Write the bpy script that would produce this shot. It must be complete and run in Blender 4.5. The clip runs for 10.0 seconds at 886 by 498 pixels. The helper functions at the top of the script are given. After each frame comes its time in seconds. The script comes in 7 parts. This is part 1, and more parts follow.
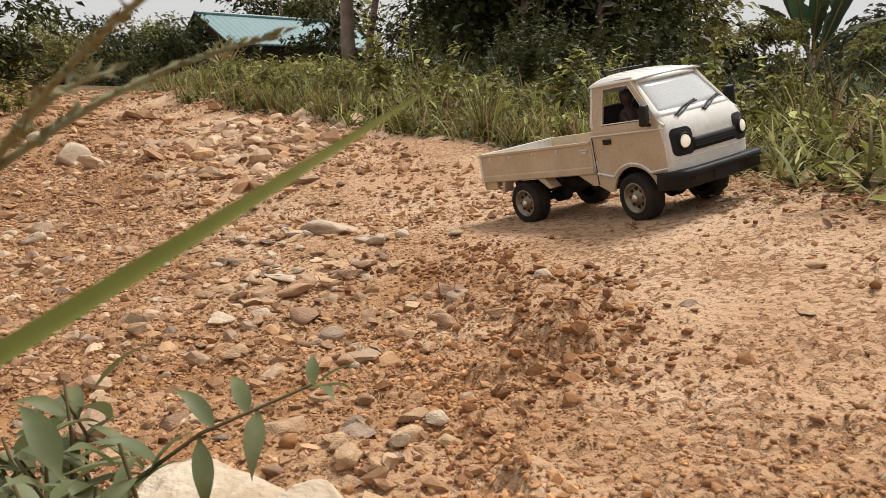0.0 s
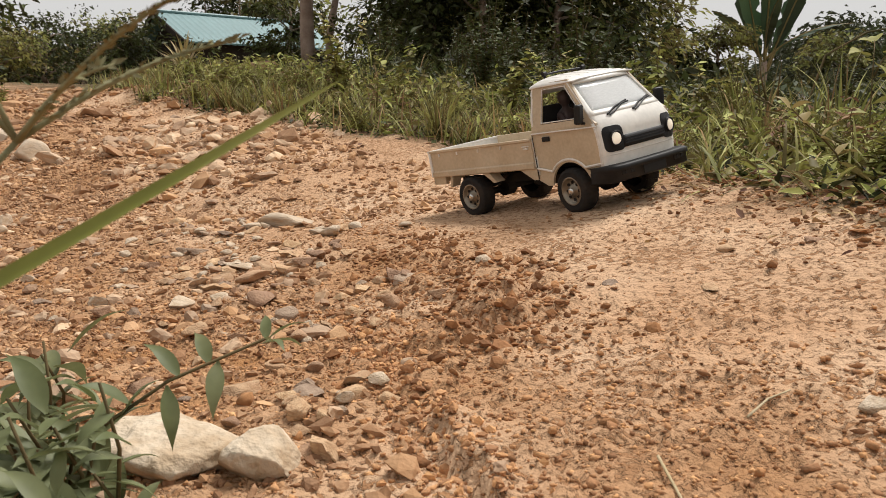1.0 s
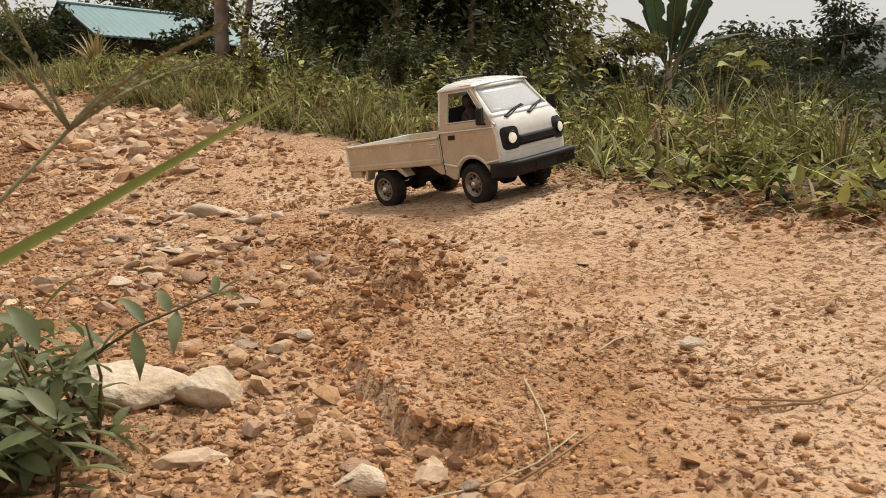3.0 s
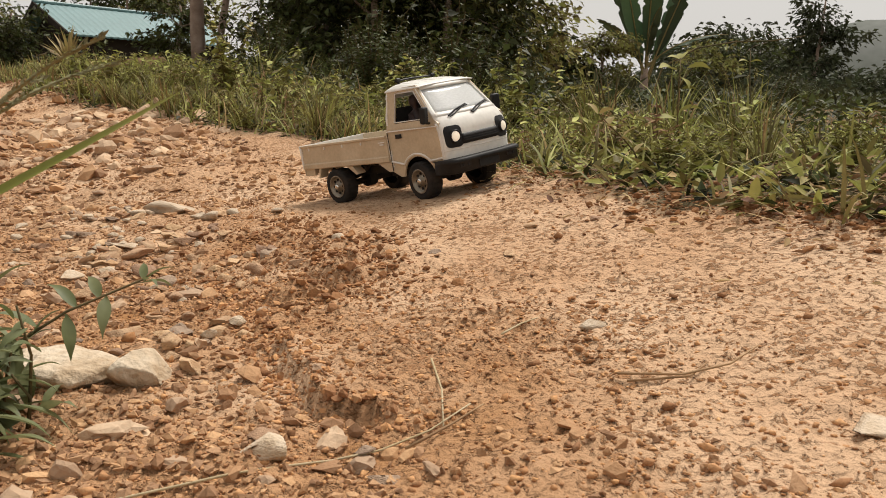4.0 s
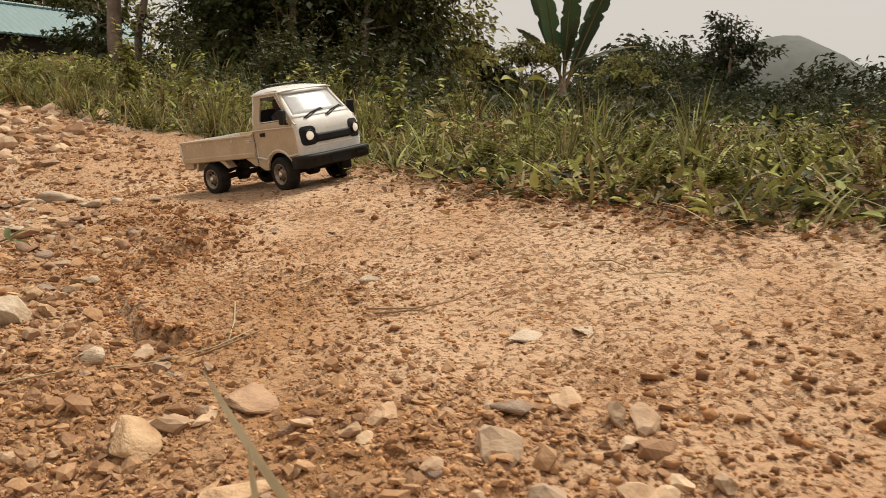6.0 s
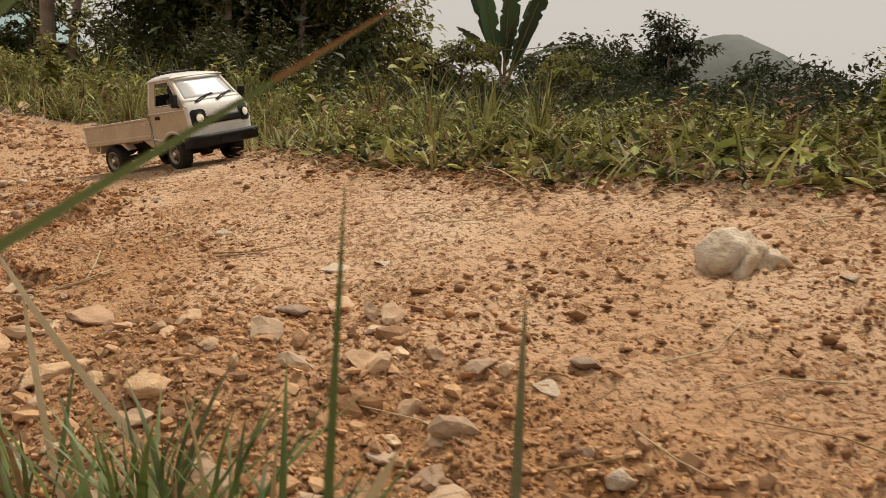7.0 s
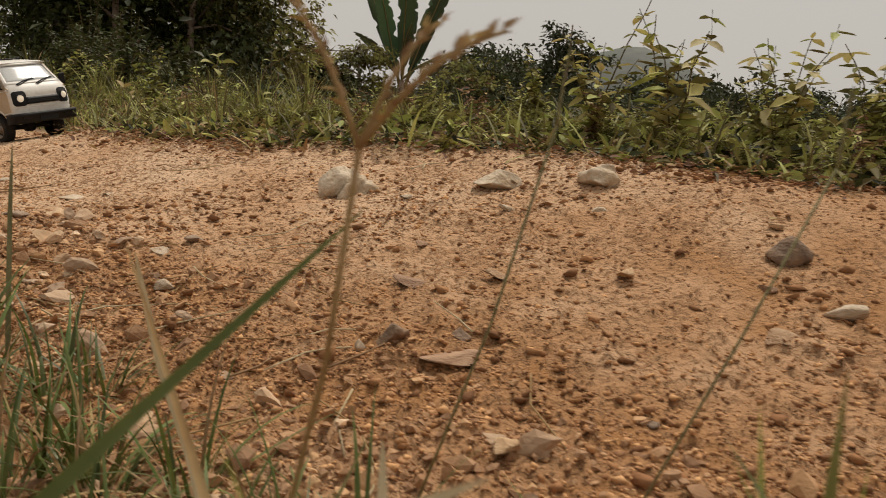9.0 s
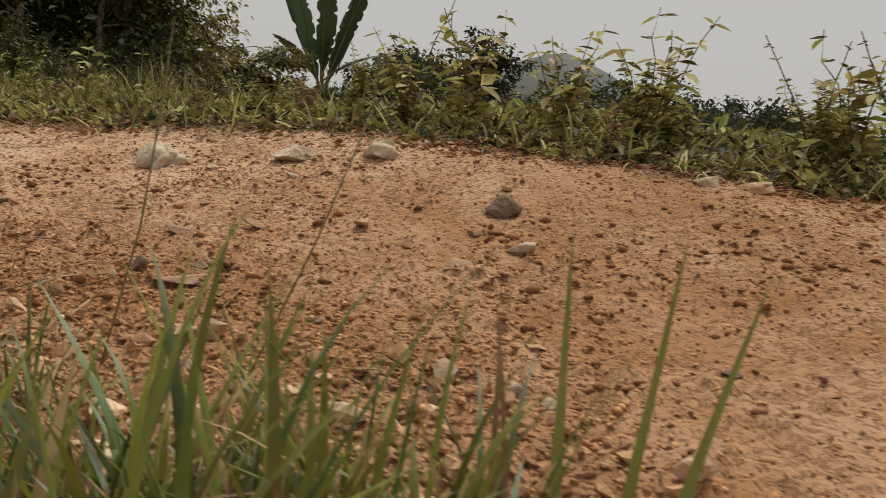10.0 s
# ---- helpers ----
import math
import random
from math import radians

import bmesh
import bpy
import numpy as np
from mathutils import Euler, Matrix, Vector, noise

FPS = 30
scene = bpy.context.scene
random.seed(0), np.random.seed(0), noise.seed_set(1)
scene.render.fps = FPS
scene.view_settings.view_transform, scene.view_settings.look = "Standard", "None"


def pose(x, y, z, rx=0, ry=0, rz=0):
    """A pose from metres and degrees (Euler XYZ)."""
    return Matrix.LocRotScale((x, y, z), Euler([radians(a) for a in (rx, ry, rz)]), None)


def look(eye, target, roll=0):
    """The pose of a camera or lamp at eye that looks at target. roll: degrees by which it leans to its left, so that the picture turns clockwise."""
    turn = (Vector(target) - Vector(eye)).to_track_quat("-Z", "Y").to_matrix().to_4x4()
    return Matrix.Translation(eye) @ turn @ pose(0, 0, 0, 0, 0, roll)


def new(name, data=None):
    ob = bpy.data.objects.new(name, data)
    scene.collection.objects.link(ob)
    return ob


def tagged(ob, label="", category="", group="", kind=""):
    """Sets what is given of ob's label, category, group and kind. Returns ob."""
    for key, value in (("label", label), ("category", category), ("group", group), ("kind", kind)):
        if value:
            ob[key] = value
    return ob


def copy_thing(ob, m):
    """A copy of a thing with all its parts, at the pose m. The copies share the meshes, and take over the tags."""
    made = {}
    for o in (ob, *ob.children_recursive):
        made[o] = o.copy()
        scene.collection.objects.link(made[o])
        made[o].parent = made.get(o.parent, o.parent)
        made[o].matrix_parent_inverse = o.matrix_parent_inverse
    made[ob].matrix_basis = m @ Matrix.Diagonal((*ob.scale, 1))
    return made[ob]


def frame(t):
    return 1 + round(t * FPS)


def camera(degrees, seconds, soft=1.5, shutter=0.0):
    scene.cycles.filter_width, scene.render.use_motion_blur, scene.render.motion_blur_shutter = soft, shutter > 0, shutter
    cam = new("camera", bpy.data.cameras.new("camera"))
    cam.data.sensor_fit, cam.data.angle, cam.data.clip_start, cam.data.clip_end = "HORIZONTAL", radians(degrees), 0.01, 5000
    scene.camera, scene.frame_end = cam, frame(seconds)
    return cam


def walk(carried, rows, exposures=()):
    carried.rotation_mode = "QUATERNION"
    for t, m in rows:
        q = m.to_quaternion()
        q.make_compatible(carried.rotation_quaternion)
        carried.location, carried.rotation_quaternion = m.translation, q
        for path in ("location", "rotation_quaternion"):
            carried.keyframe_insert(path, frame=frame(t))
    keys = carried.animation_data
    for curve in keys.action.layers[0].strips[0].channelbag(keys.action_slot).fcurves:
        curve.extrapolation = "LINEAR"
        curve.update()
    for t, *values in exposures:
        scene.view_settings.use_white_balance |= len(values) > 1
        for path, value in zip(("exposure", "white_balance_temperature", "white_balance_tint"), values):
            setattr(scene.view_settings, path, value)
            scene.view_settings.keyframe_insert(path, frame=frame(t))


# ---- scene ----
cam = camera(53.7, 10.0, soft=0.8, shutter=0.2)
cam.data.dof.use_dof, cam.data.dof.focus_distance, cam.data.dof.aperture_fstop = True, 0.9, 42.0
PATH = [
    (0, (0.016, 0.013, 0.248), (0.015, 1.978, -0.126), 0.0),
    (0.5, (0.025, -0.019, 0.248), (0.062, 1.946, -0.124), 0.3),
    (1, (0.028, -0.051, 0.246), (0.118, 1.913, -0.124), 0.6),
    (1.5, (0.023, -0.082, 0.242), (0.171, 1.879, -0.124), 1.0),
    (2, (0.016, -0.112, 0.248), (0.223, 1.843, -0.117), 1.4),
    (2.5, (0.015, -0.141, 0.249), (0.266, 1.81, -0.116), 1.6),
    (3.8, (0.053, -0.206, 0.253), (0.369, 1.735, -0.115), 1.8),
    (4, (0.061, -0.216, 0.252), (0.385, 1.724, -0.112), 1.8),
    (4.5, (0.077, -0.246, 0.256), (0.423, 1.69, -0.107), 1.9),
    (5, (0.098, -0.29, 0.257), (0.479, 1.64, -0.103), 2.1),
    (5.2, (0.105, -0.311, 0.255), (0.502, 1.616, -0.104), 2.2),
    (6.3, (0.155, -0.462, 0.26), (0.674, 1.439, -0.083), 2.9),
    (6.5, (0.17, -0.491, 0.256), (0.711, 1.403, -0.089), 2.7),
    (7, (0.213, -0.581, 0.242), (0.805, 1.298, -0.1), 2.7),
    (7.5, (0.24, -0.672, 0.24), (0.878, 1.191, -0.101), 3.5),
    (8, (0.272, -0.772, 0.239), (0.956, 1.079, -0.094), 3.5),
    (8.5, (0.306, -0.859, 0.23), (1.036, 0.976, -0.1), 3.6),
    (9, (0.348, -0.969, 0.224), (1.13, 0.85, -0.094), 3.7),
    (9.5, (0.387, -1.068, 0.219), (1.238, 0.72, -0.089), 3.9),
    (10, (0.436, -1.179, 0.208), (1.362, 0.569, -0.088), 4.2),
]
walk(cam, [(t, look(eye, target, roll)) for t, eye, target, roll in PATH],
     exposures=((0, 0.23, 6020, 10), (2.5, 0.21, 6200, 10), (5.0, 0.17, 6420, 10), (7.0, 0.0, 6680, 10), (8.5, -0.2, 6680, 10), (10, -0.2, 6200, 10)))

# ---- light: bright overcast ----
world = bpy.data.worlds.new("overcast_sky")
scene.world = world
world.use_nodes = True
wn, wl = world.node_tree.nodes, world.node_tree.links
sky = wn.new("ShaderNodeTexSky")
sky.sky_type, sky.sun_disc = "NISHITA", False
sky.sun_elevation, sky.sun_rotation = radians(59), radians(39)
sky.air_density, sky.dust_density = 1.0, 6.0
cloud = wn.new("ShaderNodeMix")
cloud.data_type = "RGBA"
cloud.inputs["Factor"].default_value = 0.9
cloud.inputs["B"].default_value = (8.4, 7.95, 7.3, 1)
wl.new(sky.outputs["Color"], cloud.inputs["A"])
wl.new(cloud.outputs["Result"], wn["Background"].inputs["Color"])
wn["Background"].inputs["Strength"].default_value = 0.077

sun = new("sun", bpy.data.lights.new("sun", "SUN"))
sun.data.energy, sun.data.angle, sun.data.color = 3.4, radians(20), (1.0, 0.93, 0.835)
sun.matrix_world = look((0.85, 1.05, 2.25), (0, 0, 0))


# ---- materials ----
def material(name, colour, rough=0.8, other=None, scale=20.0, fine=200.0, bump=0.0, island=0.0, metal=0.0, spec=0.5, see=0.0, object_random=0.0, hues=1.0):
    """A surface with two scales of variation: broad patches from colour to other, fine grain, and relief."""
    m = bpy.data.materials.new(name)
    m.use_nodes = True
    n, l = m.node_tree.nodes, m.node_tree.links
    b = n["Principled BSDF"]
    b.inputs["Roughness"].default_value, b.inputs["Metallic"].default_value = rough, metal
    b.inputs["Specular IOR Level"].default_value = spec
    where = n.new("ShaderNodeTexCoord")
    broad, grain = n.new("ShaderNodeTexNoise"), n.new("ShaderNodeTexNoise")
    for t, s, d in ((broad, scale, 4), (grain, fine, 3)):
        t.inputs["Scale"].default_value, t.inputs["Detail"].default_value = s, d
        l.new(where.outputs["Object"], t.inputs["Vector"])
    other = other or tuple(c * 0.75 for c in colour)
    mix = n.new("ShaderNodeMix")
    mix.data_type = "RGBA"
    mix.inputs["A"].default_value, mix.inputs["B"].default_value = (*colour, 1), (*other, 1)
    ramp = n.new("ShaderNodeMapRange")
    ramp.inputs["From Min"].default_value, ramp.inputs["From Max"].default_value = 0.35, 0.65
    l.new(broad.outputs["Fac"], ramp.inputs["Value"])
    l.new(ramp.outputs["Result"], mix.inputs["Factor"])
    last = mix.outputs["Result"]
    hue = n.new("ShaderNodeHueSaturation")
    l.new(last, hue.inputs["Color"])
    vary = n.new("ShaderNodeMapRange")
    vary.inputs["To Min"].default_value, vary.inputs["To Max"].default_value = 0.82, 1.18
    l.new(grain.outputs["Fac"], vary.inputs["Value"])
    value = vary.outputs["Result"]
    if island or object_random:
        pick = n.new("ShaderNodeNewGeometry").outputs["Random Per Island"] if island else n.new("ShaderNodeObjectInfo").outputs["Random"]
        amount = island or object_random
        spread = n.new("ShaderNodeMapRange")
        spread.inputs["To Min"].default_value, spread.inputs["To Max"].default_value = 1 - amount, 1 + amount
        l.new(pick, spread.inputs["Value"])
        times = n.new("ShaderNodeMath")
        times.operation = "MULTIPLY"
        l.new(value, times.inputs[0])
        l.new(spread.outputs["Result"], times.inputs[1])
        value = times.outputs[0]
        shift = n.new("ShaderNodeMapRange")
        shift.inputs["To Min"].default_value, shift.inputs["To Max"].default_value = 0.5 - amount * 0.06 * hues, 0.5 + amount * 0.04 * hues
        l.new(pick, shift.inputs["Value"])
        l.new(shift.outputs["Result"], hue.inputs["Hue"])
    l.new(value, hue.inputs["Value"])
    l.new(hue.outputs["Color"], b.inputs["Base Color"])
    if bump:
        relief = n.new("ShaderNodeBump")
        relief.inputs["Strength"].default_value, relief.inputs["Distance"].default_value = 0.8, bump
        l.new(grain.outputs["Fac"], relief.inputs["Height"])
        l.new(relief.outputs["Normal"], b.inputs["Normal"])
    if see:
        out = n["Material Output"]
        through_leaf, blend = n.new("ShaderNodeBsdfTranslucent"), n.new("ShaderNodeMixShader")
        l.new(hue.outputs["Color"], through_leaf.inputs["Color"])
        blend.inputs["Fac"].default_value = see
        l.new(b.outputs["BSDF"], blend.inputs[1])
        l.new(through_leaf.outputs["BSDF"], blend.inputs[2])
        l.new(blend.outputs["Shader"], out.inputs["Surface"])
    return m


SOIL = material("packed_clay", (0.665, 0.455, 0.29), 0.95, (0.545, 0.33, 0.185), 6.0, 170.0, 0.006, spec=0.2)
def add_litter(m):
    """Under the plants the soil is dark with rotting leaves: mixed in by the sheet's own mask."""
    n, l = m.node_tree.nodes, m.node_tree.links
    b = n["Principled BSDF"]
    before = b.inputs["Base Color"].links[0].from_socket
    mask, mix, speck = n.new("ShaderNodeAttribute"), n.new("ShaderNodeMix"), n.new("ShaderNodeTexNoise")
    mask.attribute_name = "litter"
    mix.data_type = "RGBA"
    speck.inputs["Scale"].default_value = 60
    ramp, tone = n.new("ShaderNodeMapRange"), n.new("ShaderNodeMix")
    tone.data_type = "RGBA"
    tone.inputs["A"].default_value, tone.inputs["B"].default_value = (0.10, 0.065, 0.035, 1), (0.085, 0.085, 0.03, 1)
    l.new(speck.outputs["Fac"], tone.inputs["Factor"])
    # Loose soil is browner; shade between crumbs and in hollows is painted in too.
    loose_mask, shaded_soil = n.new("ShaderNodeAttribute"), n.new("ShaderNodeMix")
    loose_mask.attribute_name = "loose"
    shaded_soil.data_type = "RGBA"
    shaded_soil.inputs["B"].default_value = (0.345, 0.165, 0.06, 1)
    l.new(loose_mask.outputs["Fac"], shaded_soil.inputs["Factor"])
    l.new(before, shaded_soil.inputs["A"])
    l.new(mask.outputs["Fac"], mix.inputs["Factor"])
    l.new(shaded_soil.outputs["Result"], mix.inputs["A"])
    l.new(tone.outputs["Result"], mix.inputs["B"])
    l.new(mix.outputs["Result"], b.inputs["Base Color"])


add_litter(SOIL)


def add_grit(m, cell, depth):
    """Fine broken grit in relief over the soft relief."""
    n, l = m.node_tree.nodes, m.node_tree.links
    b = n["Principled BSDF"]
    grit, relief, where = n.new("ShaderNodeTexNoise"), n.new("ShaderNodeBump"), n.new("ShaderNodeTexCoord")
    grit.inputs["Scale"].default_value, grit.inputs["Detail"].default_value, grit.inputs["Roughness"].default_value = 0.5 / cell, 6, 0.75
    relief.inputs["Strength"].default_value, relief.inputs["Distance"].default_value = 0.9, depth
    l.new(where.outputs["Object"], grit.inputs["Vector"])
    l.new(grit.outputs["Fac"], relief.inputs["Height"])
    l.new(b.inputs["Normal"].links[0].from_socket, relief.inputs["Normal"])
    l.new(relief.outputs["Normal"], b.inputs["Normal"])


add_grit(SOIL, 0.006, 0.0042)


def add_grains(m, cell, depth):
    """Rounded grains and small clods pressed together, in relief."""
    n, l = m.node_tree.nodes, m.node_tree.links
    b = n["Principled BSDF"]
    where, warp, bend, cells, relief = n.new("ShaderNodeTexCoord"), n.new("ShaderNodeTexNoise"), n.new("ShaderNodeMix"), n.new("ShaderNodeTexVoronoi"), n.new("ShaderNodeBump")
    warp.inputs["Scale"].default_value, warp.inputs["Detail"].default_value = 0.6 / cell, 3
    bend.data_type, bend.blend_type = "RGBA", "LINEAR_LIGHT"
    bend.inputs["Factor"].default_value = 0.6 * cell
    cells.inputs["Scale"].default_value, cells.inputs["Randomness"].default_value = 1 / cell, 1.0
    relief.invert = True
    relief.inputs["Strength"].default_value, relief.inputs["Distance"].default_value = 0.9, depth
    l.new(where.outputs["Object"], warp.inputs["Vector"])
    l.new(where.outputs["Object"], bend.inputs["A"])
    l.new(warp.outputs["Color"], bend.inputs["B"])
    l.new(bend.outputs["Result"], cells.inputs["Vector"])
    l.new(cells.outputs["Distance"], relief.inputs["Height"])
    l.new(b.inputs["Normal"].links[0].from_socket, relief.inputs["Normal"])
    l.new(relief.outputs["Normal"], b.inputs["Normal"])


add_grains(SOIL, 0.0065, 0.0013)


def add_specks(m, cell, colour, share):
    """Fine brown crumbs in the clay, shade between them painted in; flecks slightly raised."""
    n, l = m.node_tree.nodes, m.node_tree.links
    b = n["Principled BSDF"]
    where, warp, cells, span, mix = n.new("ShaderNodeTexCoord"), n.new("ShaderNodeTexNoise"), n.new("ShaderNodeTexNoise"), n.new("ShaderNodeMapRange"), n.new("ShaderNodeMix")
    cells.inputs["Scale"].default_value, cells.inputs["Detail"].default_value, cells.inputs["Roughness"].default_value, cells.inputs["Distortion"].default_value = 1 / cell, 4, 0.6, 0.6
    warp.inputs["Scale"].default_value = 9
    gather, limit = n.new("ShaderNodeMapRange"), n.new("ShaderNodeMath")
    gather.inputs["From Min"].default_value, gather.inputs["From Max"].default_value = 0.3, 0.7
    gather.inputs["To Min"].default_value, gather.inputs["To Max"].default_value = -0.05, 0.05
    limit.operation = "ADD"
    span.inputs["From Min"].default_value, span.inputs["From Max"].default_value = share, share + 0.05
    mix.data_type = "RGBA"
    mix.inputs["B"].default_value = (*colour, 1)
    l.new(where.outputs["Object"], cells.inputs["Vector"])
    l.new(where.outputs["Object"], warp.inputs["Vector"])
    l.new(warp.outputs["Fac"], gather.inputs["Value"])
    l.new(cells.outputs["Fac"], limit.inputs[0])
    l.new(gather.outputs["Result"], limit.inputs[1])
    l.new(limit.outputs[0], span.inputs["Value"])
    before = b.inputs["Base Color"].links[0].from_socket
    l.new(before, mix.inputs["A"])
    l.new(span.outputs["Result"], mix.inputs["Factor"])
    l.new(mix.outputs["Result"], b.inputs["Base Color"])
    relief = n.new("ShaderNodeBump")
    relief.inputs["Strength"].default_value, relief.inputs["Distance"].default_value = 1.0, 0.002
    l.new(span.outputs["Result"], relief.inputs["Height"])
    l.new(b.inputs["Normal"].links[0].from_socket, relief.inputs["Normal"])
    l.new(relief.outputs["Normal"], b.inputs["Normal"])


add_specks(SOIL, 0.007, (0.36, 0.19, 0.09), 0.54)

CRUMB = material("clay_crumbs", (0.52, 0.285, 0.135), 0.95, (0.39, 0.198, 0.088), 30.0, 500.0, 0.001, island=0.4, hues=0.25, spec=0.2)
CLOD = material("brown_clods", (0.34, 0.165, 0.072), 0.95, (0.21, 0.10, 0.042), 30.0, 400.0, 0.001, island=0.35, hues=0.2, spec=0.2)
ROCK = material("tan_rock", (0.55, 0.37, 0.215), 0.9, (0.42, 0.255, 0.135), 1.6, 7.0, 0.002, object_random=0.22, hues=0.3, spec=0.3)
ROCK_BROWN = material("brown_rock", (0.40, 0.25, 0.15), 0.9, (0.29, 0.17, 0.10), 1.6, 7.0, 0.002, object_random=0.22, hues=0.3, spec=0.3)
ROCK_GREY = material("grey_rock", (0.38, 0.275, 0.19), 0.9, (0.26, 0.175, 0.115), 1.6, 7.0, 0.002, object_random=0.22, hues=0.3, spec=0.35)
ROCK_PALE = material("pale_rock", (0.57, 0.455, 0.33), 0.85, (0.44, 0.32, 0.205), 1.6, 7.0, 0.002, object_random=0.1, hues=0.2, spec=0.3)
SLAB = material("weathered_slab", (0.63, 0.52, 0.385), 0.85, (0.44, 0.32, 0.2), 40.0, 130.0, 0.005, spec=0.3)
DARKROCK = material("dark_rock", (0.17, 0.115, 0.08), 0.9, (0.28, 0.18, 0.11), 60.0, 200.0, 0.004, spec=0.3)
GRAVEL = material("gravel_mix", (0.46, 0.275, 0.145), 0.9, (0.32, 0.172, 0.082), 30.0, 400.0, 0.001, island=0.35, hues=0.25, spec=0.3)
RUBBLE = material("broken_rubble", (0.58, 0.42, 0.275), 0.9, (0.42, 0.27, 0.16), 20.0, 160.0, 0.002, island=0.3, hues=0.25, spec=0.25)
GRASS = material("green_grass", (0.17, 0.175, 0.048), 0.65, (0.3, 0.265, 0.095), 9.0, 120.0, island=0.65, see=0.2, spec=0.2)
BLADE = material("fresh_blade", (0.175, 0.188, 0.03), 0.5, (0.26, 0.255, 0.058), 14.0, 150.0, island=0.4, see=0.3, spec=0.4)
DARKBLADE = material("dark_blade", (0.066, 0.095, 0.019), 0.5, (0.135, 0.155, 0.04), 14.0, 150.0, island=0.5, see=0.2, spec=0.35)
YELLOWGREEN = material("spiky_leaf", (0.34, 0.26, 0.10), 0.6, (0.26, 0.2, 0.08), 6.0, 60.0, island=0.3, see=0.25, spec=0.3)
STRAW = material("dry_straw", (0.40, 0.29, 0.14), 0.8, (0.28, 0.17, 0.07), 20.0, 200.0, island=0.35, see=0.15, spec=0.2)
DEADLEAF = material("dead_leaf", (0.24, 0.14, 0.07), 0.8, (0.38, 0.25, 0.13), 20.0, 200.0, island=0.5, see=0.1, spec=0.25)
PALESTRAW = material("pale_stalk", (0.62, 0.52, 0.34), 0.8, (0.5, 0.39, 0.22), 20.0, 200.0, see=0.2, spec=0.2)
RUST = material("withered_tip", (0.34, 0.17, 0.05), 0.7, (0.25, 0.12, 0.04), 60.0, 300.0, see=0.2, spec=0.2)
SEED = material("seed_spike", (0.25, 0.23, 0.12), 0.9, (0.17, 0.16, 0.08), 30.0, 300.0, 0.001, island=0.2, spec=0.2)
WEED = material("weed_leaf", (0.2, 0.208, 0.05), 0.65, (0.35, 0.31, 0.1), 6.0, 90.0, island=0.65, see=0.2, spec=0.2)
BIGWEED = material("broad_weed_leaf", (0.115, 0.135, 0.048), 0.55, (0.215, 0.225, 0.105), 18.0, 150.0, island=0.3, see=0.3, spec=0.4)
YELLOW = material("yellowed_leaf", (0.58, 0.5, 0.2), 0.6, (0.44, 0.36, 0.11), 25.0, 150.0, island=0.25, see=0.35, spec=0.3)
STEM = material("plant_stem", (0.13, 0.085, 0.035), 0.8, (0.08, 0.07, 0.03), 30.0, 200.0, spec=0.2)
BUSH = material("bush_leaf", (0.078, 0.085, 0.024), 0.6, (0.036, 0.042, 0.014), 1.2, 40.0, island=0.7, see=0.2, spec=0.2)
TREELEAF = material("tree_leaf", (0.19, 0.195, 0.058), 0.5, (0.26, 0.215, 0.07), 0.8, 30.0, island=0.7, see=0.4, spec=0.25)
FARLEAF = material("far_leaf", (0.048, 0.058, 0.028), 0.7, (0.068, 0.068, 0.032), 0.3, 10.0, island=0.45, see=0.2, spec=0.2)
BARK = material("bark", (0.42, 0.32, 0.25), 0.9, (0.24, 0.165, 0.12), 6.0, 60.0, 0.01, spec=0.2)
BANANA = material("banana_leaf", (0.036, 0.06, 0.028), 0.45, (0.06, 0.088, 0.036), 1.2, 30.0, object_random=0.4, see=0.25, spec=0.4)
ROOFING = material("teal_metal_roof", (0.125, 0.225, 0.225), 0.5, (0.10, 0.19, 0.19), 0.8, 12.0, spec=0.4)
PLANKING = material("dark_boards", (0.035, 0.028, 0.022), 0.9, (0.025, 0.02, 0.016), 3.0, 30.0, spec=0.1)
# Distance haze is mixed into the hill's own colour.
HILL = material("haze_coloured_hill", (0.185, 0.19, 0.175), 1.0, (0.14, 0.15, 0.13), 0.01, 0.1, spec=0.0)
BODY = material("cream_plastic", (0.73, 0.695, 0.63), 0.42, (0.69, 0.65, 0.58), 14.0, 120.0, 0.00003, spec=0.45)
# Flank cream: dust film plus shade and ground reflection put into the colour.
DUSTY_SHADED = material("dusty_shaded_cream_plastic", (0.545, 0.44, 0.305), 0.5, (0.47, 0.365, 0.24), 22.0, 260.0, 0.0001, spec=0.35)
BLACK = material("black_plastic", (0.012, 0.011, 0.011), 0.55, (0.02, 0.018, 0.016), 40.0, 300.0, 0.0001, spec=0.22)
TYRE = material("tyre_rubber", (0.016, 0.015, 0.014), 0.85, (0.035, 0.027, 0.021), 60.0, 400.0, 0.0003, spec=0.2)
RIM = material("rim_metal", (0.3, 0.26, 0.2), 0.35, (0.18, 0.145, 0.105), 60.0, 300.0, metal=0.75)
CHROME = material("chrome_trim", (0.75, 0.72, 0.66), 0.2, (0.6, 0.56, 0.5), 60.0, 300.0, metal=0.9)
DARK = material("dark_interior", (0.02, 0.018, 0.018), 0.8, (0.03, 0.025, 0.02), 40.0, 300.0, spec=0.2)
CARGO = material("dark_soil_load", (0.055, 0.035, 0.022), 0.95, (0.03, 0.02, 0.013), 60.0, 400.0, 0.001, island=0.5, spec=0.15)


def lamp_material(name, colour, strength):
    m = material(name, colour, 0.2)
    b = m.node_tree.nodes["Principled BSDF"]
    b.inputs["Emission Color"].default_value = (*colour, 1)
    b.inputs["Emission Strength"].default_value = strength
    return m


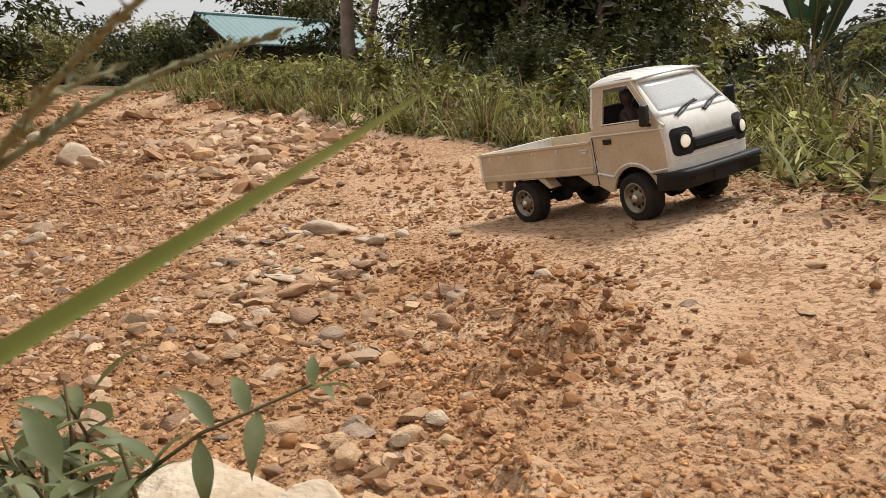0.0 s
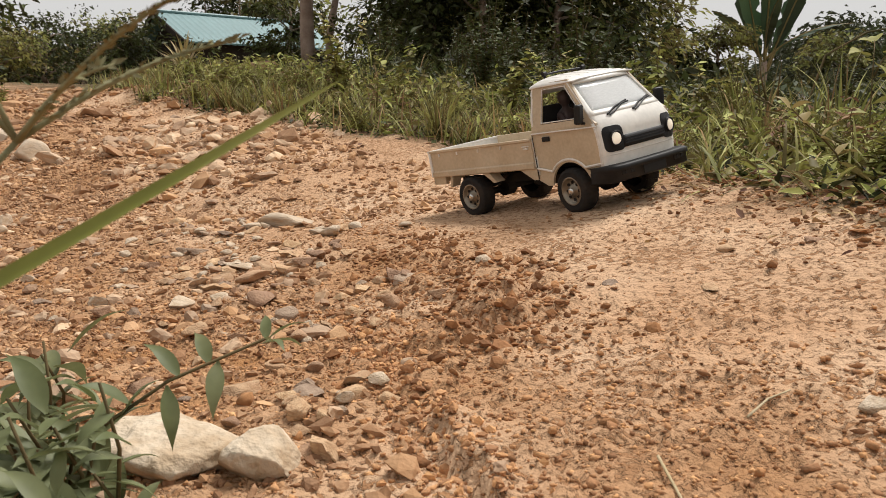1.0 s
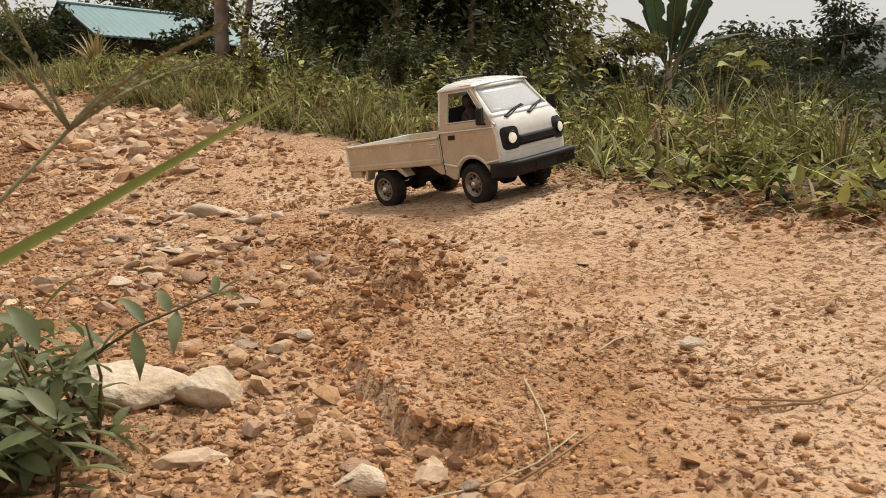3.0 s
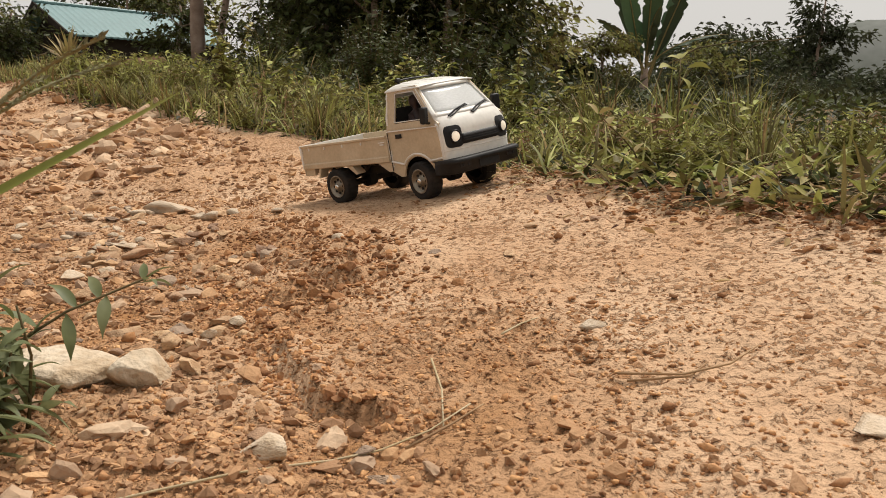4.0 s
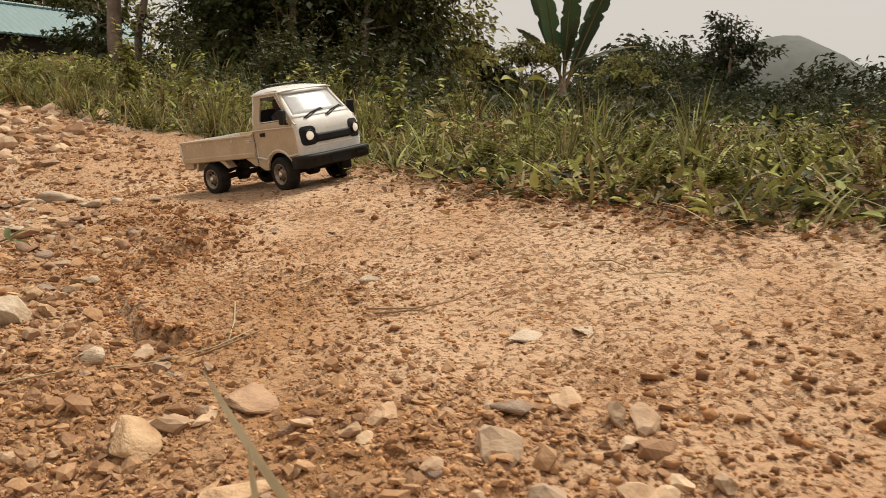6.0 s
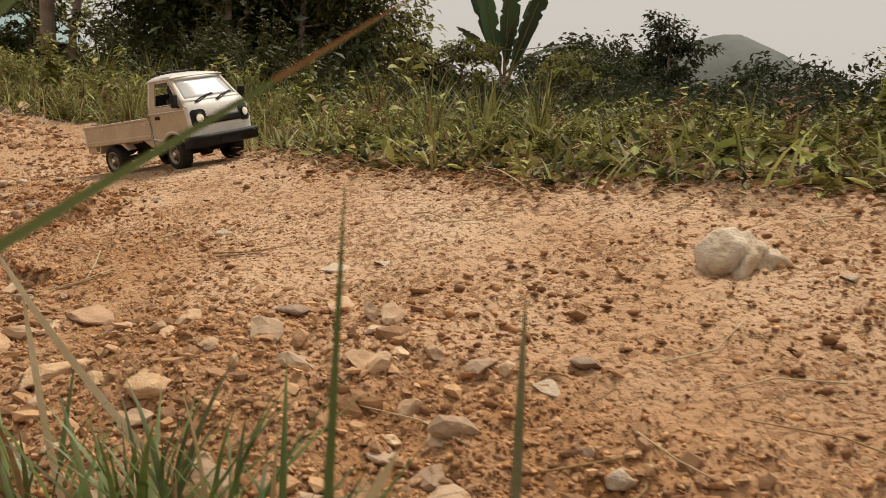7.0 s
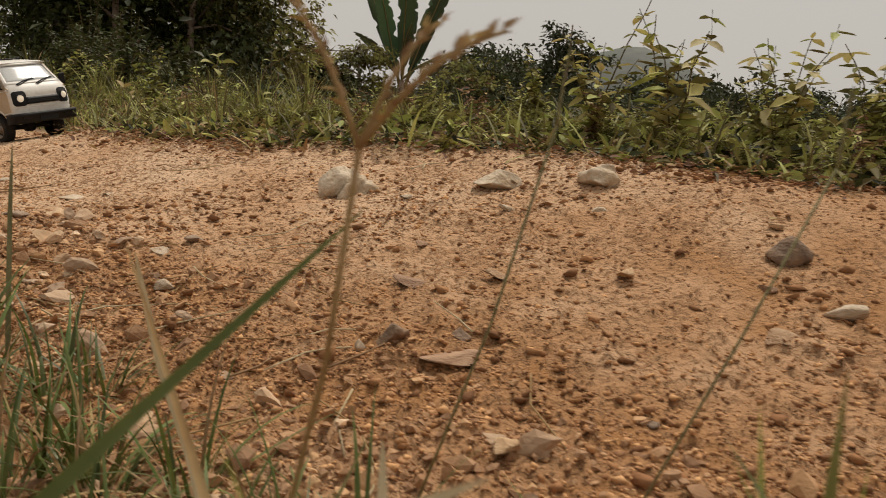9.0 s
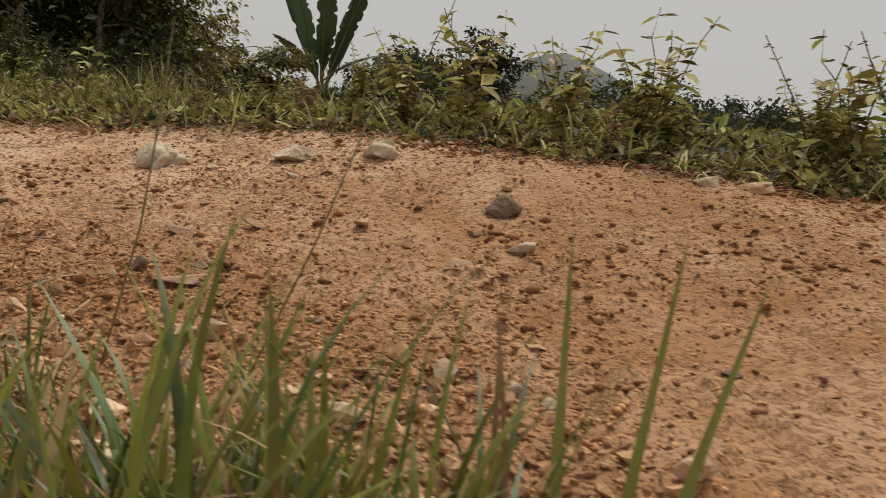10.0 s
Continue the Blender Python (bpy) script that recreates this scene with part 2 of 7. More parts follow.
def screen_material(name, tint, clear):
    """Thin clear plastic, a little scuffed, glossier at grazing sight."""
    m = bpy.data.materials.new(name)
    m.use_nodes = True
    n, l = m.node_tree.nodes, m.node_tree.links
    b, out = n["Principled BSDF"], n["Material Output"]
    b.inputs["Base Color"].default_value, b.inputs["Roughness"].default_value = (*tint, 1), 0.12
    clearing, blend, smear = n.new("ShaderNodeBsdfTransparent"), n.new("ShaderNodeMixShader"), n.new("ShaderNodeTexNoise")
    smear.inputs["Scale"].default_value = 25
    span = n.new("ShaderNodeMapRange")
    span.inputs["To Min"].default_value, span.inputs["To Max"].default_value = clear - 0.15, clear + 0.15
    l.new(smear.outputs["Fac"], span.inputs["Value"])
    l.new(span.outputs["Result"], blend.inputs["Fac"])
    l.new(b.outputs["BSDF"], blend.inputs[1])
    l.new(clearing.outputs["BSDF"], blend.inputs[2])
    l.new(blend.outputs["Shader"], out.inputs["Surface"])
    return m


LAMP = lamp_material("lit_lamp", (1.0, 0.86, 0.66), 0.3)
# Pale tint: the sky's reflection painted in with the plastic's own haze.
SCREEN = screen_material("windscreen_plastic", (0.70, 0.70, 0.68), 0.24)

# ---- building helpers ----
rng = np.random.default_rng(7)


def mesh_of(name, verts, faces, mat, smooth=False):
    me = bpy.data.meshes.new(name)
    me.from_pydata([tuple(v) for v in verts], [], [tuple(f) for f in faces])
    me.materials.append(mat)
    if smooth:
        me.polygons.foreach_set("use_smooth", [True] * len(me.polygons))
    me.update()
    return me


def mesh_fast(name, verts, tris, mat, smooth=False):
    """A mesh of triangles from arrays."""
    me = bpy.data.meshes.new(name)
    verts, tris = np.asarray(verts, np.float32), np.asarray(tris, np.int32)
    me.vertices.add(len(verts))
    me.vertices.foreach_set("co", verts.ravel())
    me.loops.add(tris.size)
    me.loops.foreach_set("vertex_index", tris.ravel())
    me.polygons.add(len(tris))
    me.polygons.foreach_set("loop_start", np.arange(0, tris.size, 3, dtype=np.int32))
    me.polygons.foreach_set("loop_total", np.full(len(tris), 3, dtype=np.int32))
    me.polygons.foreach_set("use_smooth", np.full(len(tris), smooth))
    me.materials.append(mat)
    me.update(calc_edges=True)
    me.validate()
    return me


def part(name, geo, mat, parent, label="", smooth=False, bevel=0.0):
    """One mesh object under a thing or under a part. geo: (verts, faces) or a mesh."""
    me = geo if isinstance(geo, bpy.types.Mesh) else mesh_of(name, geo[0], geo[1], mat, smooth)
    ob = new(name, me)
    ob.parent = parent
    if bevel:
        mod = ob.modifiers.new("bevel", "BEVEL")
        mod.width, mod.segments, mod.limit_method = bevel, 2, "ANGLE"
    return tagged(ob, label)


def thing(name, label, category, m=Matrix(), group="", kind=""):
    ob = new(name)
    ob.empty_display_size = 0.05
    ob.matrix_world = m
    return tagged(ob, label, category, group, kind)


def box(x0, x1, y0, y1, z0, z1):
    v = [(x, y, z) for x in (x0, x1) for y in (y0, y1) for z in (z0, z1)]
    return v, [(0, 1, 3, 2), (4, 6, 7, 5), (0, 4, 5, 1), (2, 3, 7, 6), (0, 2, 6, 4), (1, 5, 7, 3)]


def joined(*geos):
    v, f = [], []
    for gv, gf in geos:
        f += [tuple(i + len(v) for i in face) for face in gf]
        v += [tuple(p) for p in gv]
    return v, f


def moved(geo, m):
    return [tuple(m @ Vector(p)) for p in geo[0]], geo[1]


def turned(profile, axis="y", n=24, closed=False):
    """A ring of revolution round the axis; profile holds (radius, along)."""
    v, f = [], []
    for i in range(n):
        a = 2 * math.pi * i / n
        for r, s in profile:
            c = (r * math.cos(a), s, r * math.sin(a)) if axis == "y" else (r * math.cos(a), r * math.sin(a), s) if axis == "z" else (s, r * math.cos(a), r * math.sin(a))
            v.append(c)
    k = len(profile)
    last = k if closed else k - 1
    for i in range(n):
        for j in range(last):
            a, b, q = i * k, ((i + 1) % n) * k, (j + 1) % k
            f.append((a + j, a + q, b + q, b + j))
    return v, f


def tube(points, radius, n=8, tip=1.0):
    """A round bar along points; tip: the end's radius against the start's."""
    pts = [Vector(p) for p in points]
    v, f = [], []
    for i, p in enumerate(pts):
        ahead = (pts[min(i + 1, len(pts) - 1)] - pts[max(i - 1, 0)]).normalized()
        side = ahead.cross(Vector((0.31, 0.2, 0.93))).normalized()
        up = side.cross(ahead)
        r = radius * (1 + (tip - 1) * i / (len(pts) - 1))
        v += [tuple(p + r * (math.cos(2 * math.pi * k / n) * side + math.sin(2 * math.pi * k / n) * up)) for k in range(n)]
    for i in range(len(pts) - 1):
        f += [(i * n + k, i * n + (k + 1) % n, (i + 1) * n + (k + 1) % n, (i + 1) * n + k) for k in range(n)]
    f += [tuple(range(n - 1, -1, -1)), tuple((len(pts) - 1) * n + k for k in range(n))]
    return v, f


TRUCK_AT = pose(0.1721, 1.1134, 0.0862, 8.2, -8.1, -54.4) @ Matrix.Scale(0.943, 4)
truck_up = (TRUCK_AT.to_3x3() @ Vector((0, 0, 1))).normalized()
TRUCK_FOOT = (TRUCK_AT.translation.x, TRUCK_AT.translation.y, TRUCK_AT.translation.z, -truck_up.x / truck_up.z, -truck_up.y / truck_up.z)


# ---- the lie of the land ----
def sstep(v, a, b):
    t = np.clip((v - a) / (b - a), 0, 1)
    return t * t * (3 - 2 * t)


def verge_line(y):
    """Where the track ends and the grass begins."""
    yc = np.clip(y, -2.5, 3.2)
    return ((-0.0086 * yc + 0.0311) * yc - 0.4965) * yc + 0.8528 - 0.5 * (y - yc)


def off_verge(x, y):
    return (verge_line(y) - x) * 0.85


def ground(x, y):
    """Height of the land without its crumbs."""
    x, y = np.asarray(x, float), np.asarray(y, float)
    yb, d = np.clip(y, -0.7, 1.4), off_verge(x, y)
    fall = 1 - np.exp(-np.clip(d, 0, 1.3) / 0.85)
    z = 0.1692 + 0.0441 * yb - 0.081 * yb**2 + fall * (-0.2407 - 0.0693 * yb + 0.0901 * yb**2)
    z = z + 0.1 * sstep(y, 1.2, 3.2) + 0.06 * np.exp(-((x + 1.0) ** 2 + (y - 3.6) ** 2) / 0.8)
    z = z + 0.012 * np.clip(y - 3.5, 0, 8) * sstep(d, -0.5, 0.5)
    z = z - 0.018 * np.exp(-((x + 0.15) ** 2 + (y - 0.8) ** 2) / 0.04)
    z = z + 0.02 * np.exp(-((x - 0.23) ** 2 + (y + 0.02) ** 2) / 0.01) + 0.02 * np.exp(-((x + 0.3) ** 2 + (y - 1.25) ** 2) / 0.03)
    z = z + 0.03 * (1 - np.exp(np.clip(d, -9, 0) / 0.25))
    z = z + 0.22 * sstep(d, 1.15, 2.2)
    r = np.hypot(x, y)
    z = z - 0.10 * np.clip(-d - 0.8, 0, 60) * sstep(1.8 - y + 0.35 * np.clip(x - 1.5, 0, 60), 0, 2.5)
    return z - 0.03 * np.clip(r - 12, 0, 150) * sstep(x + y * 0.3, -6, 10)


def lattice(seed):
    return np.random.default_rng(seed).random((64, 64))


def bumps(x, y, cell, seed):
    """Smooth value noise, -1 to 1."""
    g = lattice(seed)
    u, v = x / cell, y / cell
    i, j = np.floor(u).astype(int), np.floor(v).astype(int)
    a, b = u - i, v - j
    a, b = a * a * (3 - 2 * a), b * b * (3 - 2 * b)
    q = lambda p, s: g[p % 64, s % 64]
    return 2 * ((q(i, j) * (1 - a) + q(i + 1, j) * a) * (1 - b) + (q(i, j + 1) * (1 - a) + q(i + 1, j + 1) * a) * b) - 1


EDGE_Y = (-0.6, -0.36, -0.25, -0.15, -0.06, 0.03, 0.1, 0.3, 0.5, 0.62, 0.8, 1.0, 1.25, 1.5, 1.8, 2.0, 2.2, 2.4, 2.6, 2.8, 3.1, 3.6)
EDGE_D = (-0.33, -0.24, -0.19, -0.14, -0.11, -0.07, 0.0, 0.064, 0.09, 0.08, 0.04, -0.06, -0.15, -0.21, -0.19, -0.12, -0.05, 0.0, 0.065, 0.14, 0.2, 0.2)


def ragged(y):
    """How far the greenery steps over or back from the edge."""
    y = np.asarray(y, float)
    return 0.03 * bumps(y, y * 0.3, 0.31, 61) + 0.025 * bumps(y, y * 0.3, 0.1, 62) + np.interp(y, EDGE_Y, EDGE_D) - 0.3 * np.clip(-0.6 - y, 0, 3)


def off_green(x, y):
    return off_verge(x, y) - 0.85 * ragged(y)


def clods(x, y, cell, seed, share):
    """Rounded lumps of soil, one to a cell at most, 0 to about 1."""
    g = np.random.default_rng(seed).random((4, 64, 64))
    x, y = x + 0.25 * cell * bumps(x, y, cell * 0.6, seed + 1), y + 0.25 * cell * bumps(x, y, cell * 0.6, seed + 2)
    u, v = x / cell, y / cell
    i, j = np.floor(u).astype(int), np.floor(v).astype(int)
    out = np.zeros(np.shape(u))
    for a in (-1, 0, 1):
        for b in (-1, 0, 1):
            p, q = (i + a) % 64, (j + b) % 64
            r = 0.28 + 0.34 * g[2][p, q]
            away = ((u - i - a - g[0][p, q]) ** 2 + (v - j - b - g[1][p, q]) ** 2) / r**2
            out = np.maximum(out, np.clip(1 - away, 0, 1) ** 0.6 * r * 1.6 * (g[3][p, q] < share))
    return out


LEDGE_Y = (0.15, 0.27, 0.29, 0.305, 0.325, 0.345, 0.39, 0.43, 0.47, 0.53, 0.62, 0.75)
LEDGE_X = (0.2, 0.108, 0.085, 0.077, 0.067, 0.058, 0.047, 0.036, 0.03, 0.022, 0.0, -0.05)


def past_ledge(x, y):
    """How far a place lies out in the channel, beyond the broken edge of the crust."""
    return (np.interp(y, LEDGE_Y, LEDGE_X) - x) * 0.93 + 0.012 * bumps(x, y, 0.045, 9) + 0.008 * bumps(x, y, 0.017, 10)


def churned(x, y):
    """The patch of dark broken clods between the channel and the crown, 0 to 1."""
    along_x = np.interp(y, (0.4, 0.55, 0.7, 0.95, 1.1), (0.06, 0.095, 0.085, 0.01, -0.05))
    return np.exp(-((x - along_x - 0.02 * bumps(x, y, 0.12, 19)) / 0.075) ** 2) * sstep(y, 0.42, 0.56) * (1 - sstep(y, 0.85, 1.05))


def rough_ground(x, y):
    """The land with its ruts, crust and crumbs; smoother on the driven crown."""
    d = off_verge(x, y)
    loose = 0.32 + 0.68 * sstep(d + 0.12 * bumps(x, y, 0.21, 5), 0.3, 0.55)
    near = 1 - sstep(np.hypot(x - 0.4, y - 0.2), 3.0, 6.0)
    z = ground(x, y) + 0.010 * bumps(x, y, 0.33, 1) * loose + 0.003 * bumps(x, y, 0.11, 2) * loose
    z = z + sstep(y, 1.25, 1.7) * near * sstep(d, 0.0, 0.2) * (0.022 * bumps(x, y, 0.24, 91) + 0.014 * bumps(x, y, 0.1, 92))
    crust = np.clip(bumps(x, y, 0.045, 3) + 0.3 * bumps(x, y, 0.02, 6), -0.2, 1)
    z = z + near * loose * 0.005 * crust
    south = sstep(-y, -0.2, 0.25)
    stir = np.clip(0.35 + 0.5 * churned(x, y) + 0.35 * south + 0.3 * (loose - 0.32) + 0.35 * bumps(x, y, 0.13, 21), 0.08, 1)
    fine = (1 - sstep(y, 0.78, 0.98)) * (1 - sstep(x, 0.98, 1.15)) * sstep(x, -0.36, -0.2)
    mid = (1 - sstep(y, 1.0, 1.35)) * (1 - sstep(x, 1.1, 1.3)) * sstep(x, -0.55, -0.35)
    z = z + near * (mid * 0.006 * clods(x, y, 0.019, 71, 0.4) * stir + fine * 0.005 * clods(x, y, 0.0115, 75, 0.6) * (0.35 + 0.65 * stir) + 0.010 * clods(x, y, 0.045, 79, 0.45) * stir * (0.3 + 1.6 * churned(x, y)))
    # the broken edge of the crust beside the washed-out channel
    edge = past_ledge(x, y)
    z = z + (0.006 * np.exp(-np.clip(-edge, 0, 9) / 0.05) * (1 - sstep(edge, -0.003, 0.004)) - 0.011 * sstep(edge, -0.003, 0.004) * np.exp(-np.clip(edge, 0, 9) / 0.10)) * sstep(y, 0.24, 0.28) * (1 - 0.75 * sstep(y, 0.36, 0.44)) * (1 - sstep(y, 0.5, 0.65))
    # where the toy truck stands the soil is pressed smooth
    pressed = np.exp(-(((x - 0.22) / 0.16) ** 2 + ((y - 1.04) / 0.18) ** 2) ** 3)
    plane = TRUCK_FOOT[2] + (x - TRUCK_FOOT[0]) * TRUCK_FOOT[3] + (y - TRUCK_FOOT[1]) * TRUCK_FOOT[4]
    return z * (1 - pressed) + (plane + 0.0015) * pressed


def spread(a, b, fine, gentle, reach, limit):
    """Grid lines, even from a to b, slowly wider for reach metres on both sides, then ever wider out to the limit."""
    def outwards(e, way):
        step, far, out = fine, 0.0, []
        while far < limit:
            step *= gentle if far < reach else 1.16
            far += step
            out.append(e + way * far)
        return out
    return np.array(outwards(a, -1)[::-1] + list(np.arange(a, b, fine)) + outwards(b, 1))


gx, gy = spread(-0.2, 0.98, 0.0048, 1.03, 1.1, 3000), spread(-0.72, 0.8, 0.0048, 1.022, 1.1, 3000)
X, Y = np.meshgrid(gx, gy)
Z = rough_ground(X, Y)
nx, ny = len(gx), len(gy)
idx = np.arange(nx * ny).reshape(ny, nx)
quads = np.stack([idx[:-1, :-1], idx[:-1, 1:], idx[1:, 1:], idx[1:, :-1]], -1).reshape(-1, 4)
tris = np.concatenate([quads[:, [0, 1, 2]], quads[:, [0, 2, 3]]])
soil = new("ground", mesh_fast("ground", np.stack([X, Y, Z], -1).reshape(-1, 3), tris, SOIL, True))
wild = off_green(X, Y) + 0.06 * bumps(X, Y, 0.09, 31) + 0.04 * bumps(X, Y, 0.03, 32)
left = off_verge(X, Y) + 0.1 * bumps(X, Y, 0.3, 34) - 0.6 * (1 - sstep(Y, 1.2, 2.6))
cover = np.clip(1 - sstep(wild, -0.06, 0.05) + sstep(left, 0.85, 1.15), 0, 1)
soil.data.attributes.new("litter", "FLOAT", "POINT").data.foreach_set("value", cover.ravel().astype(np.float32))
loosened = 0.12 + 0.88 * sstep(off_verge(X, Y) + 0.14 * bumps(X, Y, 0.17, 22) + 0.05 * bumps(X, Y, 0.04, 33), 0.34, 0.62)
loosened = np.clip(loosened + 0.85 * sstep(-Y, -0.1, 0.5) + 0.4 * churned(X, Y), 0, 1)
# The crust's low spots turn darker: their shade painted into the soil colour.
hollow_shade = np.clip(0.5 - 0.5 * bumps(X, Y, 0.045, 3), 0, 1)
soil.data.attributes.new("loose", "FLOAT", "POINT").data.foreach_set("value", (loosened * (0.45 + 0.55 * hollow_shade)).ravel().astype(np.float32))
tagged(soil, "rutted orange clay track with loose crumbs, running off under grass", "ground", kind="structure")


# ---- the toy truck ----
def plate(outline, thick, flank):
    """A flat outline in x and z, laid on the body's flank (y as a function of z) and given thickness inwards."""
    n = len(outline)
    v = [(x, flank(z), z) for x, z in outline] + [(x, flank(z) - math.copysign(thick, flank(z)), z) for x, z in outline]
    f = [tuple(range(n)), tuple(range(2 * n - 1, n - 1, -1))]
    f += [(i, (i + 1) % n, n + (i + 1) % n, n + i) for i in range(n)]
    return v, f


def grid(rows):
    """A skin over rows of points."""
    k = len(rows[0])
    v = [p for row in rows for p in row]
    f = [(i * k + j, i * k + j + 1, (i + 1) * k + j + 1, (i + 1) * k + j) for i in range(len(rows) - 1) for j in range(k - 1)]
    return v, f


def shell(name, geo, mat, parent, label="", thick=0.002, bevel=0.0):
    ob = part(name, geo, mat, parent, label, smooth=True)
    mod = ob.modifiers.new("wall", "SOLIDIFY")
    mod.thickness, mod.offset = thick, 0
    return ob


def rounded(w, h, r, n=4):
    """A rounded rectangle's outline, centred, as (across, up)."""
    out = []
    for cx, cy, a0 in ((w / 2 - r, h / 2 - r, 0), (-w / 2 + r, h / 2 - r, 90), (-w / 2 + r, -h / 2 + r, 180), (w / 2 - r, -h / 2 + r, 270)):
        out += [(cx + r * math.cos(radians(a0 + 90 * i / n)), cy + r * math.sin(radians(a0 + 90 * i / n))) for i in range(n + 1)]
    return out


def front_x(z):
    """The nose, seen from the side."""
    pts = ((0.036, 0.2505), (0.055, 0.2535), (0.075, 0.2545), (0.095, 0.2525), (0.104, 0.2485), (0.115, 0.2395), (0.157, 0.2045))
    for (z0, x0), (z1, x1) in zip(pts, pts[1:]):
        if z <= z1:
            return x0 + (x1 - x0) * (z - z0) / (z1 - z0)
    return pts[-1][1]


def half_width(z):
    return 0.0665 - max(0.0, z - 0.1) * 0.22 - max(0.0, 0.07 - z) * 0.05


def nose_point(y, z, out=0.0):
    s = abs(y) / half_width(z)
    return (front_x(z) - 0.010 * s**4 + out, y, z)


def nose_plate(outline, cy, cz, thick, out):
    """An outline (across, up) laid on the nose round (cy, cz) and raised by out."""
    n = len(outline)
    v = [nose_point(cy + a, cz + b, out) for a, b in outline] + [nose_point(cy + a, cz + b, out - thick) for a, b in outline]
    f = [tuple(range(2 * n - 1, n - 1, -1))] + [(i, (i + 1) % n, n + (i + 1) % n, n + i) for i in range(n)]
    k = len(v)
    v += [nose_point(cy + a * 0.55, cz + b * 0.55, out + 0.0004) for a, b in outline] + [nose_point(cy, cz, out + 0.0006)]
    f += [(i, (i + 1) % n, k + (i + 1) % n, k + i) for i in range(n)] + [(k + i, k + (i + 1) % n, k + n) for i in range(n)]
    return v, f


def wheel(parent, x, y, steer, side):
    hub = new("wheel")
    hub.parent = parent
    hub.matrix_basis = pose(x, y, 0.0275, 0, 0, steer + (180 if side > 0 else 0))
    w = 0.011
    tread = [(0.0170, -w), (0.0235, -w * 1.02), (0.0265, -w * 0.85), (0.0275, -w * 0.45), (0.0275, w * 0.45), (0.0265, w * 0.85), (0.0235, w * 1.02), (0.0170, w)]
    v, f = turned(tread, n=52, closed=True)
    v = [(x * (1.022 if i // 8 % 2 and abs(y) < 0.0098 and math.hypot(x, z) > 0.026 else 1), y, z * (1.022 if i // 8 % 2 and abs(y) < 0.0098 and math.hypot(x, z) > 0.026 else 1)) for i, (x, y, z) in enumerate(v)]
    part("tyre", (v, f), TYRE, hub, "black rubber tyre with dusty tread")
    part("rim", turned([(0.0175, -w), (0.0165, -w * 1.04), (0.0155, -w * 1.02), (0.0146, -w * 0.7), (0.0128, -w * 0.55), (0.0080, -w * 0.62), (0.0062, -w * 0.95), (0.0, -w * 0.98)], n=32), RIM, hub, "tarnished metallic wheel rim", smooth=True)
    for k in range(8):
        a = 2 * math.pi * k / 8
        part("rim_slot", moved(turned([(0.0, -w * 0.71), (0.0019, -w * 0.71), (0.0019, -w * 0.5)], n=10), pose(0.0106 * math.cos(a), 0, 0.0106 * math.sin(a))), DARK, hub)
    part("hub_cap", turned([(0.0042, -w * 0.9), (0.004, -w * 1.12), (0.0022, -w * 1.2), (0.0, -w * 1.2)], n=16), CHROME, hub, "bright hub cap", smooth=True)


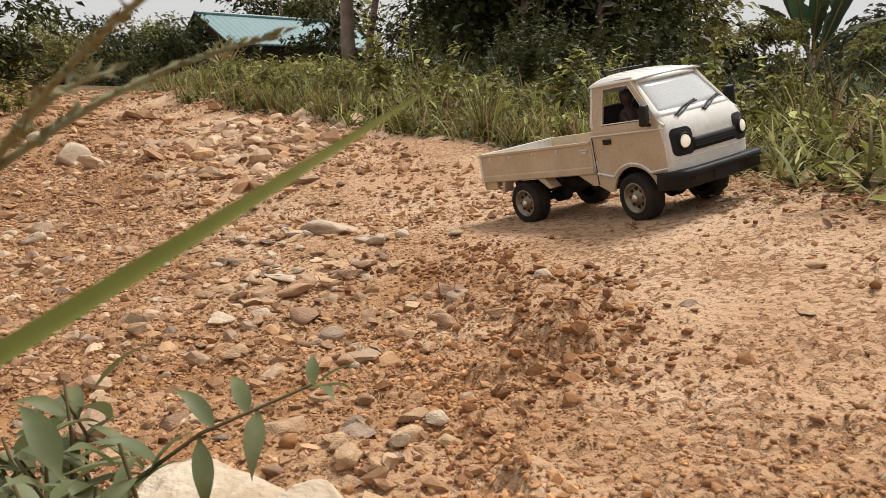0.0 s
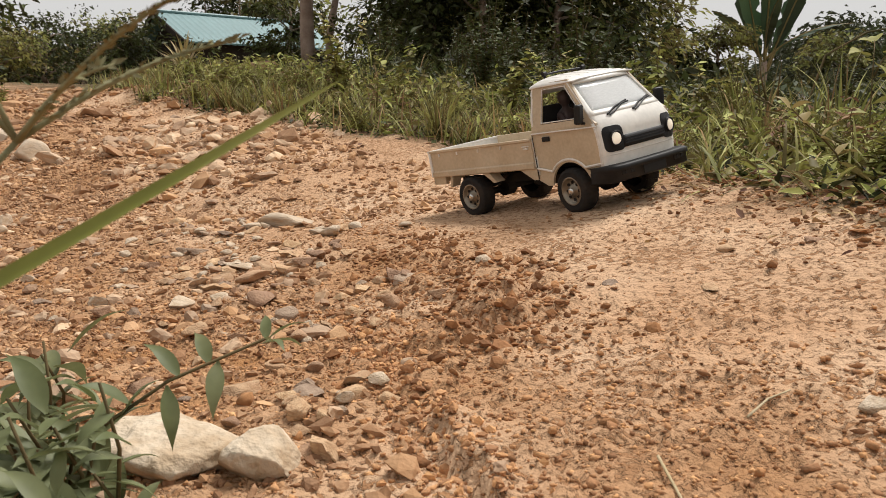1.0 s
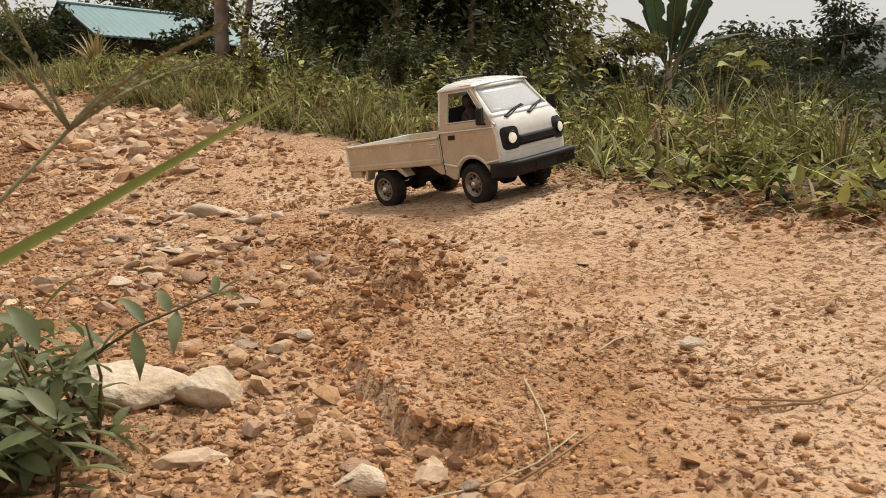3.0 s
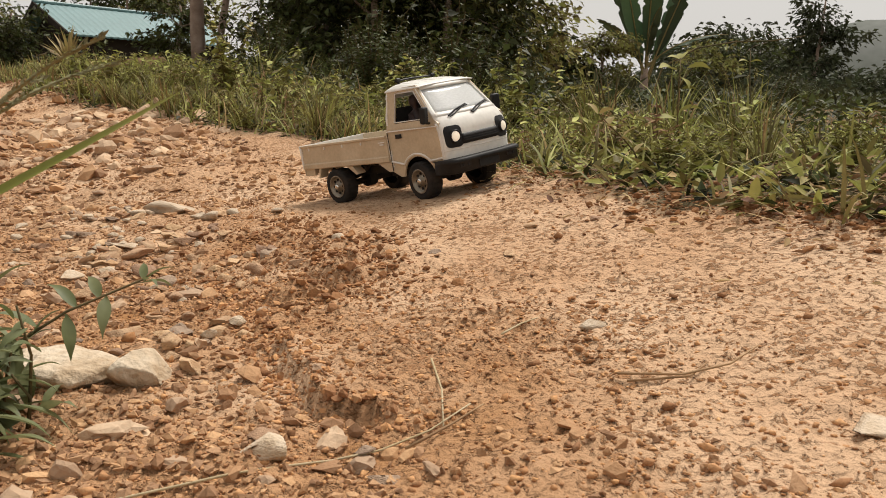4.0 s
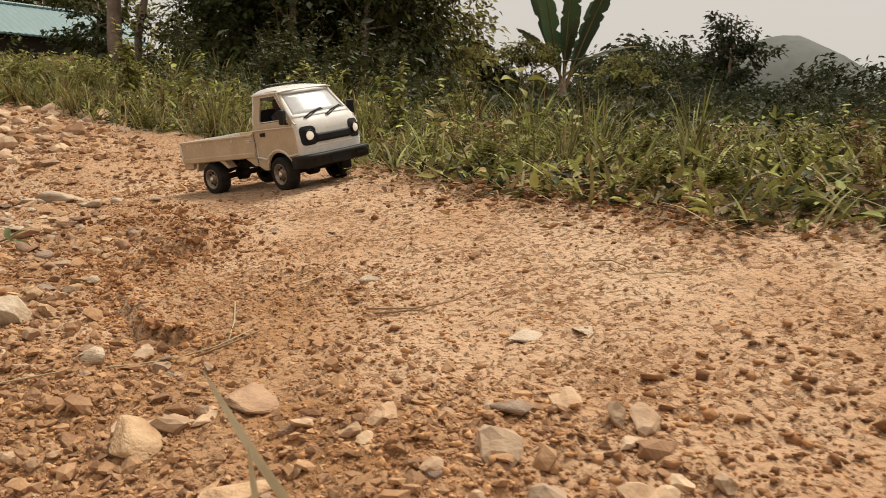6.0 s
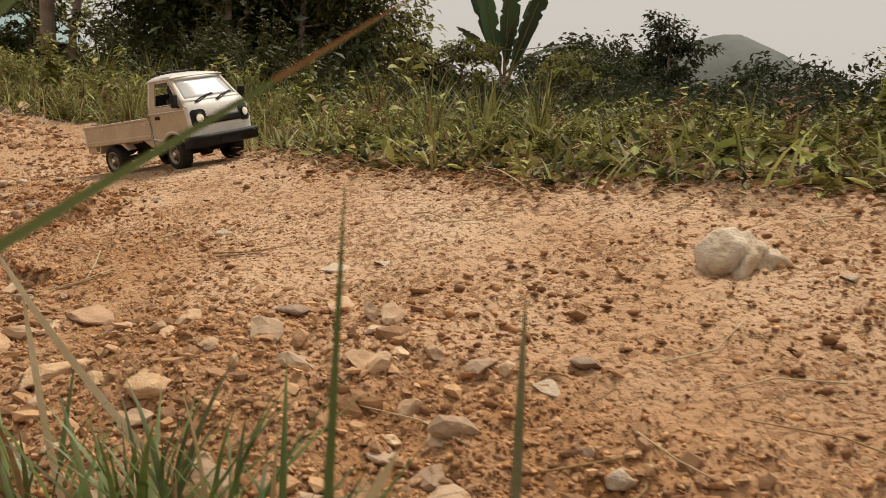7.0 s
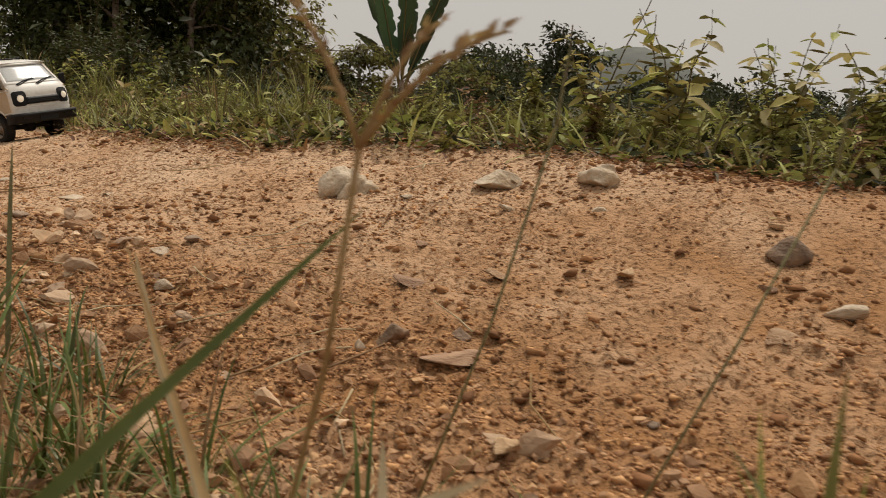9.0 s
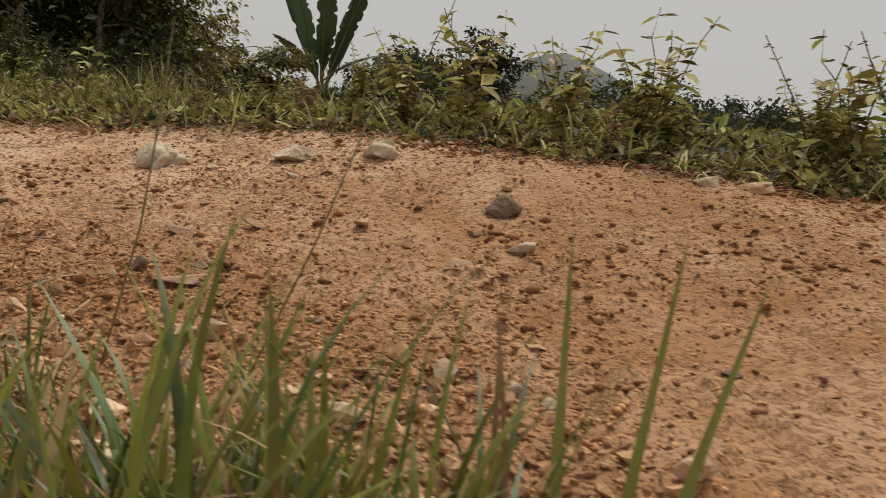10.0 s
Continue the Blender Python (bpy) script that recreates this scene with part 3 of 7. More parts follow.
def toy_truck(m):
    truck = thing("toy_truck", "cream radio-controlled toy pickup truck standing on the clay slope", "toy truck", m)
    side_y = lambda s: (lambda z: s * half_width(z))
    arch = [(0.19 + 0.0335 * math.cos(a), 0.030 + 0.0335 * math.sin(a)) for a in np.linspace(math.pi * 0.93, math.pi * 0.05, 15)]
    for s in (-1, 1):
        lower = [(0.1355, 0.044), (0.150, 0.036), (arch[0][0], 0.036)] + arch + [(0.2245, 0.038), (0.2385, 0.040), (0.2425, 0.056), (0.2435, 0.085), (0.2415, 0.1045), (0.1355, 0.1045)]
        door = part("door", plate(lower, 0.003, side_y(s)), DUSTY_SHADED, truck, "cream side panel with dust film and shade in its colour", bevel=0.0006)
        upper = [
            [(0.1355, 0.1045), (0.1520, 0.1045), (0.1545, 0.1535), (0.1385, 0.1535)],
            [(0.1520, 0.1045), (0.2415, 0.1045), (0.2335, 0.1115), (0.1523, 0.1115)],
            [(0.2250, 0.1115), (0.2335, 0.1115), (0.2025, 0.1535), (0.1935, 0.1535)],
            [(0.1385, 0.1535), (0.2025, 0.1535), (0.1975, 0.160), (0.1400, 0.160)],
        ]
        part("window_surround", joined(*[plate(p, 0.0032, side_y(s)) for p in upper]), DUSTY_SHADED, truck, "cream window surround")
        # raised edges round the window, the belt moulding, the arch lip and the handle
        rim = [(0.1535, 0.113), (0.2235, 0.113), (0.1930, 0.1525), (0.1555, 0.1525)]
        part("window_trim", tube([(x, s * (half_width(z) + 0.0006), z) for x, z in rim + rim[:1]], 0.0008, 6), BODY, door)
        part("belt_moulding", tube([(x, s * (half_width(0.1) + 0.0006), z) for x, z in ((0.136, 0.1015), (0.19, 0.1012), (0.2425, 0.1008))], 0.0009, 6), BODY, door)
        part("arch_lip", tube([(0.137, s * 0.0665, 0.0585)] + [(0.19 + 0.0365 * math.cos(a), s * 0.0665, 0.030 + 0.0365 * math.sin(a)) for a in np.linspace(math.pi * 0.78, math.pi * 0.24, 14)] + [(0.2425, s * 0.0655, 0.0575)], 0.0015, 6), BODY, door)
        part("door_seam", tube([(0.1372, s * 0.0671, 0.045), (0.1372, s * 0.0673, 0.1005)], 0.0006, 5), DARK, door)
        part("door_handle", moved(box(0.1535, 0.1655, -0.0012, 0.0012, 0.0905, 0.0965), pose(0, s * 0.0668, 0)), BLACK, door, "black recessed handle", bevel=0.0008)
        stay = part("mirror", moved(box(-0.0045, 0.0035, -0.0065, 0.0065, -0.0115, 0.0115), pose(0.2265, s * 0.074, 0.1175, 0, 8, -s * 18)), BLACK, truck, "black wing mirror", bevel=0.0025)
        part("mirror_arm", tube([(0.224, s * 0.0635, 0.106), (0.2265, s * 0.072, 0.107), (0.2265, s * 0.074, 0.112)], 0.0018, 8), BLACK, stay)

    # nose
    ys = np.linspace(-1, 1, 25)
    nose = shell("front_panel", grid([[nose_point(y * half_width(z), z) for y in ys] for z in np.linspace(0.042, 0.1165, 18)]), BODY, truck, "white moulded front panel")
    corner = lambda s, z0, z1: grid([[(nose_point(s * half_width(z), z)[0] - k * 0.0009, s * half_width(z) , z) for k in (0, 1, 2, 3)] for z in np.linspace(z0, z1, 10)])
    for s in (-1, 1):
        shell("corner_panel", corner(s, 0.042, 0.1045), BODY, truck)
    # windscreen and its frame
    def screen_row(z, a, out=0.0):
        return [nose_point(y * a * half_width(z), z, out) for y in np.linspace(-1, 1, 17)]
    shell("windscreen", grid([screen_row(z, 0.90, -0.0015) for z in np.linspace(0.1165, 0.1535, 6)]), SCREEN, truck, "hazy plastic windscreen, sky reflection in its pale tint", 0.0006)
    for s in (-1, 1):
        pillar = grid([[nose_point(s * k * half_width(z), z, 0.0) for k in (0.90, 0.94, 0.98, 1.0)] for z in np.linspace(0.112, 0.157, 9)])
        shell("front_pillar", pillar, BODY, truck, "", 0.0028)
    shell("roof_header", grid([screen_row(z, 1.0, 0.0004) for z in (0.1525, 0.155, 0.1575)]), BODY, truck, "", 0.0022)
    shell("cowl", grid([screen_row(z, 1.0, 0.0004) for z in (0.1125, 0.115, 0.118)]), BODY, truck, "", 0.0022)
    # roof with pressed ribs
    def roof_z(x, u):
        ends = min(1.0, (x - 0.134) / 0.012 + 0.35, (0.2062 - x) / 0.045 + 0.02)
        rib = 0.0007 * (math.cos(u * math.pi * 7) > 0.55) * (0.15 < (x - 0.134) / 0.074 < 0.8)
        return 0.1560 + 0.0100 * max(0.0, 1 - abs(u) ** 3.2) ** 0.5 * min(1.0, max(0.0, ends)) ** 0.5 + rib
    rows = [[(x - 0.004 * 0, u * (half_width(0.1555) + 0.0004), roof_z(x, u)) for u in np.sin(np.linspace(-math.pi / 2, math.pi / 2, 61))] for x in np.linspace(0.134, 0.2062, 34)]
    shell("roof", grid(rows), BODY, truck, "white ribbed roof", 0.0018)
    for k, u in enumerate((-0.75, -0.45, -0.15, 0.15, 0.45, 0.75)):
        part("roof_rib", tube([(x, u * 0.053, roof_z(x, u) + 0.0006) for x in np.linspace(0.146, 0.192, 7)], 0.0009, 6), BODY, truck)
    rail = part("roof_rail", tube([(0.138, -0.030, 0.1705), (0.137, 0.0, 0.1715), (0.138, 0.045, 0.1705)], 0.0014, 8), BLACK, truck, "thin black rail behind the roof edge")
    for y in (-0.029, 0.042):
        part("rail_post", joined(tube([(0.139, y, 0.160), (0.138, y, 0.1715)], 0.0018, 8), moved(turned([(0, -0.003), (0.003, -0.003), (0.003, 0.003), (0, 0.003)], n=10), pose(0.138, y, 0.1715))), BLACK, rail)
    # back wall with its window
    def back(a):
        return [(0.1355, y, z) for y, z in a] + [(0.1385, y, z) for y, z in a]
    for a in ([(-0.066, 0.05), (0.066, 0.05), (0.064, 0.118), (-0.064, 0.118)], [(-0.064, 0.118), (-0.045, 0.118), (-0.045, 0.147), (-0.056, 0.147)], [(0.045, 0.118), (0.064, 0.118), (0.056, 0.147), (0.045, 0.147)], [(-0.057, 0.147), (0.057, 0.147), (0.053, 0.158), (-0.053, 0.158)]):
        part("back_wall", (back(a), [(0, 1, 2, 3), (7, 6, 5, 4), (0, 4, 5, 1), (1, 5, 6, 2), (2, 6, 7, 3), (3, 7, 4, 0)]), BODY, truck)
    part("back_window_bar", box(0.1365, 0.1378, -0.003, 0.003, 0.118, 0.147), BLACK, truck)

    # lamps, grille, bumper
    for s in (-1, 1):
        bezel = part("headlight_surround", nose_plate(rounded(0.027, 0.030, 0.007), s * 0.0495, 0.0835, 0.003, 0.0022), BLACK, truck, "black rounded headlight surround")
        face = nose_point(s * 0.0495, 0.0835, 0.0)
        place = pose(face[0] + 0.0042, s * 0.0495, 0.0835, 0, 0, s * 9)
        part("headlight_ring", moved(turned([(0.0086, -0.001), (0.0092, 0.0016), (0.0080, 0.0022), (0.0074, 0.0)], "x", 28), place), BLACK, bezel, "dark lamp ring", smooth=True)
        part("headlight", moved(turned([(0.0072, 0.0), (0.0065, 0.0016), (0.0042, 0.0026), (0.0, 0.003)], "x", 24), place), LAMP, bezel, "lit round headlight", smooth=True)
    n = 13
    band = [[nose_point(y, z, 0.0018) for y in np.linspace(-0.038, 0.038, n)] for z in (0.0712, 0.076, 0.080, 0.0850)]
    grille = shell("grille", grid(band), BLACK, truck, "black grille band between the headlights", 0.002)
    for z in (0.0752, 0.0783, 0.0814):
        part("grille_bar", tube([nose_point(y, z, 0.0032) for y in np.linspace(-0.036, 0.036, 9)], 0.0006, 5), DARK, grille)
    shell("crease", grid([[nose_point(y * half_width(z), z, 0.0007) for y in ys] for z in (0.0648, 0.0660)]), BODY, truck, "", 0.001)
    def bumper_row(z, out):
        pts = [(0.226, -0.0695), (0.242, -0.0705), (0.2545, -0.0695), (0.2600, -0.064), (0.2612, -0.045), (0.2625, 0.0), (0.2612, 0.045), (0.2600, 0.064), (0.2545, 0.0695), (0.242, 0.0705), (0.226, 0.0695)]
        return [(x + out * (x - 0.2) / 0.06, y * (1 + out), z) for x, y in pts]
    bumper = shell("bumper", grid([bumper_row(z, o) for z, o in ((0.0345, -0.004), (0.036, 0.0), (0.0365, 0.001), (0.0472, 0.001), (0.0477, 0.004), (0.0518, 0.004), (0.0523, 0.001), (0.053, -0.012))]), BLACK, truck, "black wrap-round front bumper", 0.0028)
    part("plate_holder", box(0.2620, 0.2650, -0.021, 0.021, 0.0355, 0.0485), BLACK, bumper, "blank black plate holder", bevel=0.0008)
    for s in (-1, 1):
        fog = part("fog_lamp", moved(box(-0.001, 0.0012, -0.0105, 0.0105, -0.0034, 0.0034), pose(0.2628, s * 0.0475, 0.0445, 0, 0, s * 5)), TYRE, bumper, "small rectangular grey lamp", bevel=0.0008)
        for k in (-0.0045, 0.0045):
            part("lamp_bar", moved(box(0.0010, 0.0018, k - 0.0009, k + 0.0009, -0.0024, 0.0024), pose(0.2628, s * 0.0475, 0.0445, 0, 0, s * 5)), BLACK, fog)
    for s, y0 in ((-1, -0.030), (1, 0.014)):
        a = nose_point(y0, 0.1135, 0.002)
        b = nose_point(y0 + 0.019, 0.1205, 0.003)
        c = nose_point(y0 + 0.031, 0.1215, 0.0035)
        w = part("wiper", tube([nose_point(y0 - 0.012, 0.1105, 0.003), a, b, c], 0.0010, 6), BLACK, truck, "black wiper")
        part("wiper_blade", tube([nose_point(y0 - 0.014, 0.1118, 0.0028), nose_point(y0 + 0.004, 0.1182, 0.0028), nose_point(y0 + 0.03, 0.1232, 0.0028)], 0.0013, 6), BLACK, w)

    # load bed
    bed = part("bed_floor", box(-0.074, 0.1345, -0.066, 0.066, 0.060, 0.0635), BODY, truck, "scuffed cream load floor")
    for s in (-1, 1):
        prof = [(0.0575, 0.0660), (0.0590, 0.0690), (0.0655, 0.0690), (0.0672, 0.0675), (0.0800, 0.0672), (0.0930, 0.0672), (0.0935, 0.0690), (0.0965, 0.0690), (0.0965, 0.0640), (0.0635, 0.0640)]
        n = len(prof)
        v = [(x, s * y, z) for x in (-0.075, 0.1335) for z, y in prof]
        f = [tuple(range(n)), tuple(range(2 * n - 1, n - 1, -1))] + [(i, (i + 1) % n, n + (i + 1) % n, n + i) for i in range(n)]
        wall = part("bed_side", (v, f), DUSTY_SHADED, truck, "cream drop side with moulded ridges", bevel=0.0004)
        for x in (-0.055, -0.015, 0.03, 0.075):
            part("rope_hook", box(x - 0.0008, x + 0.0008, min(s * 0.0672, s * 0.0688), max(s * 0.0672, s * 0.0688), 0.0872, 0.0915), BODY, wall)
        part("side_latch", joined(box(0.116, 0.128, min(s * 0.067, s * 0.0692), max(s * 0.067, s * 0.0692), 0.0868, 0.0882), box(0.119, 0.1265, min(s * 0.067, s * 0.0695), max(s * 0.067, s * 0.0695), 0.0835, 0.0855)), BODY, wall, "moulded latch")
    part("tailgate", joined(box(-0.0785, -0.0745, -0.069, 0.069, 0.0590, 0.0965), box(-0.0795, -0.0740, -0.069, 0.069, 0.0935, 0.0967)), BODY, truck, "cream tailgate", bevel=0.0005)
    part("bed_front", box(0.1325, 0.1352, -0.066, 0.066, 0.062, 0.0962), BODY, truck)
    part("tail_flange", joined(box(-0.078, -0.052, -0.066, -0.060, 0.0475, 0.059), box(-0.078, -0.052, 0.060, 0.066, 0.0475, 0.059), box(-0.079, -0.073, -0.066, 0.066, 0.0485, 0.059)), DUSTY_SHADED, truck, bevel=0.0008)
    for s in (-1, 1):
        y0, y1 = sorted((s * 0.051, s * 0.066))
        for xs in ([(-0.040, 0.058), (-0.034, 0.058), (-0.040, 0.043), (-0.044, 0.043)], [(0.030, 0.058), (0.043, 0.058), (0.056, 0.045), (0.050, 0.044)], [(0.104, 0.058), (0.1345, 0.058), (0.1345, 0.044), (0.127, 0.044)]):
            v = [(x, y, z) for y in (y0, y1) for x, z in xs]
            part("mud_guard", (v, [(0, 1, 2, 3), (7, 6, 5, 4), (0, 4, 5, 1), (1, 5, 6, 2), (2, 6, 7, 3), (3, 7, 4, 0)]), DUSTY_SHADED, truck)
    # running gear
    for y in (-0.02, 0.02):
        part("chassis_rail", box(-0.065, 0.235, y - 0.004, y + 0.004, 0.038, 0.050), DARK, truck)
    part("gearbox", box(0.075, 0.125, -0.018, 0.018, 0.030, 0.050), DARK, truck, bevel=0.003)
    for x in (0.0, 0.19):
        part("axle", joined(tube([(x, -0.05, 0.0275), (x, 0.05, 0.0275)], 0.005, 10), moved(turned([(0, -0.012), (0.012, -0.008), (0.012, 0.008), (0, 0.012)], n=14), pose(x, 0.0, 0.0285))), DARK, truck)
    for s in (-1, 1):
        part("leaf_spring", tube([(x, s * 0.034, 0.052 - 0.016 * (1 - ((x - 0.0) / 0.045) ** 2)) for x in np.linspace(-0.045, 0.045, 9)], 0.003, 6), DARK, truck)
    part("wheel_well", joined(box(0.150, 0.228, -0.045, 0.045, 0.055, 0.062), box(0.1365, 0.1395, -0.062, 0.062, 0.045, 0.09)), DARK, truck)
    for x, s, steer in ((0.0, -1, 0), (0.0, 1, 0), (0.19, -1, -6), (0.19, 1, -6)):
        wheel(truck, x, s * 0.0575, steer, s)
    # cab inside
    part("seat", joined(box(0.142, 0.178, -0.055, 0.055, 0.070, 0.092), moved(box(-0.006, 0.006, -0.052, 0.052, 0.0, 0.045), pose(0.146, 0, 0.088, 0, -8, 0))), DARK, truck, "dark bench seat", bevel=0.003)
    part("dashboard", box(0.212, 0.240, -0.060, 0.060, 0.088, 0.1085), DARK, truck, "dark dashboard", bevel=0.003)
    part("steering_wheel", moved(turned([(0.0125 + 0.0012 * math.cos(a), 0.0012 * math.sin(a)) for a in np.linspace(0, 2 * math.pi, 7)[:-1]], "z", 20, True), pose(0.207, -0.030, 0.1135, 0, -50, 0)), DARK, truck)
    part("cab_floor", box(0.138, 0.245, -0.060, 0.060, 0.064, 0.0685), DARK, truck)
    return truck


truck = toy_truck(TRUCK_AT)

# a plain figure sits at the wheel
doll_v, doll_f = joined(
    turned([(0.0, 0.0), (0.013, 0.001), (0.014, 0.012), (0.0125, 0.024), (0.009, 0.031), (0.0045, 0.034), (0.0042, 0.037), (0.0075, 0.041), (0.0085, 0.047), (0.007, 0.053), (0.0, 0.056)], "z", 16),
    tube([(0, -0.012, 0.028), (0.012, -0.016, 0.016), (0.028, -0.008, 0.018)], 0.004, 8),
    tube([(0, 0.012, 0.028), (0.012, 0.016, 0.016), (0.028, 0.008, 0.018)], 0.004, 8))
doll = new("driver_doll", mesh_of("driver_doll", doll_v, doll_f, material("doll_plastic", (0.06, 0.035, 0.03), 0.6, (0.04, 0.025, 0.022), 60.0, 300.0), True))
doll.matrix_world = TRUCK_AT @ pose(0.166, -0.030, 0.0925)
tagged(doll, "plain dark plastic figure seated in the truck's cab", "doll")


# ---- stones and crumbs ----
def icosphere(level):
    bm = bmesh.new()
    bmesh.ops.create_icosphere(bm, subdivisions=level, radius=1.0)
    v = np.array([p.co[:] for p in bm.verts])
    f = np.array([[q.index for q in t.verts] for t in bm.faces])
    bm.free()
    return v, f


ICO1, ICO2, ICO3 = icosphere(1), icosphere(3), icosphere(4)
OCTA = (np.array([(1, 0, 0), (-1, 0, 0), (0, 1, 0), (0, -1, 0), (0, 0, 1), (0, 0, -1)], float), np.array([(0, 2, 4), (2, 1, 4), (1, 3, 4), (3, 0, 4), (2, 0, 5), (1, 2, 5), (3, 1, 5), (0, 3, 5)]))


def chipped(base, seed, cuts=9, grain=0.06, flat=0.75):
    """A stone: a ball cut flat by random planes, then roughened."""
    r = np.random.default_rng(seed)
    v = base[0].copy()
    for _ in range(cuts):
        n = r.normal(size=3)
        n /= np.linalg.norm(n)
        h = r.uniform(0.3, 0.8)
        over = v @ n - h
        v = v - np.clip(over, 0, None)[:, None] * n * r.uniform(flat, 1.0)
    wave = sum(np.sin(v @ r.normal(0, 3.0, 3) + r.uniform(0, 6))[:, None] for _ in range(4)) * 0.035
    return v * (1 + wave + grain * r.normal(size=(len(v), 1)))


def rock_mesh(name, seed, mat, smooth=True):
    v = chipped(ICO2, seed, 10, 0.006, 0.98)
    v /= np.abs(v).max(0)
    return mesh_fast(name, v, ICO2[1], mat, smooth)


ROCKS = {k: [rock_mesh(f"{k}_stone", 10 * i + j, mat) for i in range(5)] for j, (k, mat) in enumerate((("tan", ROCK), ("brown", ROCK_BROWN), ("grey", ROCK_GREY), ("pale", ROCK_PALE)))}
LABELS = {"tan": "tan angular stone lying on the clay", "brown": "clay-stained brown stone on the track", "grey": "dark grey stone bedded in the clay", "pale": "pale weathered rock set in the clay"}


def stone(x, y, w, h, kind, n, sink=0.3, group="stones on the track", long=0.75):
    r = np.random.default_rng(1000 + n)
    ob = new("stone", ROCKS[kind][n % 5])
    z = float(rough_ground(np.array([x]), np.array([y]))[0])
    h = max(h * 0.75, (0.33 if h > 0.25 * w else 0.14) * w)
    ob.matrix_world = pose(x, y, z + h * (0.5 - sink), r.uniform(-12, 12), r.uniform(-12, 12), r.uniform(0, 360)) @ Matrix.Diagonal((w * 0.5, w * 0.5 * long, h * 0.5, 1))
    return tagged(ob, LABELS[kind], "stone", group)


# wash-out channel beside the crown of the track
CHANNEL = [(-0.14, 1.203, 0.088, 0.024), (-0.181, 1.147, 0.031, 0.011), (-0.292, 1.24, 0.029, 0.017), (-0.225, 0.953, 0.029, 0.014), (-0.179, 0.88, 0.031, 0.018), (-0.199, 0.825, 0.04, 0.023), (-0.155, 0.798, 0.025, 0.016), (-0.231, 0.776, 0.016, 0.016), (-0.298, 0.945, 0.029, 0.009), (-0.134, 0.883, 0.043, 0.013), (-0.106, 0.906, 0.031, 0.019), (-0.049, 0.636, 0.016, 0.01)]
CHANNEL_NEAR = [(-0.029, 0.473, 0.027, 0.013), (-0.007, 0.437, 0.013, 0.013), (-0.001, 0.467, 0.026, 0.012), (0.02, 0.457, 0.019, 0.01), (0.016, 0.69, 0.022, 0.02), (0.028, 0.769, 0.027, 0.019), (-0.056, 1.08, 0.037, 0.015), (-0.083, 1.09, 0.026, 0.011), (-0.261, 0.583, 0.025, 0.017), (-0.215, 0.587, 0.025, 0.015), (-0.063, 0.555, 0.024, 0.01), (-0.152, 0.53, 0.023, 0.012), (-0.224, 0.556, 0.024, 0.014)]
for n, row in enumerate(CHANNEL):
    stone(*row, ("pale", "tan", "grey", "tan", "tan", "pale", "tan", "grey", "pale", "brown", "tan", "pale")[n], n)
for n, row in enumerate(CHANNEL_NEAR):
    stone(*row, ("grey", "grey", "tan", "tan", "brown", "brown", "tan", "pale", "pale", "tan", "tan", "brown", "tan")[n], 20 + n)
# boulders, on the near edge and on the far bank
BOULDERS = [(-0.014, 0.388, 0.023, 0.026), (-0.032, 0.435, 0.022, 0.016), (-0.92, 2.194, 0.13, 0.09), (-1.10, 2.45, 0.10, 0.06), (-0.745, 1.531, 0.05, 0.035), (-0.698, 1.538, 0.06, 0.05), (-0.664, 1.441, 0.047, 0.03)]
for n, row in enumerate(BOULDERS):
    stone(*row, "pale" if n > 1 else "tan", 44 + n, 0.25)
# crown of the track
CROWN = [(0.195, 0.626, 0.018, 0.01), (0.26, 0.577, 0.023, 0.009), (0.305, 0.674, 0.027, 0.009), (0.365, 0.643, 0.028, 0.012), (0.267, 0.359, 0.025, 0.011), (0.042, 0.235, 0.043, 0.022), (0.299, 0.031, 0.033, 0.015), (0.352, 0.16, 0.042, 0.009), (0.398, 0.156, 0.038, 0.015), (0.156, 0.125, 0.062, 0.014), (0.105, 0.119, 0.016, 0.01), (0.095, 0.225, 0.018, 0.008), (0.105, 0.193, 0.02, 0.008), (0.233, -0.038, 0.018, 0.01), (0.178, 0.062, 0.024, 0.017), (0.425, -0.128, 0.028, 0.014), (0.458, -0.114, 0.027, 0.013)]
for n, row in enumerate(CROWN):
    stone(*row, ("grey", "tan", "tan", "brown", "pale", "pale", "grey", "pale", "pale", "brown", "tan", "grey", "grey", "grey", "brown", "pale", "grey")[n], 60 + n, 0.55 if n < 5 or n in (7, 8) else 0.42)
SOUTH = [(0.69, -0.07, 0.02, 0.012), (0.145, -0.016, 0.046, 0.025), (0.201, -0.073, 0.031, 0.019), (0.418, -0.235, 0.018, 0.016), (0.76, -0.17, 0.018, 0.01), (0.84, -0.22, 0.02, 0.012), (0.646, -0.225, 0.019, 0.01), (0.609, -0.308, 0.04, 0.010), (0.674, -0.326, 0.022, 0.011)]
for n, row in enumerate(SOUTH):
    stone(*row, ("pale", "tan", "tan", "pale", "pale", "pale", "brown", "brown", "tan")[n], 83 + n, 0.3, long=0.95)
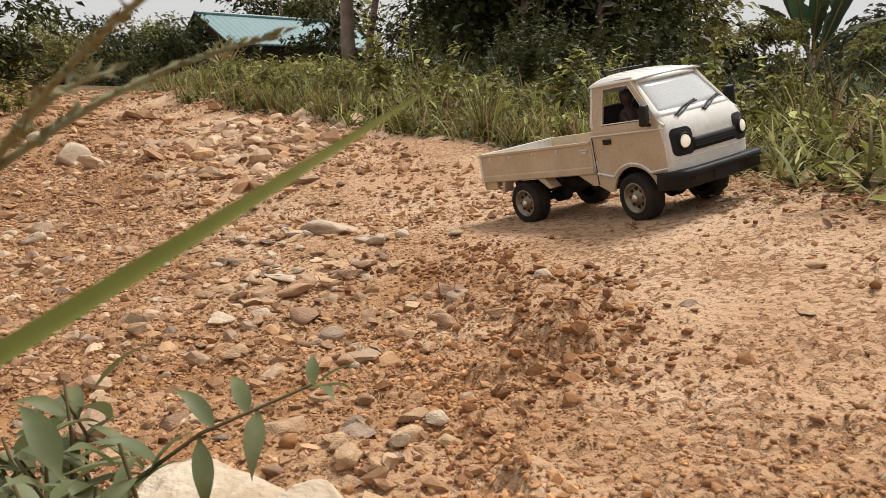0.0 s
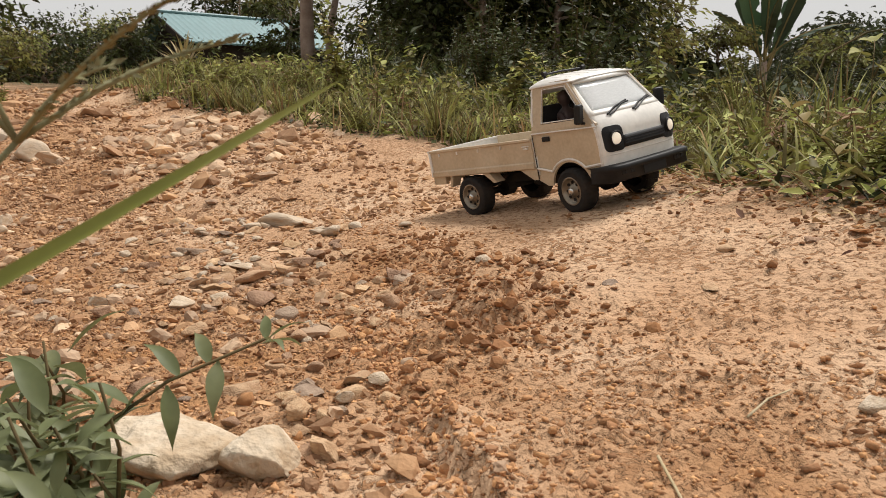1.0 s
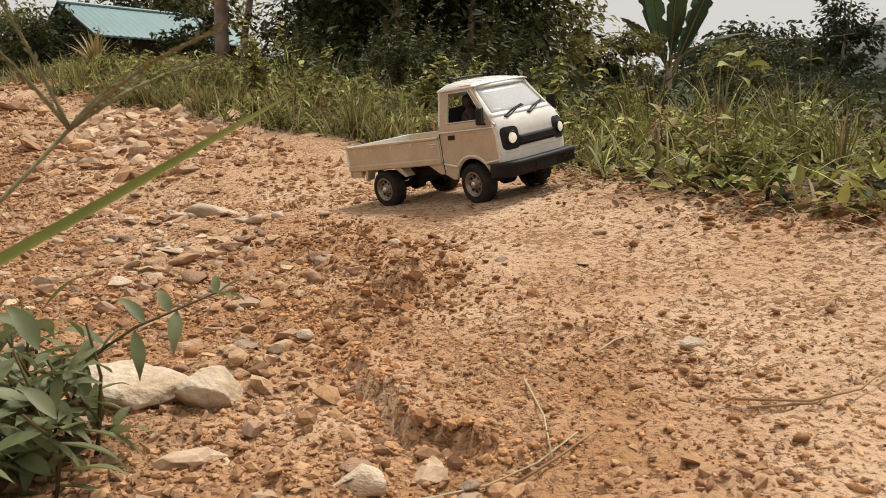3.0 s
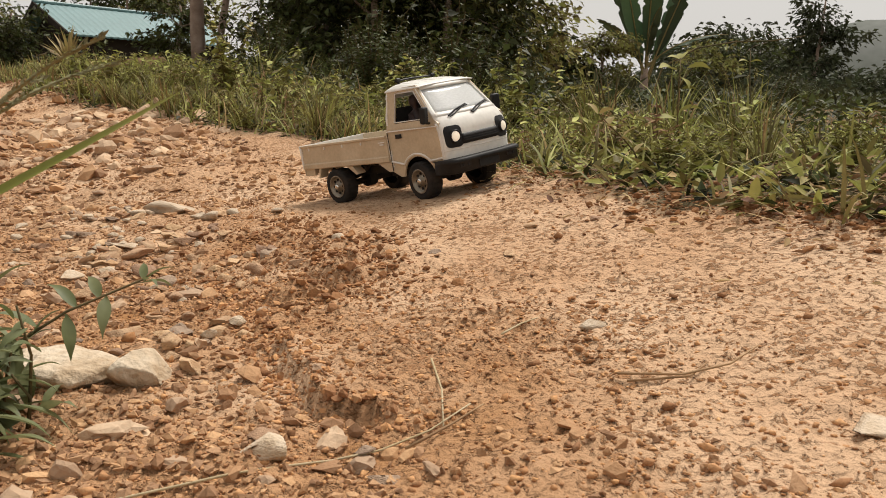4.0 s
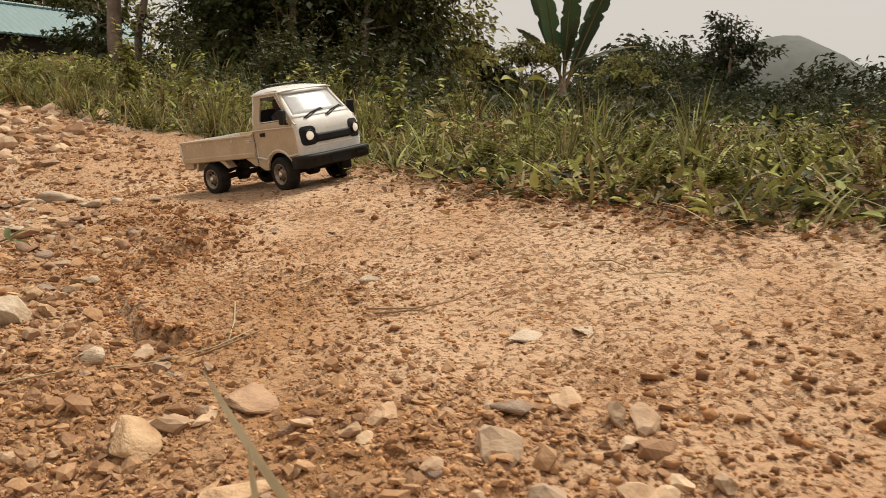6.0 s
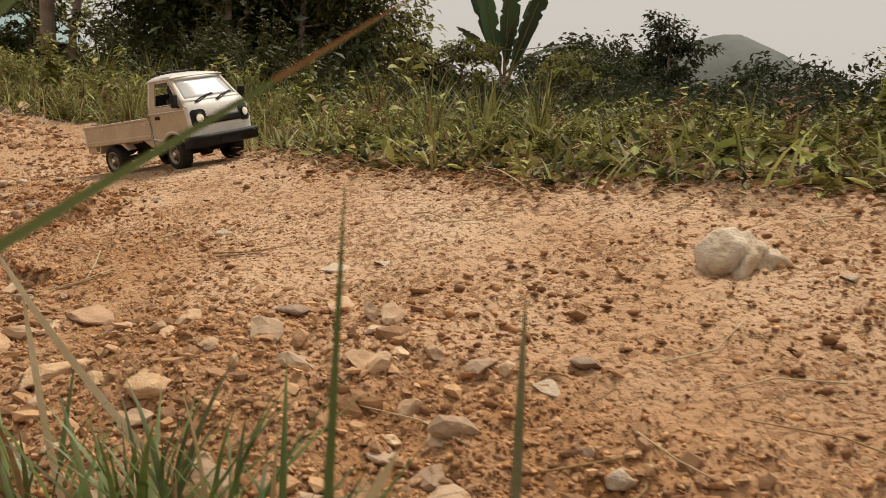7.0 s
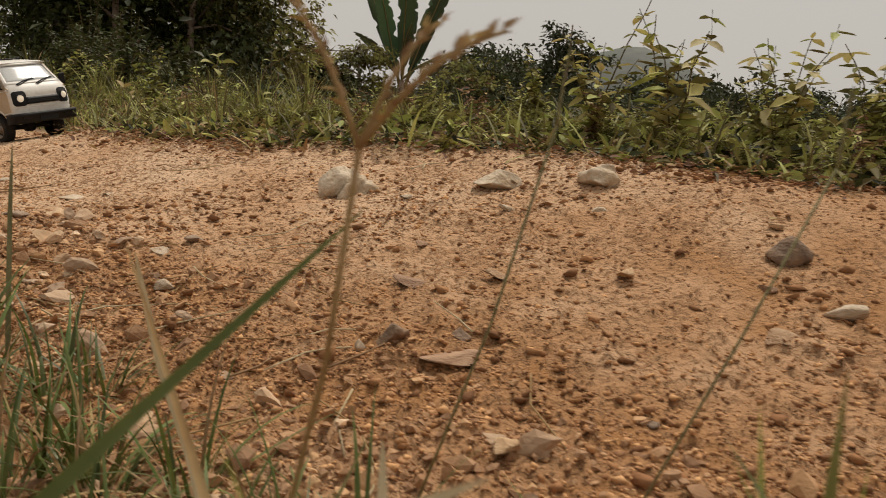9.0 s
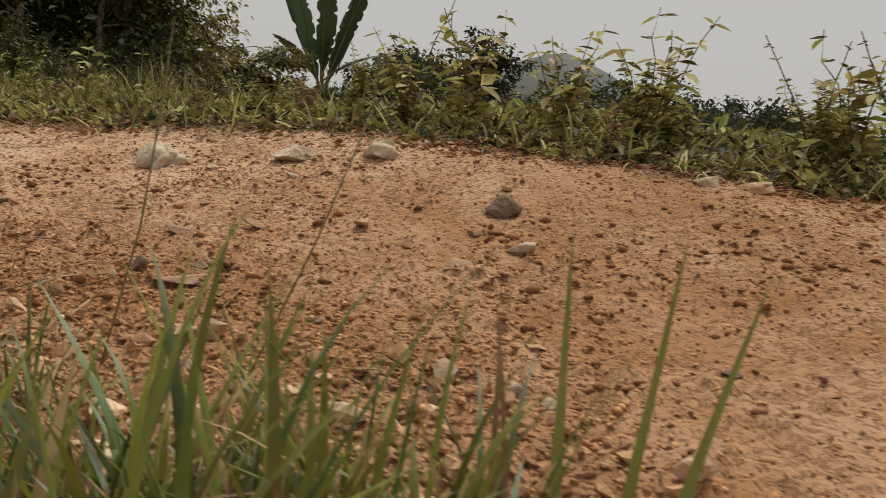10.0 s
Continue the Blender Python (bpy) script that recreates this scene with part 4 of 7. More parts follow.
def lumpy_rock(x, y, w, d, h, seed, turn, mat, label, grooves=(), sink=0.3):
    """A weathered, uneven rock, broad and rounded, with cracks along its top."""
    r = np.random.default_rng(seed)
    v = ICO3[0].copy()
    for _ in range(13):
        n = r.normal(size=3)
        n /= np.linalg.norm(n)
        v = v - np.clip(v @ n - r.uniform(0.45, 0.78), 0, None)[:, None] * n * 0.98
    v = v * (1 + sum(np.sin(v @ r.normal(0, 2.2, 3) + r.uniform(0, 6))[:, None] for _ in range(5)) * 0.05 + sum(np.sin(v @ r.normal(0, 8, 3) + r.uniform(0, 6))[:, None] for _ in range(5)) * 0.012 + r.normal(0, 0.006, (len(v), 1)))
    for slope, at, deep in grooves:
        line = v[:, 0] - slope * v[:, 2] - at
        v = v * (1 - deep * np.exp(-(line / 0.055) ** 2))[:, None]
    v[:, :2] *= (1 - 0.3 * np.clip(v[:, 2:], 0, 1))
    v /= np.abs(v).max(0)
    ob = new("stone", mesh_fast("weathered_stone", v * (w / 2, d / 2, h / 2), ICO3[1], mat, True))
    ob.matrix_world = pose(x, y, soil_z0(x, y) + (0.5 - sink) * h, 0, 0, turn)
    return tagged(ob, label, "stone", "stones on the track")


def soil_z0(x, y):
    return float(rough_ground(np.array([x]), np.array([y]))[0])


lumpy_rock(0.645, -0.005, 0.08, 0.064, 0.052, 3, -35, SLAB, "pale rock split by dark cracks, bedded in the clay", ((0.6, -0.2, 0.4), (0.5, 0.3, 0.34), (-0.9, 0.5, 0.2)), 0.45)
lumpy_rock(0.79, -0.088, 0.062, 0.045, 0.032, 21, -20, SLAB, "pale grey angular rock in the clay", ((0.3, 0.35, 0.12),), 0.35)
lumpy_rock(0.887, -0.148, 0.056, 0.045, 0.037, 23, -30, SLAB, "blocky pale grey rock in the clay", (), 0.35)
lumpy_rock(0.92, -0.397, 0.046, 0.042, 0.036, 25, 10, DARKROCK, "lumpy dark brown rock on the clay", ((0.3, 0.1, 0.15),), 0.42)
lumpy_rock(0.552, -0.415, 0.026, 0.02, 0.021, 31, 15, DARKROCK, "crumbly dark brown clod on the clay", ((0.2, 0.3, 0.1),), 0.25)
lumpy_rock(0.601, -0.424, 0.022, 0.016, 0.01, 33, 60, DARKROCK, "low dark brown clod pressed into the clay", (), 0.3)
lumpy_rock(0.530, -0.412, 0.013, 0.011, 0.012, 35, 40, ROCK_PALE, "small whitish stone beside a dark clod", (), 0.3)
lumpy_rock(-0.092, 0.405, 0.118, 0.085, 0.036, 8, -12, SLAB, "broad pale boulder half buried at the channel edge", ((0.9, 0.25, 0.12), (-0.6, -0.3, 0.1)), 0.4)
lumpy_rock(-0.045, 0.378, 0.052, 0.042, 0.034, 9, 40, SLAB, "pale rounded boulder beside the large one", ((0.4, 0.1, 0.12),), 0.35)
END = [(0.955, -0.34, 0.02, 0.012), (0.86, -0.44, 0.02, 0.012), (0.878, -0.504, 0.033, 0.021), (0.802, -0.519, 0.031, 0.014), (0.559, -0.583, 0.022, 0.015), (0.578, -0.463, 0.048, 0.012), (0.77, -0.377, 0.028, 0.019), (0.382, -0.463, 0.029, 0.011), (0.655, -0.575, 0.011, 0.006), (0.781, -0.678, 0.018, 0.01), (0.726, -0.743, 0.017, 0.017), (0.732, -0.765, 0.017, 0.012), (0.88, -0.769, 0.017, 0.008), (1.253, -0.42, 0.048, 0.024), (1.205, -0.394, 0.048, 0.02)]
for n, row in enumerate(END):
    stone(*row, ("tan", "brown", "pale", "tan", "tan", "brown", "tan", "tan", "grey", "tan", "pale", "pale", "grey", "tan", "grey")[n], 100 + n, 0.3)
BEDDED = [(-0.171, 0.909, 0.03, 0.018, 'tan'), (-0.163, 0.831, 0.035, 0.016, 'pale'), (-0.13, 0.911, 0.033, 0.012, 'tan'), (-0.11, 0.797, 0.044, 0.013, 'brown'), (-0.108, 0.973, 0.032, 0.016, 'tan'), (-0.083, 0.916, 0.027, 0.015, 'brown'), (0.019, 0.797, 0.034, 0.021, 'brown'), (0.013, 0.722, 0.019, 0.015, 'tan'), (-0.014, 0.68, 0.018, 0.011, 'tan'), (-0.051, 0.669, 0.013, 0.01, 'pale')]
BEDDED += [(-0.003, 0.485, 0.023, 0.01, 'tan'), (0.016, 0.475, 0.021, 0.011, 'pale'), (-0.036, 0.492, 0.018, 0.01, 'grey'), (-0.079, 0.501, 0.027, 0.01, 'tan'), (-0.032, 0.535, 0.014, 0.011, 'brown'), (-0.011, 0.476, 0.01, 0.005, 'pale'), (0.03, 1.033, 0.023, 0.01, 'pale'), (-0.183, 1.181, 0.034, 0.011, 'pale'), (-0.082, 1.118, 0.022, 0.014, 'pale'), (-0.129, 1.215, 0.039, 0.012, 'tan')]
BEDDED += [(-0.089, 0.706, 0.012, 0.007, 'pale'), (-0.076, 0.681, 0.013, 0.009, 'tan'), (-0.203, 0.989, 0.026, 0.012, 'tan'), (-0.063, 0.833, 0.019, 0.01, 'tan'), (-0.014, 0.775, 0.025, 0.013, 'tan'), (0.059, 0.687, 0.018, 0.011, 'brown'), (-0.017, 0.424, 0.016, 0.013, 'tan'), (-0.038, 0.451, 0.015, 0.008, 'tan'), (-0.03, 0.414, 0.013, 0.006, 'tan'), (-0.009, 0.455, 0.014, 0.01, 'pale')]
BEDDED += [(-0.158, 0.955, 0.05, 0.009, 'pale'), (0.108, 0.78, 0.022, 0.01, 'pale'), (0.084, 0.08, 0.05, 0.014, 'tan'), (0.169, -0.044, 0.016, 0.01, 'tan')]
for n, (x, y, w, h, kind) in enumerate(BEDDED):
    stone(x, y, w * 1.1, h * 1.25, kind, 130 + n, 0.25)
# loose stones between them, thickest in the channel
made = 0
while made < 90:
    x, y = rng.uniform(-0.6, 0.3), rng.uniform(0.2, 1.6)
    d = float(off_verge(x, y))
    if (0.47 if y > 0.55 else 0.56) < d < 1.1 and rng.random() < 0.25 + 0.75 * math.exp(-((d - 0.62) / 0.22) ** 2) and not (abs(x - 0.2) < 0.2 and abs(y - 1.04) < 0.2):
        w = float(np.clip(rng.lognormal(-4.05, 0.36), 0.010, 0.036 if y > 0.5 else 0.02))
        stone(x, y, w, w * rng.uniform(0.4, 0.8), rng.choice(["tan", "tan", "tan", "brown", "grey", "pale", "pale"]), 200 + made, 0.25)
        made += 1

# the heap of washed-out stones across the road
for n in range(95):
    t = rng.random()
    x, y = -0.27 + 0.24 * t + rng.normal(0, 0.055), 1.25 - 0.55 * t + rng.normal(0, 0.06)
    if abs(x - 0.2) < 0.2 and abs(y - 1.04) < 0.2:
        continue
    w = float(np.clip(rng.lognormal(-3.95, 0.35), 0.012, 0.036))
    stone(x, y, w, w * rng.uniform(0.4, 0.7), rng.choice(["tan", "tan", "pale", "pale", "brown", "grey"]), 500 + n, 0.25)


def litter(name, count, where, size, mat, label, category, flat=0.6, seed=3, lift=0.2, base=ICO1, smooth=False):
    """Countless crumbs or pebbles joined into one sheet of loose pieces. where(r, n): places."""
    r = np.random.default_rng(seed)
    xy = where(r, count)
    count = len(xy)
    bv, bf = base
    k = len(bv)
    shapes = np.stack([chipped(base, 300 + i, 6, 0.12) if len(base[0]) > 6 else base[0] * np.random.default_rng(300 + i).uniform(0.7, 1.2, (6, 1)) + np.random.default_rng(400 + i).normal(0, 0.16, (6, 3)) for i in range(16)])
    if len(base[0]) == 6:
        shapes = np.stack([q @ np.array(Euler(r.uniform(0, 6, 3)).to_matrix()) for q in shapes])
    v = shapes[r.integers(0, 16, count)]
    s = size(r, count)
    stretch = np.stack([s * r.uniform(0.7, 1.3, count), s * r.uniform(0.5, 1.0, count), s * flat * r.uniform(0.6, 1.2, count)], -1)
    v = v * stretch[:, None, :]
    tip = r.normal(0, 0.16, (count, 2))
    v[..., 2] += v[..., 0] * tip[:, :1] + v[..., 1] * tip[:, 1:]
    a = r.uniform(0, 2 * np.pi, count)
    c, q = np.cos(a)[:, None], np.sin(a)[:, None]
    v = np.stack([v[..., 0] * c - v[..., 1] * q, v[..., 0] * q + v[..., 1] * c, v[..., 2]], -1)
    z = rough_ground(xy[:, 0], xy[:, 1]) + lift * s * flat
    v += np.c_[xy, z][:, None, :]
    f = (bf[None] + (np.arange(count) * k)[:, None, None]).reshape(-1, 3)
    return tagged(new(name, mesh_fast(name, v.reshape(-1, 3), f, mat, smooth)), label, category, kind="stuff")


def clear_of_truck(p):
    q = (p - np.array([0.22, 1.04])) @ np.array([[0.58, 0.81], [-0.81, 0.58]])
    return p[~((np.abs(q[:, 0]) < 0.15) & (np.abs(q[:, 1]) < 0.07))]


def on_track(r, n, near=1.0):
    p = np.stack([r.uniform(-0.7, 1.6, n), r.uniform(-1.1, 1.9, n)], -1)
    d = off_verge(p[:, 0], p[:, 1])
    patch = 0.5 + 0.5 * bumps(p[:, 0], p[:, 1], 0.13, 21)
    away = np.hypot(p[:, 0] - 0.35, p[:, 1] + 0.1)
    keep = (off_green(p[:, 0], p[:, 1]) > -0.03) & (d < 1.15) & (r.random(n) < 1.1 - 0.6 * away) & (r.random(n) < (0.1 + 0.35 * sstep(-p[:, 1], -0.15, 0.1) + 0.75 * sstep(d + 0.1 * bumps(p[:, 0], p[:, 1], 0.17, 22), 0.25, 0.5)) * (0.15 + 0.85 * patch ** 1.5))
    return clear_of_truck(p[keep])


def in_channel(r, n):
    p = np.stack([r.uniform(-1.0, 0.75, n), r.uniform(-0.95, 2.6, n)], -1)
    d = off_verge(p[:, 0], p[:, 1])
    gate = (past_ledge(p[:, 0], p[:, 1]) > 0.004 - 0.03 * r.random(n) ** 6) | (p[:, 1] < 0.24) | (p[:, 1] > 0.75)
    keep = gate & (d > 0.42) & (d < 1.3) & (r.random(n) < np.exp(-((d - 0.72) / 0.25) ** 2)) & (r.random(n) < 0.35 + 0.65 * sstep(bumps(p[:, 0], p[:, 1], 0.2, 23), -0.4, 0.4))
    return clear_of_truck(p[keep])


def up_the_road(r, n):
    p = np.stack([r.uniform(-3.2, 0.3, n), r.uniform(1.7, 7.0, n)], -1)
    d = off_verge(p[:, 0], p[:, 1])
    return p[(d > 0.02) & (d < 1.5) & (r.random(n) < 0.35 + 0.65 * sstep(bumps(p[:, 0], p[:, 1], 0.5, 24), -0.3, 0.3))]


litter("soil_crumbs", 780000, on_track, lambda r, n: np.clip(r.lognormal(-6.5, 0.45, n), 0.001, 0.005), CRUMB, "loose crumbs of orange clay strewn over the track", "soil", 0.62, 3, 0.2, OCTA, True)
litter("dark_clods", 24000, on_track, lambda r, n: np.clip(r.lognormal(-6.2, 0.5, n), 0.001, 0.007), CLOD, "brown clods scattered on the clay", "soil", 0.75, 4, 0.2, OCTA, True)
def on_the_south(r, n):
    p = np.stack([r.uniform(0.35, 1.6, n), r.uniform(-1.1, 0.1, n)], -1)
    patch = sstep(bumps(p[:, 0], p[:, 1], 0.15, 26), -0.3, 0.5)
    return p[(off_green(p[:, 0], p[:, 1]) > -0.02) & (off_verge(p[:, 0], p[:, 1]) < 0.75) & (r.random(n) < 0.15 + 0.85 * patch)]


def in_churned(r, n):
    p = np.stack([r.uniform(-0.2, 0.3, n), r.uniform(0.4, 1.05, n)], -1)
    return clear_of_truck(p[r.random(n) < churned(p[:, 0], p[:, 1]) ** 1.5])


def verge_foot(r, n):
    y = r.uniform(-1.3, 1.2, n)
    x = verge_line(y) - ragged(y) + (0.02 - np.abs(r.normal(0, 0.05, n))) / 0.85
    return np.stack([x, y], -1)[r.random(n) < 0.3 + 0.7 * sstep(bumps(x, y, 0.16, 27), -0.3, 0.4)]


litter("verge_clods", 9000, verge_foot, lambda r, n: np.clip(r.lognormal(-6.0, 0.55, n), 0.0012, 0.008), CLOD, "dark broken clods along the foot of the verge", "soil", 0.6, 59, 0.2)
litter("churned_clods", 10000, in_churned, lambda r, n: np.clip(r.lognormal(-5.85, 0.5, n), 0.0015, 0.008), CLOD, "broken reddish clods churned up beside the channel", "soil", 0.7, 57, 0.2)
litter("clay_flakes", 8000, on_the_south, lambda r, n: np.clip(r.lognormal(-5.75, 0.45, n), 0.0015, 0.009), CLOD, "thin dark flakes of clay lifting off the track", "soil", 0.5, 55, 0.25, OCTA, True)
litter("channel_grit", 240000, in_channel, lambda r, n: np.clip(r.lognormal(-5.95, 0.35, n), 0.0016, 0.0042), GRAVEL, "fine tan grit in the wash-out", "gravel", 0.7, 15, 0.25, OCTA)
litter("channel_gravel", 65000, in_channel, lambda r, n: np.clip(r.lognormal(-5.35, 0.42, n), 0.0032, 0.012), GRAVEL, "mixed tan and brown gravel in the wash-out", "gravel", 0.65, 5)
def along_ledge(r, n):
    y = r.uniform(0.24, 0.72, n)
    return np.stack([np.interp(y, LEDGE_Y, LEDGE_X) - r.normal(0.006, 0.014, n), y], -1)


litter("ledge_clods", 1300, along_ledge, lambda r, n: np.clip(r.lognormal(-6.2, 0.45, n), 0.0012, 0.005), CRUMB, "crumbling clods along the broken crust", "soil", 0.8, 35, 0.2)
litter("loose_stones", 5000, in_channel, lambda r, n: np.clip(r.lognormal(-4.7, 0.35, n), 0.006, 0.018), RUBBLE, "small tan stones lying loose in the wash-out", "stones", 0.6, 25, 0.2, icosphere(2))
def over_the_rise(r, n):
    p = np.stack([r.uniform(-2.2, 0.5, n), r.uniform(1.15, 4.2, n)], -1)
    d = off_verge(p[:, 0], p[:, 1])
    return clear_of_truck(p[(d > 0.0) & (d < 1.4) & (r.random(n) < 1.2 - 0.3 * (p[:, 1] - 1.2))])


litter("road_grit", 34000, over_the_rise, lambda r, n: np.clip(r.lognormal(-5.35, 0.5, n), 0.002, 0.014), GRAVEL, "gritty brown gravel strewn over the rise of the road", "gravel", 0.65, 45, 0.2, OCTA)
def at_the_bend(r, n):
    return np.stack([r.normal(-0.5, 0.16, n), r.normal(2.25, 0.24, n)], -1)


litter("bend_stones", 150, at_the_bend, lambda r, n: np.clip(r.lognormal(-3.9, 0.45, n), 0.009, 0.04), RUBBLE, "heap of pale angular stones where the road bends uphill", "stones", 0.6, 47, 0.15, icosphere(2))
litter("road_rubble", 14000, up_the_road, lambda r, n: np.clip(r.lognormal(-4.5, 0.55, n), 0.005, 0.05), GRAVEL, "broken stones covering the road uphill", "rubble", 0.55, 6)
# dark crumbs heaped in the load bed
r9 = np.random.default_rng(9)
heap_xy = np.stack([0.112 - np.abs(r9.normal(0, 0.032, 900)), r9.normal(0.0, 0.028, 900)], -1)
heap_xy = heap_xy[(heap_xy[:, 0] > -0.02) & (np.abs(heap_xy[:, 1]) < 0.06)]
tops = 0.0640 + 0.017 * np.exp(-((heap_xy[:, 0] - 0.105) / 0.04) ** 2 - (heap_xy[:, 1] / 0.035) ** 2) * r9.random(len(heap_xy)) ** 0.5
shapes9 = np.stack([chipped(ICO1, 700 + i, 5, 0.15) for i in range(8)])[r9.integers(0, 8, len(heap_xy))] * r9.uniform(0.0012, 0.0045, len(heap_xy))[:, None, None]
heap_v = shapes9 + np.c_[heap_xy, tops][:, None, :]
heap_f = (ICO1[1][None] + (np.arange(len(heap_xy)) * len(ICO1[0]))[:, None, None]).reshape(-1, 3)
heap = new("soil_load", mesh_fast("soil_load", heap_v.reshape(-1, 3), heap_f, CARGO))
heap.matrix_world = TRUCK_AT
tagged(heap, "heap of dark crumbled soil in the truck bed", "soil", kind="stuff")


# ---- plants ----
LEAF = np.array([(0, 0, 0), (0.35, 0.5, 0.05), (0.35, -0.5, 0.05), (0.72, 0.36, 0.0), (0.72, -0.36, 0.0), (1, 0, -0.12), (0.36, 0, -0.06), (0.72, 0, -0.09)])
LEAF_F = np.array([(0, 6, 1), (0, 2, 6), (1, 6, 7), (1, 7, 3), (6, 2, 4), (6, 4, 7), (3, 7, 5), (7, 4, 5)])
CHIP = np.array([(0, 0, 0), (0.45, 0.5, 0.08), (0.45, -0.5, 0.08), (1, 0, -0.1), (0.5, 0, -0.05)])
CHIP_F = np.array([(0, 4, 1), (0, 2, 4), (1, 4, 3), (4, 2, 3)])


def leaves(at, heading, rise, length, width, roll, fine=True):
    """Many leaves as arrays: places, headings, rises (radians), sizes."""
    shape, faces = (LEAF, LEAF_F) if fine else (CHIP, CHIP_F)
    n = len(at)
    ax = np.stack([np.cos(rise) * np.cos(heading), np.cos(rise) * np.sin(heading), np.sin(rise)], -1)
    ay = np.stack([-np.sin(heading), np.cos(heading), np.zeros(n)], -1)
    az = np.cross(ax, ay)
    c, s = np.cos(roll)[:, None], np.sin(roll)[:, None]
    ay, az = c * ay + s * az, c * az - s * ay
    v = at[:, None] + length[:, None, None] * shape[None, :, :1] * ax[:, None] + width[:, None, None] * shape[None, :, 1:2] * ay[:, None] + length[:, None, None] * shape[None, :, 2:] * az[:, None]
    f = (faces[None] + (np.arange(n) * len(shape))[:, None, None]).reshape(-1, 3)
    return v.reshape(-1, 3), f


def blades(at, heading, lean, length, width, bend, n=6):
    """Grass blades: tapered, folded strips that bend over."""
    m = len(at)
    t = np.linspace(0, 1, n + 1)
    out = np.stack([np.cos(heading), np.sin(heading)], -1)
    side = np.stack([-out[:, 1], out[:, 0], np.zeros(m)], -1)
    step = length[:, None] / n
    angle = lean[:, None] + bend[:, None] * t[None] ** 1.5
    run = np.concatenate([np.zeros((m, 1)), np.cumsum(step * np.sin(angle[:, :-1]), 1)], 1)
    up = np.concatenate([np.zeros((m, 1)), np.cumsum(step * np.cos(angle[:, :-1]), 1)], 1)
    mid = np.concatenate([at[:, None, :2] + run[..., None] * out[:, None], (at[:, 2:3] + up)[..., None]], -1)
    w = width[:, None] * (1 - t[None] ** 2.2) * (0.65 + 0.35 * np.minimum(1, t[None] * 4)) + 0.0001
    left, right = mid + side[:, None] * w[..., None] / 2, mid - side[:, None] * w[..., None] / 2
    fold = mid.copy()
    fold[..., :2] -= (0.22 * w)[..., None] * out[:, None] * np.cos(angle)[..., None]
    v = np.stack([left, fold, right], 2).reshape(-1, 3)
    quad = []
    for i in range(n):
        for a in (0, 1):
            p, q = 3 * i + a, 3 * (i + 1) + a
            quad += [(p, p + 1, q + 1), (p, q + 1, q)]
    f = (np.array(quad)[None] + (np.arange(m) * 3 * (n + 1))[:, None, None]).reshape(-1, 3)
    return v, f


def stack(*pairs):
    v, f, k = [], [], 0
    for a, b in pairs:
        v.append(np.asarray(a, float).reshape(-1, 3))
        f.append(np.asarray(b) + k)
        k += len(v[-1])
    return np.concatenate(v), np.concatenate(f)


def tri_tube(points, radius, n=5, tip=0.4):
    v, f = tube(points, radius, n, tip)
    t = []
    for face in f:
        t += [(face[0], face[i], face[i + 1]) for i in range(1, len(face) - 1)]
    return np.array(v), np.array(t)


def soil_z(x, y):
    return float(rough_ground(np.array([x]), np.array([y]))[0])


def grass_tuft(seed, count, length, width, mat, spread_r=0.03, lean=(0.05, 0.6), bend=(0.2, 1.4), straw=0.15):
    r = np.random.default_rng(seed)
    def some(n):
        a = r.uniform(0, 2 * np.pi, n)
        rr = spread_r * np.sqrt(r.random(n))
        at = np.stack([rr * np.cos(a), rr * np.sin(a), np.full(n, -0.004)], -1)
        L = length * r.uniform(0.4, 1.1, n)
        return blades(at, a + r.normal(0, 0.7, n), r.uniform(*lean, n), L, width * r.uniform(0.6, 1.2, n), r.uniform(*bend, n))
    tuft = new("grass_tuft")
    tagged(part("foliage", mesh_fast("foliage", *some(count), mat, True), mat, tuft), kind="stuff")
    if straw:
        tagged(part("dry_foliage", mesh_fast("dry_foliage", *some(max(3, int(count * straw))), STRAW, True), STRAW, tuft, "dry straw-coloured blades"), kind="stuff")
    return tuft


